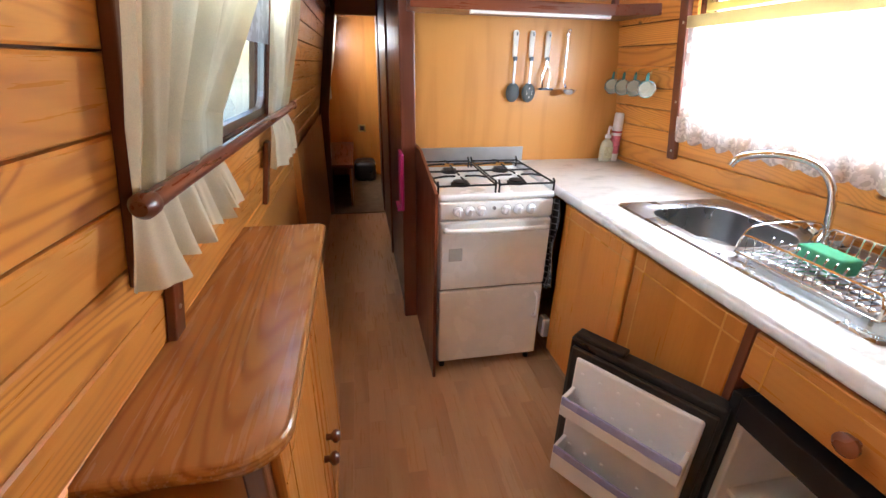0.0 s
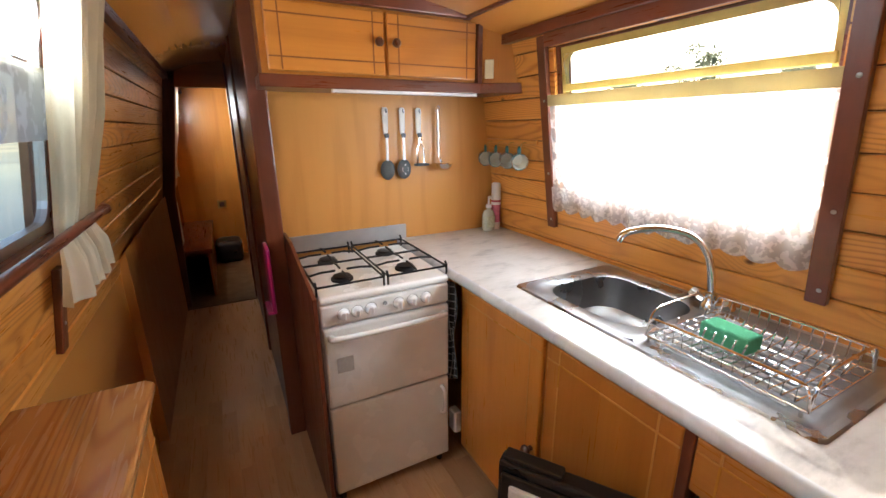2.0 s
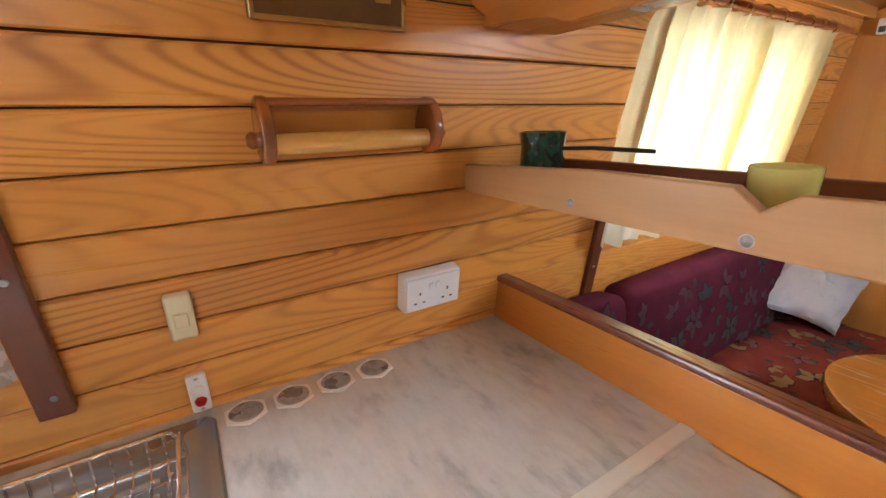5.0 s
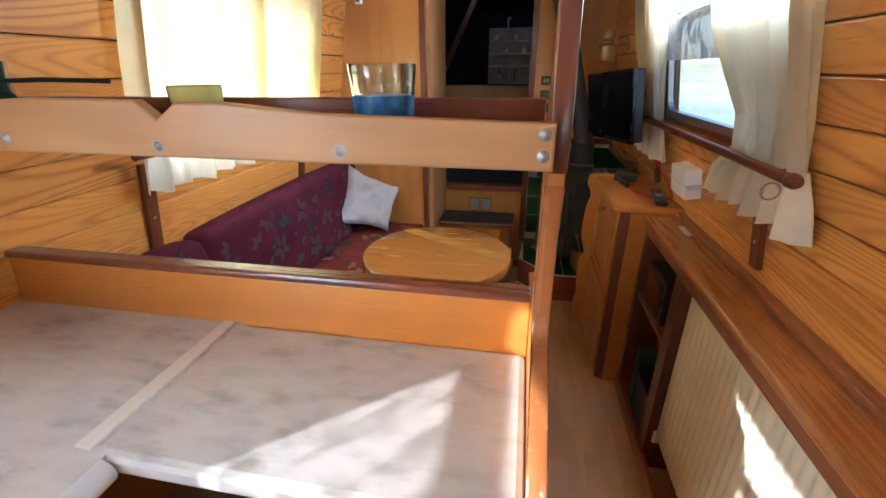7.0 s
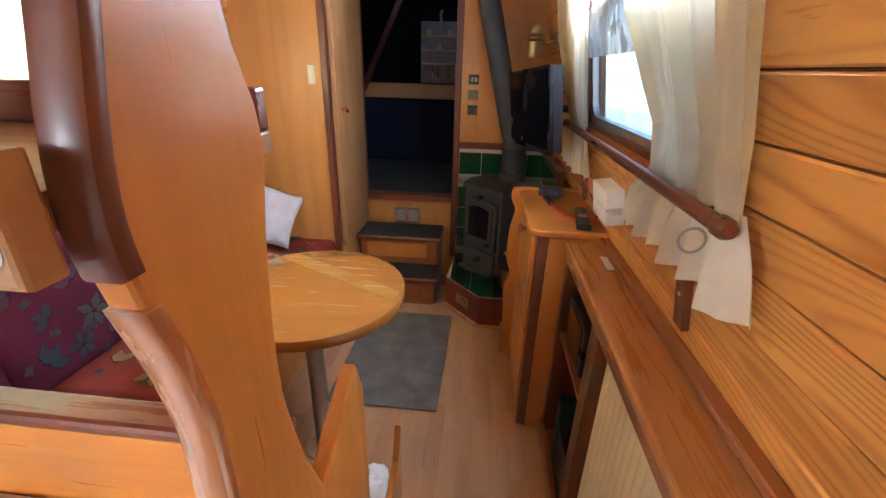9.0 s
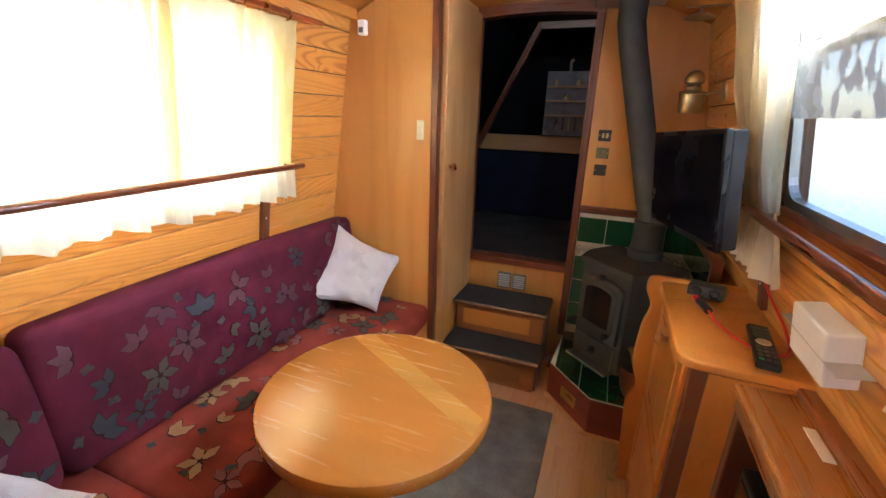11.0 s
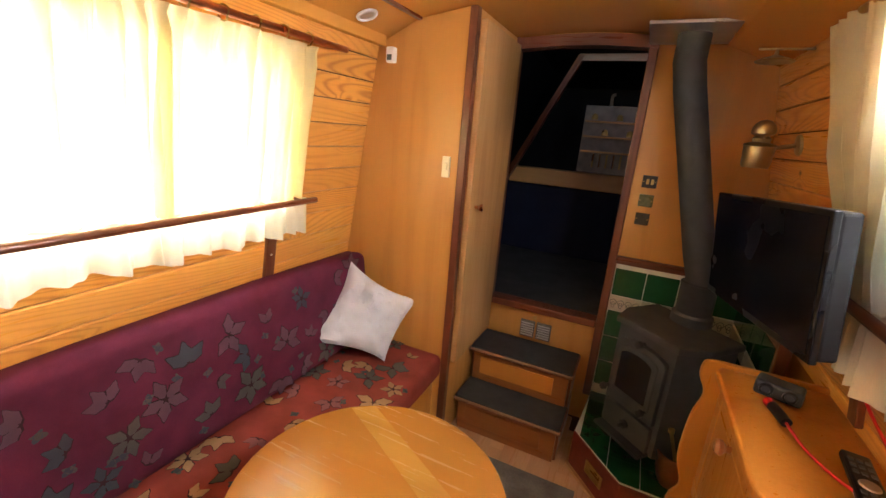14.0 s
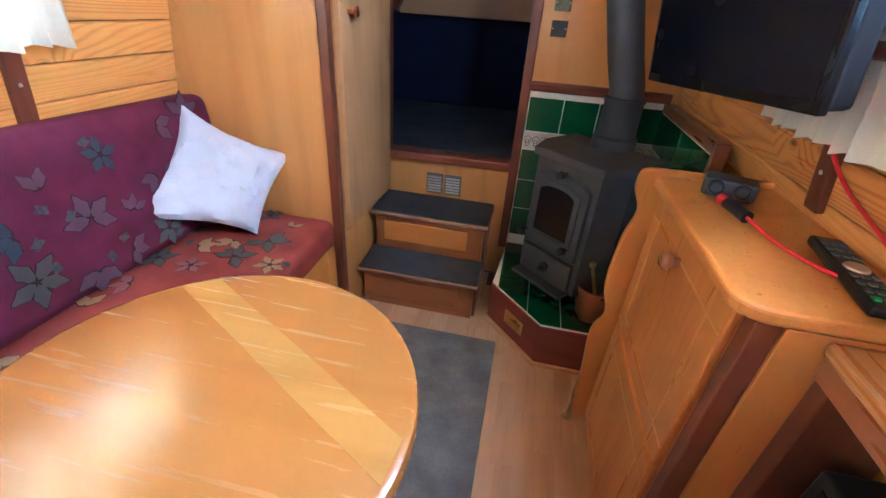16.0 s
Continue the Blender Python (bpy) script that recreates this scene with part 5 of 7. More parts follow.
# hem greyer than the net: its backlit shade is put into the colour
part("lace_hem", bm, lace("lace_hem", (0.60, 0.575, 0.56), 105, 0.66, True, 0.49), lc, "scalloped lace border", True)
for y0, y1 in ((-1.80, -0.90), (0.43, 1.34)):
    nc = thing("net_curtain", (0.79, (y0 + y1) / 2, 1.42), "short white net curtain across the upper window", "curtain", "net curtains")
    drape(1, [(1.56, y0, y1, -0.004, 0.2), (1.42, y0, y1, -0.002, 0.3)], lace("short_net", (0.62, 0.64, 0.68), 40, 0.75), nc, "net", 16, 0.003, 120)

# dark boards beside the galley window and short strips under the others
for y in (-1.925, -0.930):
    b = thing("window_board", on_wall(-1, y, 1.0).translation, "dark mahogany upright board beside the galley window", "board", "window boards")
    part("board", box(-0.0235, 0.0235, 0.0, 0.80, 0.0, 0.022, 0.003, m=on_wall(-1, y, 0.998)), MAHOG, b)
    for h in (0.04, 0.25, 0.555):
        part("screw", lathe([(0, 0.003), (0.005, 0.002), (0.006, 0)], on_wall(-1, y + 0.005, 0.998, 0.022) @ Matrix.Translation((0, h, 0)), 10), STEEL, b)
hb = thing("window_header", on_wall(-1, -1.42, 1.76).translation, "dark mahogany header board over the galley window", "board")
part("board", box(-0.475, 0.475, 0.0, 0.05, 0.0, 0.024, 0.003, m=on_wall(-1, -1.4275, 1.745)), MAHOG_Y, hb)
gb = thing("window_board", on_wall(1, -0.815, 1.2).translation, "dark mahogany upright board beside the galley window", "board", "window boards")
part("board", box(-0.016, 0.016, 0.0, 0.74, 0.0, 0.018, 0.003, m=on_wall(1, -0.838, 1.08)), MAHOG, gb)
for s, y in ((-1, 0.385), (-1, 1.335), (1, -0.945), (1, -1.78), (1, 0.475), (1, 1.405)):
    b = thing("wall_strip", on_wall(s, y, 0.93).translation, "short dark mahogany strip on the planked wall", "strip", "wall strips")
    part("strip", box(-0.022, 0.022, -0.075 if s < 0 else 0.0, 0.22, 0.0, 0.016, 0.003, m=on_wall(s, y, 0.93 if s < 0 else (0.905))), MAHOG, b)
    part("screw", lathe([(0, 0.003), (0.004, 0.002), (0.005, 0)], on_wall(s, y, 0.93, 0.016) @ Matrix.Translation((0, 0.05, 0)), 10), STEEL, b)

# ---- leaf print on the sofa cloth ----
PRINT = {}
for nm, c in (("tan", (0.34, 0.20, 0.10)), ("sage", (0.09, 0.082, 0.07)), ("teal", (0.055, 0.065, 0.075)), ("rose", (0.24, 0.09, 0.09)), ("dark", (0.045, 0.018, 0.02)), ("mauve", (0.125, 0.062, 0.078))):
    PRINT[nm] = cloth("print_" + nm, c, 700, vary=0.3)
rng = random.Random(5)


def leaf_shape(bm, m, length, width):
    a = [m @ Vector((0, 0, 0))] + [m @ Vector((length * t, width * math.sin(3.1416 * t ** 0.8) * (1 + 0.18 * math.sin(t * 17)), 0)) for t in (0.12, 0.3, 0.5, 0.7, 0.88)] + [m @ Vector((length, 0, 0))]
    b = [m @ Vector((length * t, -width * math.sin(3.1416 * t ** 0.8) * (1 + 0.18 * math.sin(t * 15 + 1)), 0)) for t in (0.88, 0.7, 0.5, 0.3, 0.12)]
    bm.faces.new([bm.verts.new(p) for p in a + b])


def print_on(ob, axis, u_range, v_range, at, names, count, facing):
    """Scatters the woven leaf sprays on one face of a cushion, following its bulge."""
    meshes = {}
    placed, tries = [], 0
    while len(placed) < count and tries < 2000:
        tries += 1
        u, v = rng.uniform(*u_range), rng.uniform(*v_range)
        if all(math.hypot(u - p, v - q) > 0.105 for p, q in placed):
            placed.append((u, v))
    for u, v in placed:
        petals, size, rot = rng.choice((3, 3, 2, 5, 4)), rng.uniform(0.042, 0.068), rng.uniform(0, 6.28)
        nm = rng.choice(names)
        for k in range(petals):
            a = rot + k * (6.283 / 5 if petals > 3 else 0.95) + rng.uniform(-0.15, 0.15)
            for nm2, f, h in (("dark", 1.16, 0.0), (nm, 1.0, 0.0006)):
                m = Matrix.Translation((u, v, h)) @ Matrix.Rotation(a, 4, "Z") @ Matrix.Translation((0.006 if f == 1.0 else 0.0, 0, 0))
                leaf_shape(meshes.setdefault(nm2, bmesh.new()), m, size * f, size * 0.27 * f)
        if rng.random() < 0.8:
            for nm2, du in (("sage", 1), ("teal", -1)):
                leaf_shape(meshes.setdefault(nm2, bmesh.new()), Matrix.Translation((u + 0.06 * math.cos(rot + 3.4 * du), v + 0.055 * math.sin(rot + 3.4 * du), 0.0003)) @ Matrix.Rotation(rot + du, 4, "Z"), 0.035, 0.009)
    for nm, bm in meshes.items():
        for vert in bm.verts:
            u, v, h = vert.co
            vert.co = facing(u, v, h)
        me = bpy.data.meshes.new("leaf_print")
        bm.to_mesh(me)
        bm.free()
        me.materials.append(PRINT[nm])
        o = new("leaf_print", me)
        o.parent = ob
        o["kind"] = "stuff"


def bulge(t, lo, hi):
    q = min(1.0, abs((t - (lo + hi) / 2) / ((hi - lo) / 2)))
    return 1 - q ** 2.5


def seat_face(x0, x1, y0, y1, z):
    return lambda u, v, h: Vector((u, v, z + 0.012 * bulge(u, x0, x1) * bulge(v, y0, y1) + 0.0042 + h))


def back_face(y0, y1, z0, z1):
    return lambda u, v, h: lean @ Vector((-0.735 + 0.014 * bulge(u, y0, y1) * bulge(v, z0, z1) + 0.0042 + h, u, v))


print_on(seat1, "z", (-0.72, -0.39), (0.61, 1.79), 0.47, ("tan", "tan", "rose", "sage"), 34, seat_face(-0.89, -0.345, 0.555, 1.845, 0.470))
print_on(seat2, "z", (-0.72, -0.24), (0.09, 0.49), 0.465, ("tan", "rose", "sage"), 14, seat_face(-0.89, -0.19, 0.04, 0.545, 0.465))
print_on(back1, "x", (0.55, 1.78), (0.52, 0.84), 0, ("mauve", "sage", "teal", "mauve"), 32, back_face(0.49, 1.835, 0.472, 0.885))
print_on(back2, "x", (0.11, 0.42), (0.52, 0.83), 0, ("mauve", "sage", "teal"), 9, back_face(0.05, 0.475, 0.470, 0.875))


# ---- scatter cushions ----
def pillow(base, m, size, thick, mat, label, corner_fit=0.0):
    b = bmesh.new()
    n = 22
    for side in (1, -1):
        vs = []
        for i in range(n + 1):
            row = []
            for j in range(n + 1):
                u, v = i / n * 2 - 1, j / n * 2 - 1
                edge = (1 - u * u) * (1 - v * v)
                pull = 1 - 0.10 * ((1 - u * u) * abs(v) ** 3 + (1 - v * v) * abs(u) ** 3)
                p = Vector((u * size / 2 * (1 - 0.17 * (1 - v * v) * abs(u) ** 2), v * size / 2 * (1 - 0.17 * (1 - u * u) * abs(v) ** 2), side * thick * edge ** 0.42 * (0.9 + 0.25 * noise.noise(Vector((u * 2, v * 2, side))))))
                p.z += (0.026 * noise.noise(Vector((u * 3 + 3, v * 3, side * 2))) + 0.014 * noise.noise(Vector((u * 7, v * 8 + 5, side)))) * edge ** 0.3
                # corners pulled out and in to fit the outline in the camera's view
                left, low, top = ((1 - u) * (1 + v) / 4) ** 2, ((1 - u) * (1 - v) / 4) ** 2, ((1 + u) * (1 + v) / 4) ** 2
                grow = 1 + corner_fit * (0.30 * left - 0.16 * low + 0.10 * top)
                p.x, p.y = p.x * grow, p.y * grow
                row.append(b.verts.new(p))
            vs.append(row)
        for i in range(n):
            for j in range(n):
                b.faces.new((vs[i][j], vs[i + 1][j], vs[i + 1][j + 1], vs[i][j + 1]))
    bmesh.ops.remove_doubles(b, verts=b.verts[:], dist=0.0008)
    b.transform(m)
    return tagged(part("scatter_cushion", b, mat, smooth=True), label, "cushion", "scatter cushions")


PILLOW = cloth("white_damask", (0.62, 0.61, 0.65), 500, vary=0.12)
pa, pb = Vector((0.17, 0.25, 0.06)).normalized(), Vector((-0.20, 0.06, 0.30)).normalized()
pb = (pb - pa * pa.dot(pb)).normalized()
pn = pa.cross(pb)
px, py = (pa + pb).normalized(), (pb - pa).normalized()
pm = Matrix(((px.x, py.x, pn.x, -0.640), (px.y, py.y, pn.y, 1.665), (px.z, py.z, pn.z, 0.655), (0, 0, 0, 1)))
pillow(None, pm, 0.35, 0.06, PILLOW, "crumpled white patterned cushion leaning in the sofa corner", 1.0)
pillow(None, Matrix.Translation((-0.66, 0.27, 0.575)) @ Matrix.Rotation(radians(25), 4, "Z") @ Matrix.Rotation(radians(38), 4, "Y") @ Matrix.Rotation(radians(8), 4, "Z"), 0.32, 0.065, PILLOW, "white cushion lying on the corner seat")


# ---- galley: small things ----
def plate(name, s, y, z, w, h, d, mat, label, category, group=""):
    t = thing(name, on_wall(s, y, z).translation, label, category, group)
    part("plate", box(-w / 2, w / 2, -h / 2, h / 2, 0.0, d, min(0.005, d * 0.4), m=on_wall(s, y, z)), mat, t)
    return t, on_wall(s, y, z, d)


sw, m = plate("light_switch", -1, -0.735, 1.128, 0.042, 0.088, 0.022, CREAM, "cream plastic light switch on the planks", "switch")
part("rocker", box(-0.011, 0.011, -0.016, 0.012, 0, 0.005, 0.002, m=m), CREAM, sw)
rs, m = plate("pump_switch", -1, -0.736, 0.953, 0.034, 0.09, 0.014, WPLAST, "small white switch with a red button", "switch")
part("button", lathe([(0, 0.006), (0.009, 0.006), (0.011, 0)], m @ Matrix.Translation((0, -0.017, 0)), 16), plain("red_button", (0.35, 0.01, 0.015), 0.25, coat=0.5), rs, "red push button")
part("indicator", lathe([(0, 0.005), (0.008, 0.004), (0.010, 0)], m @ Matrix.Translation((0, 0.012, 0)), 16), WPLAST, rs)
for dy in (-0.037, 0.037):
    part("screw", lathe([(0, 0.002), (0.003, 0.001), (0.004, 0)], m @ Matrix.Translation((0, dy, 0)), 8), STEEL, rs)
so, m = plate("double_socket", -1, -0.235, 1.063, 0.152, 0.092, 0.036, WPLAST, "white surface-mounted double power socket", "socket")
part("face", box(-0.072, 0.072, -0.042, 0.042, 0, 0.006, 0.003, m=m), WPLAST, so)
for dx in (-0.037, 0.037):
    for qx, qy, w, h in ((0, 0.012, 0.004, 0.008), (-0.011, -0.012, 0.007, 0.004), (0.011, -0.012, 0.007, 0.004)):
        part("pin_hole", box(dx + qx - w / 2, dx + qx + w / 2, qy - h / 2 - 0.01, qy + h / 2 - 0.01, 0.005, 0.0065, 0, m=m), BLACK, so)
    part("rocker", box(dx * 0.25 - 0.006, dx * 0.25 + 0.006, 0.012, 0.026, 0.005, 0.009, 0.002, m=m), WPLAST, so)

# barometer
BARW = plain("brown_barometer_board", (0.17, 0.085, 0.03), 0.35, vary=0.2, coat=0.3)
ba = thing("barometer", on_wall(-1, -0.438, 1.70).translation, "brown barometer with a brass-rimmed dial and a thermometer", "barometer")
bmx = on_wall(-1, -0.438, 1.697, 0.0)
part("board", box(-0.128, 0.128, -0.105, 0.105, 0, 0.016, 0.004, m=bmx), BARW, ba)
for a in ((-0.128, 0.128, -0.105, -0.097), (-0.128, 0.128, 0.097, 0.105), (-0.128, -0.12, -0.105, 0.105), (0.12, 0.128, -0.105, 0.105)):
    part("edge", box(*a, 0.012, 0.021, 0.002, m=bmx), BRASS, ba)
dm = bmx @ Matrix.Translation((-0.025, 0.012, 0.016))
part("rim", lathe([(0.060, 0.0), (0.070, 0.0), (0.070, 0.012), (0.064, 0.016), (0.058, 0.010)], dm, 36), BRASS, ba, "polished brass rim", True)
part("dial", lathe([(0, 0.004), (0.060, 0.004)], dm, 32), plain("dial_white", (0.74, 0.73, 0.68), 0.3), ba)
part("dial_centre", lathe([(0, 0.0055), (0.021, 0.0055), (0.022, 0.004)], dm, 24), BLACK, ba)
for k in range(24):
    a = radians(15 * k)
    part("tick", box(0.044, 0.052, -0.0012, 0.0012, 0.0045, 0.0052, 0, m=dm @ Matrix.Rotation(a, 4, "Z")), BLACK, ba)
part("needle", box(-0.012, 0.048, -0.0012, 0.0012, 0.007, 0.008, 0, m=dm @ Matrix.Rotation(0.7, 4, "Z")), BRASS, ba)
tm = bmx @ Matrix.Translation((0.085, 0.0, 0.016))
part("thermometer", box(-0.014, 0.014, -0.065, 0.085, 0.0, 0.005, 0.002, m=tm), BRASS, ba)
part("thermometer_tube", tube([tm @ Vector((0, -0.05, 0.008)), tm @ Vector((0, 0.07, 0.008))], 0.003, 8), WPLAST, ba)
part("thermometer_bulb", box(-0.006, 0.006, -0.06, -0.045, 0.005, 0.010, 0.002, m=tm), BLACK, ba)

# kitchen roll holder
kr = thing("towel_holder", on_wall(-1, -0.41, 1.43).translation, "varnished wooden kitchen roll holder with turned ends", "towel holder")
VARN = wood("glossy_orange_wood", (0.20, 0.055, 0.010), (0.48, 0.18, 0.03), "y", rings=6, contrast=0.6, rough=0.15, coat=1.0)
km = on_wall(-1, -0.42, 1.437)
CHEEK = wood("glossy_red_wood", (0.14, 0.035, 0.010), (0.30, 0.09, 0.020), "y", rings=6, contrast=0.5, rough=0.12, coat=1.0)
ROLL = wood("pale_roller_wood", (0.52, 0.25, 0.055), (0.68, 0.38, 0.10), "y", rings=3, contrast=0.3, rough=0.15, coat=1.0)
# curved back: flat on the wall below, bent over to a hood above
arc = [(p.x, p.y) for p in bend([(0.003, -0.045, 0), (0.004, 0.0, 0), (0.010, 0.032, 0), (0.030, 0.050, 0), (0.058, 0.050, 0)], 5)]
inner = [(x + 0.009, y - 0.006 if y > 0.03 else y) for x, y in arc]
across = km @ Matrix(((0, 0, 1, 0), (0, 1, 0, 0), (1, 0, 0, 0), (0, 0, 0, 1)))
part("curved_back", outline(arc + inner[::-1], 0.285, across @ Matrix.Translation((0, 0, -0.1425))), VARN, kr, "curved glossy back board", True)
part("hood_rim", tube([km @ Vector((-0.145, 0.047, 0.062)), km @ Vector((0.145, 0.047, 0.062))], 0.0065, 10), CHEEK, kr, "dark rounded rim", True)
for x in (-0.148, 0.148):
    oval = [(0.044 + 0.047 * math.cos(a), 0.002 + 0.052 * math.sin(a) - 0.006 * math.cos(a)) for a in np.linspace(0, 6.2832, 28, endpoint=False)]
    part("end_cheek", outline(oval, 0.020, across @ Matrix.Translation((0, 0, x - 0.010)), 0.006, seg=3), CHEEK, kr, smooth=True)
    part("end_button", lathe([(0, 0.020), (0.008, 0.019), (0.014, 0.012), (0.011, 0.005), (0.013, 0)], km @ Matrix.Translation((x + (0.010 if x > 0 else -0.010), -0.010, 0.056)) @ Matrix.Rotation(radians(90 if x > 0 else -90), 4, "Y"), 16), CHEEK, kr, smooth=True)
part("roller", tube([km @ Vector((-0.145, -0.018, 0.056)), km @ Vector((0.145, -0.018, 0.056))], 0.0175, 20), ROLL, kr, smooth=True)

# coasters
HEX = plain("pewter_disc", (0.36, 0.36, 0.38), 0.3, metal=0.4, vary=0.3, scale=60)
EDGE = plain("cream_hex_edge", (0.80, 0.77, 0.73), 0.4)
first = thing("coaster", (-0.83, -0.665, 0.9), "hexagonal pale coaster with a pewter disc", "coaster", "coasters on the worktop")
part("hexagon", outline([(-0.83 + 0.042 * math.cos(radians(60 * k)), -0.665 + 0.042 * math.sin(radians(60 * k))) for k in range(6)], 0.005, Matrix.Translation((0, 0, 0.9008)), 0.001), EDGE, first)
part("disc", lathe([(0, 0.0055), (0.026, 0.0055), (0.03, 0.0065), (0.032, 0.005)], Matrix.Translation((-0.83, -0.665, 0.9008)), 24), HEX, first, "pewter disc")
for k in range(1, 4):
    copy_thing(first, Matrix.Translation((-0.83, -0.665 + 0.09 * k, 0.9)) @ Matrix.Rotation(0.0, 4, "Z"))

# dish rack and sponge
dr = thing("dish_rack", (-0.6, -0.95, 0.905), "chromed wire dish rack standing on the drainer", "dish rack")
RX0, RX1, RY0, RY1, RZ = -0.745, -0.455, -1.115, -0.765, 0.918
part("base_ring", tube([(RX0, RY0, RZ), (RX1, RY0, RZ), (RX1, RY1, RZ), (RX0, RY1, RZ), (RX0, RY0, RZ)], 0.003, 8), CHROME, dr, smooth=True)
for x in (RX0, RX1):
    part("top_rail", tube(bend([(x, RY0, RZ), (x, RY0 + 0.01, RZ + 0.045), (x, RY0 + 0.05, RZ + 0.055), (x, RY1 - 0.05, RZ + 0.055), (x, RY1 - 0.01, RZ + 0.045), (x, RY1, RZ)], 4), 0.003, 8), CHROME, dr, smooth=True)
for y in (RY0, RY1):
    part("end_hoop", tube(bend([(RX0, y, RZ), (RX0 + 0.02, y, RZ + 0.06), (RX0 + 0.08, y, RZ + 0.075), (RX1 - 0.08, y, RZ + 0.075), (RX1 - 0.02, y, RZ + 0.06), (RX1, y, RZ)], 4), 0.003, 8), CHROME, dr, smooth=True)
for k in range(14):
    y = RY0 + 0.025 + k * (RY1 - RY0 - 0.05) / 13
    part("wire", tube([(RX0, y, RZ + 0.055), (RX0 + 0.004, y, RZ + 0.008), (RX0 + 0.09, y, RZ), (RX1 - 0.09, y, RZ), (RX1 - 0.004, y, RZ + 0.008), (RX1, y, RZ + 0.055)], 0.002, 6), CHROME, dr, smooth=True)
    part("prong", tube([(-0.655, y, RZ), (-0.65, y + 0.012, RZ + 0.05)], 0.0022, 6), CHROME, dr, smooth=True)
    part("prong", tube([(-0.53, y, RZ), (-0.525, y + 0.012, RZ + 0.05)], 0.0022, 6), CHROME, dr, smooth=True)
for x in (-0.70, -0.655, -0.60, -0.55, -0.50):
    part("long_wire", tube([(x, RY0, RZ - 0.002), (x, RY1, RZ - 0.002)], 0.0022, 6), CHROME, dr, smooth=True)
for x in (RX0, RX1):
    for y in (RY0 + 0.01, RY1 - 0.01):
        part("foot", tube([(x, y, 0.902), (x, y, RZ)], 0.004, 6), CHROME, dr)
sp = thing("sponge", (-0.59, -0.985, 0.92), "green washing-up sponge lying in the rack", "sponge")
smx = Matrix.Translation((-0.59, -0.985, 0.944)) @ Matrix.Rotation(radians(-4), 4, "Z")
part("foam", box(-0.032, 0.032, -0.058, 0.058, -0.022, 0.022, 0.006, m=smx), cloth("green_foam", (0.10, 0.42, 0.23), 220, vary=0.2), sp)

# tea towel on the cooker's side
tt = thing("tea_towel", (-0.285, -1.9, 0.6), "black and white checked tea towel hanging beside the cooker", "tea towel")
mtt, nt, b = nodes_of("black_check_cloth")
v = coords(nt, (1, 1, 1), jitter=False)
sep = nt.nodes.new("ShaderNodeSeparateXYZ")
nt.links.new(v, sep.inputs[0])
chk = maths(nt, "MAXIMUM", maths(nt, "GREATER_THAN", maths(nt, "SINE", maths(nt, "MULTIPLY", sep.outputs[1], 260.0)), 0.90), maths(nt, "GREATER_THAN", maths(nt, "SINE", maths(nt, "MULTIPLY", sep.outputs[2], 200.0)), 0.90))
nt.links.new(ramp(nt, chk, [(0.4, (0.012, 0.012, 0.014)), (0.6, (0.30, 0.30, 0.30))]), b.inputs["Base Color"])
b.inputs["Roughness"].default_value = 0.9
bm = bmesh.new()
prev = None
for i in range(25):
    z = 0.85 - 0.43 * i / 24
    line = [bm.verts.new((-0.288 + 0.010 * math.sin(k * 0.9 + i * 0.05) - 0.004 * math.sin(i * 0.4), -1.97 + 0.16 * k / 16 + 0.012 * math.sin(i * 0.3), z + 0.02 * math.sin(k * 0.5) * (i / 24))) for k in range(17)]
    if prev:
        for k in range(16):
            bm.faces.new((prev[k], prev[k + 1], line[k + 1], line[k]))
    prev = line
part("cloth", bm, mtt, tt, smooth=True)
part("hook", tube([(-0.30, -1.89, 0.862), (-0.285, -1.89, 0.85), (-0.28, -1.89, 0.858)], 0.003, 6), STEEL, tt)
ws = thing("white_socket", (-0.325, -1.75, 0.2), "white socket box low beside the cooker", "socket")
part("box", box(-0.332, -0.30, -1.90, -1.845, 0.13, 0.235, 0.006), WPLAST, ws)
part("face", box(-0.30, -0.296, -1.895, -1.85, 0.135, 0.23, 0.001), WPLAST, ws)

# utensils
GREYP = plain("grey_nylon", (0.09, 0.11, 0.12), 0.5)
HANDLE = plain("white_handle", (0.72, 0.70, 0.66), 0.35)


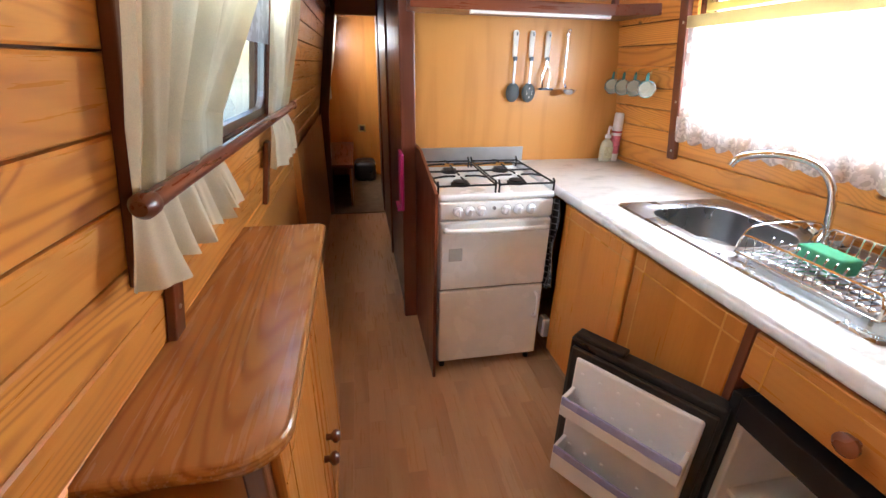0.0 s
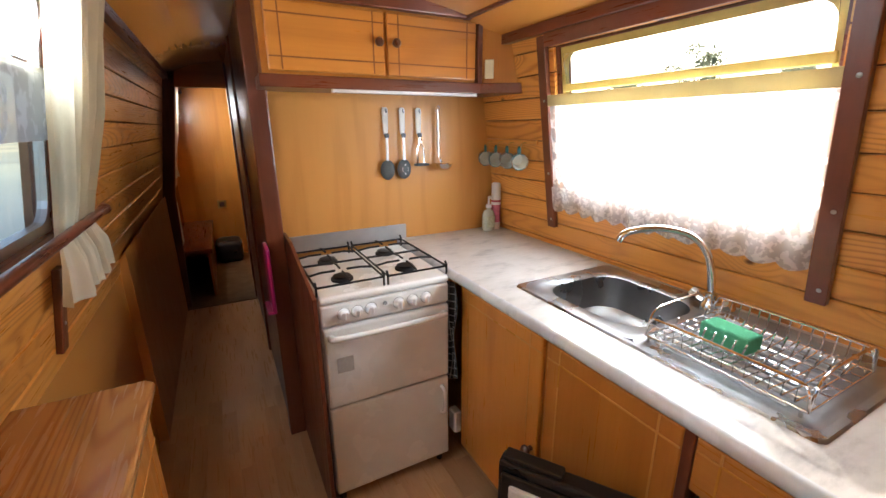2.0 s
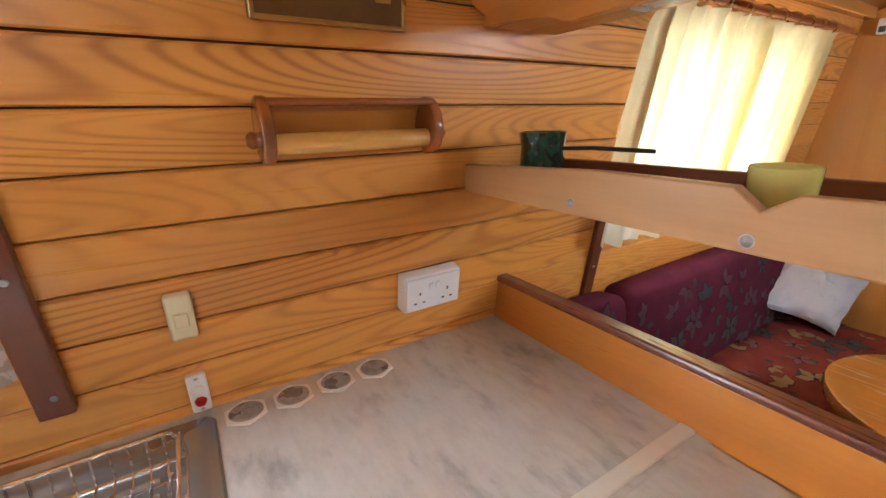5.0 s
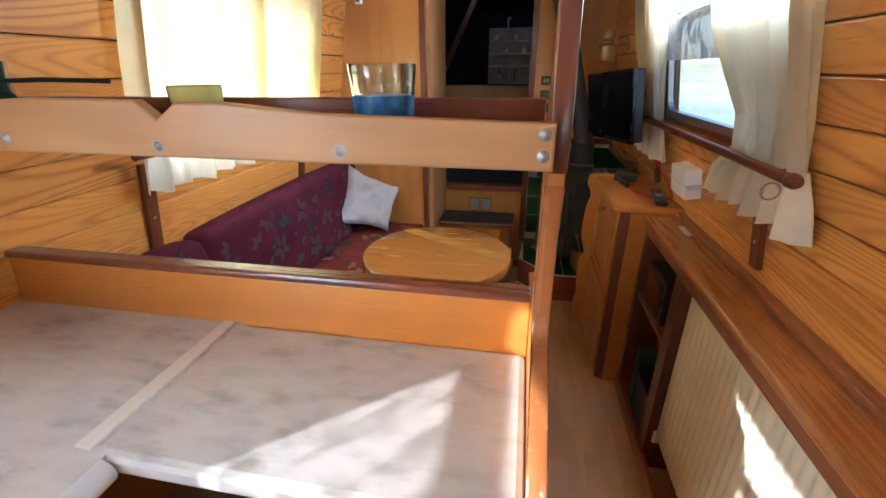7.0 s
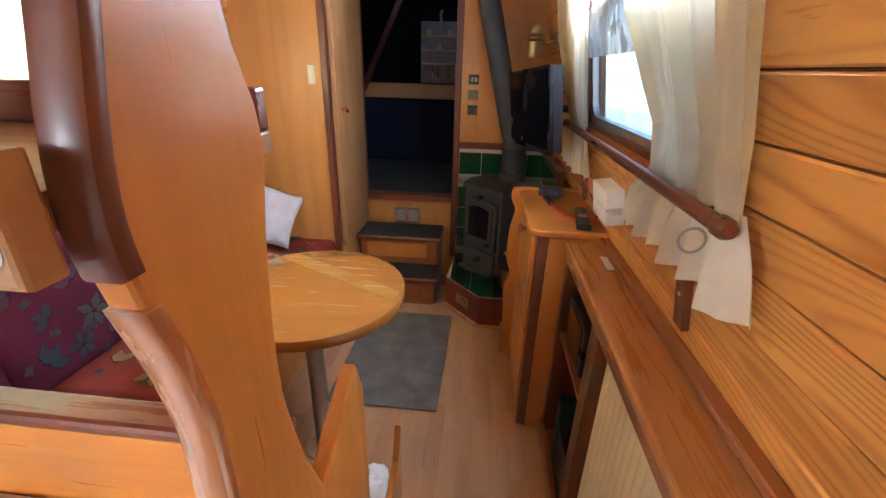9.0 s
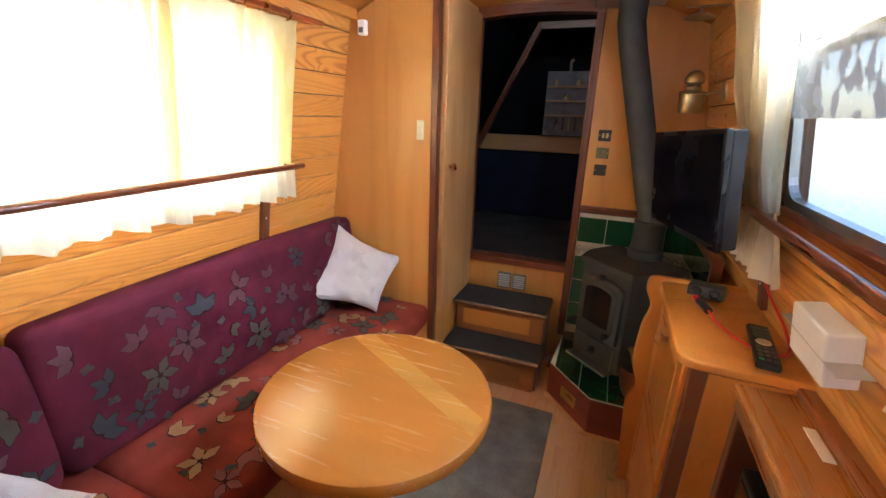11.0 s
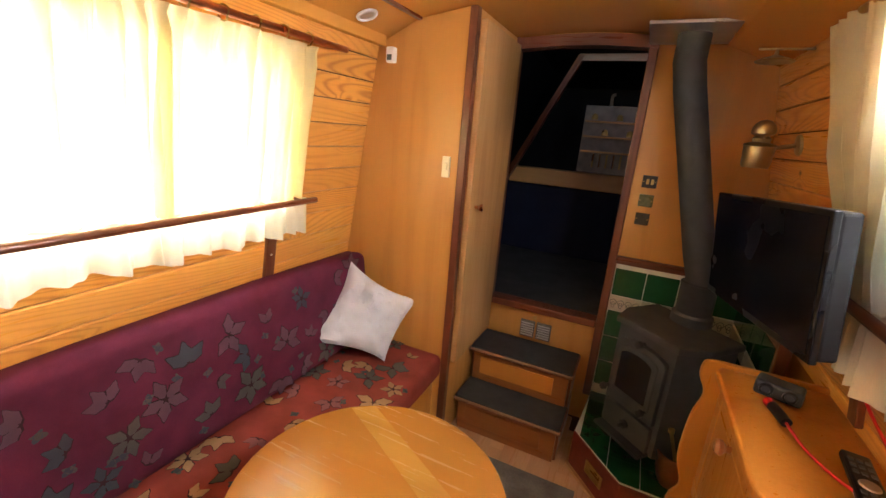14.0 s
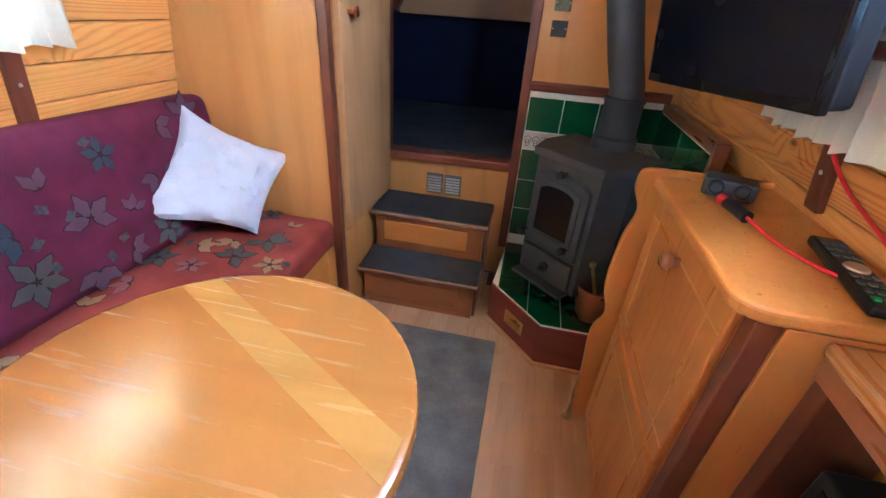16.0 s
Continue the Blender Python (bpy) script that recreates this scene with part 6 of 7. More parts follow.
def utensil(x, kind, label):
    t = thing("kitchen_utensil", (x, -2.40, 1.25), label, "utensil", "hanging utensils")
    y = -2.392
    if kind != "ladle":
        part("handle", outline([(x - 0.012, 1.43), (x - 0.009, 1.41), (x + 0.009, 1.41), (x + 0.012, 1.43), (x + 0.014, 1.52), (x + 0.008, 1.53), (x - 0.008, 1.53), (x - 0.014, 1.52)], 0.012, Matrix.Translation((0, y, 0)) @ Matrix.Rotation(radians(90), 4, "X"), 0.003), HANDLE, t, "white moulded handle")
        part("hanging_slot", box(x - 0.003, x + 0.003, y + 0.014, y + 0.011, 1.505, 1.522, 0), GREYP, t)
        part("grip_collar", box(x - 0.010, x + 0.010, y + 0.015, y + 0.002, 1.395, 1.415, 0.003), GREYP, t)
        if kind != "masher":
            part("shaft", box(x - 0.006, x + 0.006, y + 0.012, y + 0.005, 1.29, 1.40, 0.002), STEEL, t)
    if kind == "spoon" or kind == "slotted":
        part("bowl", lathe([(0, -0.016), (0.018, -0.014), (0.031, -0.006), (0.036, 0.002), (0.033, 0.001), (0.028, -0.004), (0, -0.011)], Matrix.Translation((x, y + 0.006, 1.248)) @ Matrix.Rotation(radians(90), 4, "X") @ Matrix.Diagonal((1, 1.3, 1, 1)), 24), GREYP, t, "grey nylon bowl", True)
        if kind == "slotted":
            for dx, dz in ((-0.012, 0), (0.012, 0), (0, 0.016), (0, -0.016)):
                part("slot", box(x + dx - 0.003, x + dx + 0.003, y + 0.0205, y + 0.019, 1.248 + dz - 0.009, 1.248 + dz + 0.009, 0), WPLAST, t)
    elif kind == "masher":
        for q in (-1, 1):
            part("wire_leg", tube(bend([(x, y + 0.01, 1.405), (x + q * 0.006, y + 0.01, 1.37), (x + q * 0.018, y + 0.012, 1.33), (x + q * 0.016, y + 0.014, 1.27)], 4), 0.005, 8), CHROME, t, smooth=True)
            part("foot", box(x + q * 0.017 - 0.016, x + q * 0.017 + 0.016, y + 0.045, y + 0.004, 1.262, 1.272, 0.003), GREYP, t)
    else:
        part("shaft", tube(bend([(x, y + 0.008, 1.52), (x, y + 0.01, 1.40), (x - 0.002, y + 0.012, 1.31), (x - 0.006, y + 0.03, 1.275)], 5), 0.0075, 10), CHROME, t, smooth=True)
        part("hook", tube(bend([(x, y + 0.008, 1.515), (x + 0.008, y + 0.01, 1.53), (x, y + 0.012, 1.54), (x - 0.008, y + 0.01, 1.53), (x, y + 0.008, 1.515)], 4), 0.003, 6), CHROME, t, smooth=True)
        part("cup", lathe([(0, -0.026), (0.02, -0.024), (0.036, -0.010), (0.042, 0.006), (0.039, 0.006), (0.033, -0.008), (0, -0.022)], Matrix.Translation((x - 0.012, y + 0.048, 1.262)), 24), CHROME, t, "polished ladle cup", True)
    part("wall_hook", tube([(x, -2.41, 1.517), (x, y + 0.016, 1.517)], 0.003, 6), STEEL, t)
    return t


utensil(-0.238, "spoon", "white-handled serving spoon with a grey bowl")
utensil(-0.322, "slotted", "white-handled slotted spoon with a grey bowl")
utensil(-0.406, "masher", "white-handled potato masher hanging on a hook")
utensil(-0.505, "ladle", "polished steel ladle hanging on a hook")

# mugs on hooks
mm, nt, b = nodes_of("painted_mug_glaze")
v = coords(nt, (1, 1, 1))
vor = node(nt, "ShaderNodeTexVoronoi", Scale=55.0)
nt.links.new(v, vor.inputs["Vector"])
n1 = noise_of(nt, v, 24.0, 1.0)
col = ramp(nt, n1, [(0.46, (0.05, 0.20, 0.23)), (0.48, (0.60, 0.62, 0.58)), (0.51, (0.60, 0.60, 0.54)), (0.535, (0.34, 0.04, 0.08)), (0.56, (0.50, 0.24, 0.05)), (0.585, (0.06, 0.24, 0.28))])
nt.links.new(col, b.inputs["Base Color"])
b.inputs["Roughness"].default_value, b.inputs["Coat Weight"].default_value = 0.15, 0.6
GLAZE_IN = plain("mug_inside", (0.76, 0.74, 0.66), 0.2, vary=0.05, coat=0.4)
TEAL = plain("teal_glaze", (0.06, 0.24, 0.26), 0.2, coat=0.5)
hr = thing("mug_rail", on_wall(-1, -2.2, 1.385).translation, "thin wooden rail with mug hooks on the planks", "mug rail")
part("rail", box(-0.20, 0.20, -0.010, 0.010, 0.0, 0.012, 0.003, m=on_wall(-1, -2.2, 1.372)), PINE, hr)
for k in range(4):
    y = -2.35 + 0.093 * k
    hk = on_wall(-1, y, 1.372, 0.012).translation
    part("hook", tube(bend([hk, hk + Vector((0.022, 0, -0.004)), hk + Vector((0.03, 0, -0.02)), hk + Vector((0.022, 0, -0.026))], 4), 0.002, 6), BRASS, hr)
    t = thing("mug", tuple(hk + Vector((0.03, 0, -0.08))), "small mug painted with teal and flowers hanging on a hook", "mug", "hanging mugs")
    az = Vector((0.42, 0.90, -0.14)).normalized()
    ay = (Vector((0, 0, -1)) - az * az.dot(Vector((0, 0, -1)))).normalized()
    ax, at = ay.cross(az), hk + Vector((0.042, 0.0, -0.080))
    mg = Matrix(((ax.x, ay.x, az.x, at.x), (ax.y, ay.y, az.y, at.y), (ax.z, ay.z, az.z, at.z), (0, 0, 0, 1)))
    part("cup", lathe([(0, -0.036), (0.026, -0.036), (0.033, -0.025), (0.036, 0.0), (0.038, 0.036), (0.035, 0.037), (0.033, 0.0), (0.028, -0.030), (0, -0.031)], mg, 24), mm, t, smooth=True)
    part("inside", lathe([(0, -0.026), (0.026, -0.026), (0.031, 0.0), (0.0345, 0.034)], mg, 24), GLAZE_IN, t, "plain white inside", True)
    part("handle", tube(bend([mg @ Vector((0, -0.034, 0.022)), mg @ Vector((0, -0.056, 0.016)), mg @ Vector((0, -0.062, -0.004)), mg @ Vector((0, -0.05, -0.018)), mg @ Vector((0, -0.033, -0.018))], 4), 0.0042, 8), TEAL, t, smooth=True)

# soap and spray can
sb_ = thing("soap_bottle", (-0.785, -2.34, 0.90), "clear soap bottle with a white pump", "soap bottle")
part("bottle", lathe([(0, 0), (0.033, 0), (0.036, 0.006), (0.036, 0.085), (0.028, 0.105), (0.014, 0.115), (0.014, 0.125), (0, 0.125)], Matrix.Translation((-0.785, -2.34, 0.901)) @ Matrix.Diagonal((1, 0.7, 1, 1)), 24), plain("pale_soap", (0.52, 0.54, 0.44), 0.12, vary=0.15, coat=0.6, scale=30), sb_, smooth=True)
part("paper_label", box(-0.81, -0.76, -2.3155, -2.3135, 0.92, 0.98, 0), plain("soap_paper", (0.50, 0.52, 0.36), 0.5, vary=0.35, scale=80), sb_)
part("pump", tube(bend([(-0.785, -2.34, 1.02), (-0.785, -2.34, 1.075), (-0.785, -2.33, 1.083), (-0.785, -2.305, 1.075)], 4), 0.006, 8), WPLAST, sb_, smooth=True)
part("collar", lathe([(0.016, 0), (0.016, 0.016), (0.008, 0.02)], Matrix.Translation((-0.785, -2.34, 1.024))), WPLAST, sb_)
sc = thing("spray_can", (-0.845, -2.36, 0.90), "white and pink spray can on the worktop", "spray can")
part("can", lathe([(0, 0), (0.025, 0), (0.026, 0.004), (0.026, 0.175), (0.022, 0.19), (0, 0.19)], Matrix.Translation((-0.838, -2.35, 0.901)), 24), WPLAST, sc, smooth=True)
part("pink_band", lathe([(0.0264, 0.04), (0.0264, 0.135)], Matrix.Translation((-0.838, -2.35, 0.901)), 24), plain("pink_print", (0.62, 0.16, 0.24), 0.4, vary=0.4, scale=45), sc, "pink printed band", True)
part("red_stripe", lathe([(0.0265, 0.150), (0.0265, 0.160)], Matrix.Translation((-0.838, -2.35, 0.901)), 24), plain("red_print", (0.45, 0.05, 0.08), 0.4), sc, smooth=True)
part("cap", lathe([(0.025, 0.18), (0.025, 0.245), (0.021, 0.252), (0, 0.252)], Matrix.Translation((-0.838, -2.35, 0.901)), 24), WPLAST, sc, smooth=True)
cs, m = thing("light_switch", (-0.70, -2.16, 1.72), "cream switch on the cupboard end", "switch"), None
part("plate", box(-0.02, 0.02, -0.04, 0.04, 0, 0.01, 0.003, m=Matrix.Translation((-0.665, -2.185, 1.69)) @ Matrix.Rotation(radians(145), 4, "Z") @ Matrix.Rotation(radians(-90), 4, "X")), CREAM, cs)
pk = thing("pink_dustpan", (0.345, -2.2, 0.7), "magenta plastic dustpan hung beside the passage", "dustpan")
part("pan", box(0.336, 0.352, -2.36, -2.22, 0.70, 0.98, 0.006), plain("magenta_plastic", (0.42, 0.02, 0.16), 0.4), pk)
part("lip", box(0.336, 0.372, -2.36, -2.22, 0.70, 0.712, 0.004), plain("magenta_lip", (0.36, 0.02, 0.14), 0.4), pk)

# ---- things on the divider shelf ----
pn_ = thing("enamel_pot", (-0.665, -0.06, 1.318), "small dark green enamel pot with a long wire handle", "pot")
part("pot", lathe([(0, 0), (0.038, 0), (0.046, 0.016), (0.043, 0.066), (0.048, 0.094), (0.045, 0.095), (0.040, 0.066), (0, 0.01)], Matrix.Translation((-0.665, -0.06, 1.319)), 24), plain("green_enamel", (0.012, 0.05, 0.03), 0.15, vary=0.6, scale=60, coat=0.7), pn_, smooth=True)
part("long_handle", tube([(-0.625, -0.055, 1.382), (-0.56, -0.035, 1.384), (-0.46, 0.0, 1.380)], 0.004, 8), BLACKIRON, pn_, smooth=True)
bw = thing("glass_bowl", (-0.25, -0.05, 1.318), "low yellow-green glass candle bowl", "bowl")
part("bowl", lathe([(0, 0), (0.032, 0), (0.037, 0.008), (0.039, 0.054), (0.037, 0.056), (0.035, 0.053), (0.033, 0.012), (0, 0.006)], Matrix.Translation((-0.258, -0.045, 1.319)), 32), plain("yellow_green_glass", (0.60, 0.56, 0.18), 0.10, vary=0.15, coat=0.8), bw, smooth=True)
part("wax", lathe([(0, 0.032), (0.0345, 0.032)], Matrix.Translation((-0.258, -0.045, 1.319)), 24), plain("wax", (0.62, 0.60, 0.30), 0.5), bw)
cd = thing("candle_glass", (0.05, -0.05, 1.318), "clear glass candle jar with a blue seaside band", "candle")
CG = Matrix.Translation((0.055, -0.06, 1.319))
part("jar", lathe([(0, 0), (0.036, 0), (0.040, 0.004), (0.047, 0.080), (0.0465, 0.083), (0.043, 0.083), (0.0425, 0.080), (0.0370, 0.008), (0, 0.006)], CG, 32), glass("clear_glass", (0.86, 0.92, 0.90), 0.06), cd, "clear tapered glass", True)
part("wax", lathe([(0, 0.008), (0.0365, 0.008), (0.0395, 0.045), (0, 0.046)], CG, 32), plain("blue_wax", (0.46, 0.54, 0.58), 0.4, vary=0.2), cd, "pale blue wax", True)
part("picture_band", lathe([(0.0410, 0.006), (0.0446, 0.043)], CG, 32), plain("sea_print", (0.03, 0.13, 0.30), 0.3, vary=0.9, scale=40), cd, "blue seaside picture band", True)

# basket pocket on the post and paper in it
rk = thing("magazine_rack", (0.30, 0.32, 0.1), "honey wooden magazine rack fixed behind the post", "rack")
part("front", outline([(0.19, 0.08), (0.45, 0.08), (0.455, 0.58), (0.42, 0.50), (0.30, 0.44), (0.19, 0.44)], 0.016, Matrix(((0, 0, 1, 0.29), (1, 0, 0, 0), (0, 1, 0, 0), (0, 0, 0, 1))), 0.003), DOOR, rk)
part("back", box(0.20, 0.215, 0.19, 0.45, 0.08, 0.62, 0.003), DOOR, rk)
part("bottom", box(0.21, 0.30, 0.19, 0.45, 0.0, 0.085, 0.003), DOOR, rk)
pp = thing("carrier_bag", (0.25, 0.36, 0.45), "crumpled white carrier bag in the magazine rack", "bag")
b = bmesh.new()
bmesh.ops.create_icosphere(b, subdivisions=3, radius=0.05)
for v_ in b.verts:
    v_.co *= 1 + 0.5 * noise.noise(v_.co * 30)
b.transform(Matrix.Translation((0.262, 0.34, 0.47)) @ Matrix.Diagonal((0.75, 1.3, 1.3, 1)))
part("bag", b, cloth("white_film", (0.74, 0.74, 0.76), 200), pp, smooth=True)

# ---- saloon: small things ----
w1, m = plate("thermostat_box", 1, 0.97, 1.022, 0.155, 0.105, 0.055, WPLAST, "plain white box on the planked wall", "box")
part("seam", box(-0.128, 0.128, -0.0008, 0.0008, -0.05, 0.0005, 0, m=m), plain("seam_grey", (0.5, 0.5, 0.52), 0.5), w1)
CABLE = plain("red_cable", (0.55, 0.012, 0.02), 0.4)
cb = thing("red_cable", (0.75, 1.3, 0.885), "red cable with a black plug on the cabinet", "cable")
part("wire", tube(bend([(0.735, 1.33, 0.90), (0.755, 1.24, 0.893), (0.80, 1.16, 0.892), (0.86, 1.13, 0.90), (0.872, 1.20, 0.93), (0.862, 1.34, 0.98), (0.835, 1.43, 1.07), (0.80, 1.48, 1.16)], 8), 0.0035, 8), CABLE, cb, smooth=True)
part("plug", tube(bend([(0.722, 1.385, 0.902), (0.728, 1.36, 0.902), (0.736, 1.325, 0.90)], 4), 0.012, 12), BLACK, cb, "black plug body", True)
part("red_collar", tube([(0.717, 1.405, 0.902), (0.722, 1.385, 0.902)], 0.011, 12), CABLE, cb)
ts = thing("socket_block", (0.75, 1.47, 0.885), "black twin socket block on the cabinet", "socket")
tsm = Matrix.Translation((0.755, 1.475, 0.886)) @ Matrix.Rotation(radians(-20), 4, "Z")
part("block", box(-0.05, 0.05, -0.03, 0.03, 0.0, 0.04, 0.008, m=tsm), plain("grey_black_plastic", (0.05, 0.055, 0.06), 0.4), ts)
for dx in (-0.024, 0.024):
    part("outlet", lathe([(0.016, 0.0), (0.014, 0.006), (0.010, 0.006), (0.009, -0.01), (0, -0.01)], tsm @ Matrix.Translation((dx, -0.03, 0.022)) @ Matrix.Rotation(radians(90), 4, "X"), 16), BLACK, ts, smooth=True)
rm = thing("remote_control", (0.835, 1.17, 0.885), "black television remote control with a round silver pad", "remote")
rmm = Matrix.Translation((0.825, 1.17, 0.886)) @ Matrix.Rotation(radians(-8), 4, "Z")
part("body", box(-0.024, 0.024, -0.11, 0.11, 0, 0.018, 0.006, m=rmm), BLACK, rm)
part("pad", lathe([(0, 0.004), (0.015, 0.003), (0.017, 0)], rmm @ Matrix.Translation((0, 0.0, 0.018)), 20), ALU, rm, "silver pad", True)
for i in range(3):
    for j in range(9):
        if abs(-0.09 + j * 0.021) > 0.022:
            part("button", box(-0.018 + i * 0.0135, -0.009 + i * 0.0135, -0.095 + j * 0.021, -0.085 + j * 0.021, 0.017, 0.0205, 0.001, m=rmm), plain("green_button", (0.02, 0.3, 0.10), 0.4) if (i, j) == (0, 0) else GREYP, rm)
# coal scuttle
cs_ = thing("coal_scuttle", (0.66, 1.93, 0.194), "small copper coal bucket with a brass-handled shovel", "coal scuttle")
CS = Matrix.Translation((0.66, 1.90, 0.194))
part("bucket", lathe([(0, 0), (0.045, 0), (0.05, 0.012), (0.062, 0.06), (0.066, 0.11), (0.078, 0.15), (0.073, 0.15), (0.06, 0.10), (0, 0.06)], CS, 28), COPPER, cs_, smooth=True)
part("shovel_handle", tube([(0.66, 1.90, 0.30), (0.63, 1.885, 0.40), (0.622, 1.88, 0.425)], 0.007, 8), BRASS, cs_, smooth=True)
part("shovel_grip", lathe([(0, 0), (0.012, 0.005), (0.012, 0.018), (0, 0.024)], Matrix.Translation((0.62, 1.879, 0.425))), BRASS, cs_, smooth=True)
# oil lamp on the wall
DULL_BRASS = plain("dull_brass", (0.44, 0.36, 0.22), 0.38, metal=0.9, vary=0.25)
ol = thing("oil_lamp", on_wall(1, 2.05, 1.50).translation, "brass gimbal oil lamp on the planked wall", "oil lamp")
part("wall_rose", lathe([(0.035, 0), (0.033, 0.008), (0.012, 0.012), (0, 0.012)], on_wall(1, 2.05, 1.52), 24), DULL_BRASS, ol, smooth=True)
oc = on_wall(1, 2.05, 1.52, 0.10).translation
part("arm", tube([on_wall(1, 2.05, 1.52, 0.01).translation, oc + Vector((0.03, 0, 0.0))], 0.007, 8), DULL_BRASS, ol, smooth=True)
part("font", lathe([(0, -0.07), (0.038, -0.07), (0.043, -0.06), (0.046, 0.0), (0.05, 0.004), (0.046, 0.01), (0.02, 0.018), (0, 0.018)], Matrix.Translation(oc - Vector((0.01, 0, 0))), 28), DULL_BRASS, ol, "brass oil container", True)
part("burner", lathe([(0.024, 0.010), (0.028, 0.028), (0.020, 0.036), (0.034, 0.044), (0.036, 0.056), (0.030, 0.074), (0.018, 0.086), (0.006, 0.09), (0, 0.09)], Matrix.Translation(oc - Vector((0.01, 0, 0))), 20), DULL_BRASS, ol, smooth=True)
part("side_screw", tube([oc + Vector((-0.01, -0.04, 0.032)), oc + Vector((-0.01, 0.04, 0.032))], 0.004, 8), DULL_BRASS, ol)
sb2 = on_wall(1, 2.0, 1.78, 0.03).translation
part("smoke_bell", lathe([(0.0, 0.03), (0.004, 0.03), (0.006, 0.012), (0.03, 0.004), (0.055, -0.006), (0.052, -0.009), (0, 0.0)], Matrix.Translation(sb2 + Vector((-0.07, 0, 0))), 24), DULL_BRASS, ol, "brass smoke bell above", True)
part("bell_arm", tube([sb2 + Vector((0.05, 0, 0.03)), sb2 + Vector((-0.12, 0, 0.03))], 0.004, 8), DULL_BRASS, ol)
# plaques beside the door
for z, mat, lab, wd in ((1.322, plain("dial_black", (0.02, 0.018, 0.014), 0.3), "small black and brass gauge panel", 0.062), (1.235, plain("green_gold_plaque", (0.14, 0.14, 0.05), 0.3, vary=0.5, scale=40), "small green and gold plaque", 0.062), (1.148, plain("dark_plaque", (0.06, 0.06, 0.05), 0.3, vary=0.3), "small dark metal plaque", 0.06)):
    t = thing("wall_plaque", (0.372, 2.40, z), lab, "plaque", "plaques by the door")
    part("plate", box(0.372 - wd / 2, 0.372 + wd / 2, 2.396, 2.405, z - 0.028, z + 0.028, 0.002), mat, t)
    for dx in (-1, 1):
        part("screw", lathe([(0, 0.002), (0.003, 0)], Matrix.Translation((0.372 + dx * (wd / 2 - 0.006), 2.396, z)) @ Matrix.Rotation(radians(90), 4, "X"), 8), BRASS, t)
    if z > 1.3:
        for dx in (-0.014, 0.006):
            part("switch", box(0.372 + dx, 0.372 + dx + 0.012, 2.391, 2.397, z - 0.012, z + 0.012, 0.002), BRASS, t)
cw = thing("light_switch", (-0.395, 1.83, 1.335), "cream light switch on the closet front", "switch")
part("plate", box(-0.412, -0.378, 1.818, 1.831, 1.29, 1.375, 0.003), CREAM, cw)
part("rocker", box(-0.404, -0.386, 1.813, 1.82, 1.32, 1.35, 0.002), CREAM, cw)
sn = thing("alarm_sensor", (-0.675, 1.83, 1.75), "small white sensor box high on the closet", "sensor")
part("box", box(-0.693, -0.657, 1.80, 1.831, 1.725, 1.785, 0.005), WPLAST, sn)
part("lens", box(-0.686, -0.664, 1.796, 1.801, 1.733, 1.755, 0.002), GREYP, sn)
for y in (1.60, 0.35):
    dl = thing("downlight", (-0.645, y, 1.85), "round white downlight in the ceiling cove", "downlight", "ceiling downlights")
    q = Matrix.Translation((-0.645, y, 1.8485)) @ Matrix.Rotation(radians(-22), 4, "Y")
    part("ring", lathe([(0.026, -0.004), (0.030, -0.008), (0.038, -0.006), (0.040, 0.0)], q, 28), WPLAST, dl, smooth=True)
    part("lens", lathe([(0, -0.004), (0.027, -0.004)], q, 20), ALU, dl)
for x, y in ((-0.30, 1.10), (-0.02, 1.02)):
    cl = thing("ceiling_light", (x, y, 1.93), "white rounded ceiling light fitting", "light", "ceiling lights")
    part("body", box(x - 0.05, x + 0.05, y - 0.16, y + 0.05, 1.905 - 0.2 * x * x, 1.955 - 0.2 * x * x, 0.018, seg=4), WPLAST, cl, smooth=True)
    part("base", box(x - 0.055, x + 0.055, y - 0.165, y + 0.055, 1.95 - 0.2 * x * x, 1.958 - 0.2 * x * x, 0.002), WPLAST, cl)
# upper shelf seen over the worktop
us = thing("upper_shelf", (-0.25, -0.05, 1.58), "dark honey wooden overhead shelf with a shaped front board", "shelf")
low_edge = [(p.x, p.y) for p in bend([(-0.775, 1.655, 0), (-0.735, 1.628, 0), (-0.70, 1.606, 0), (-0.66, 1.602, 0), (-0.57, 1.592, 0), (-0.53, 1.578, 0), (-0.47, 1.577, 0), (0.0, 1.576, 0), (0.285, 1.576, 0)], 4)]
part("front_board", outline([(0.285, 1.755), (-0.755, 1.755)] + low_edge, 0.02, Matrix.Translation((0, -0.14, 0)) @ Matrix.Rotation(radians(90), 4, "X"), 0.003), DOOR_X, us)
part("shelf_panel", box(-0.76, 0.285, -0.139, 0.06, 1.612, 1.63, 0.002), DOOR_X, us)
part("back_board", box(-0.76, 0.285, 0.04, 0.058, 1.63, 1.70, 0.003), MAHOG_X, us)
sl2 = thing("strip_light", (-0.25, -0.04, 1.60), "slim white strip light under the overhead shelf", "light")
part("diffuser", box(-0.47, 0.08, -0.07, -0.035, 1.594, 1.612, 0.005), WPLAST, sl2)
part("end_cap", box(-0.485, -0.47, -0.072, -0.033, 1.592, 1.612, 0.002), WPLAST, sl2)
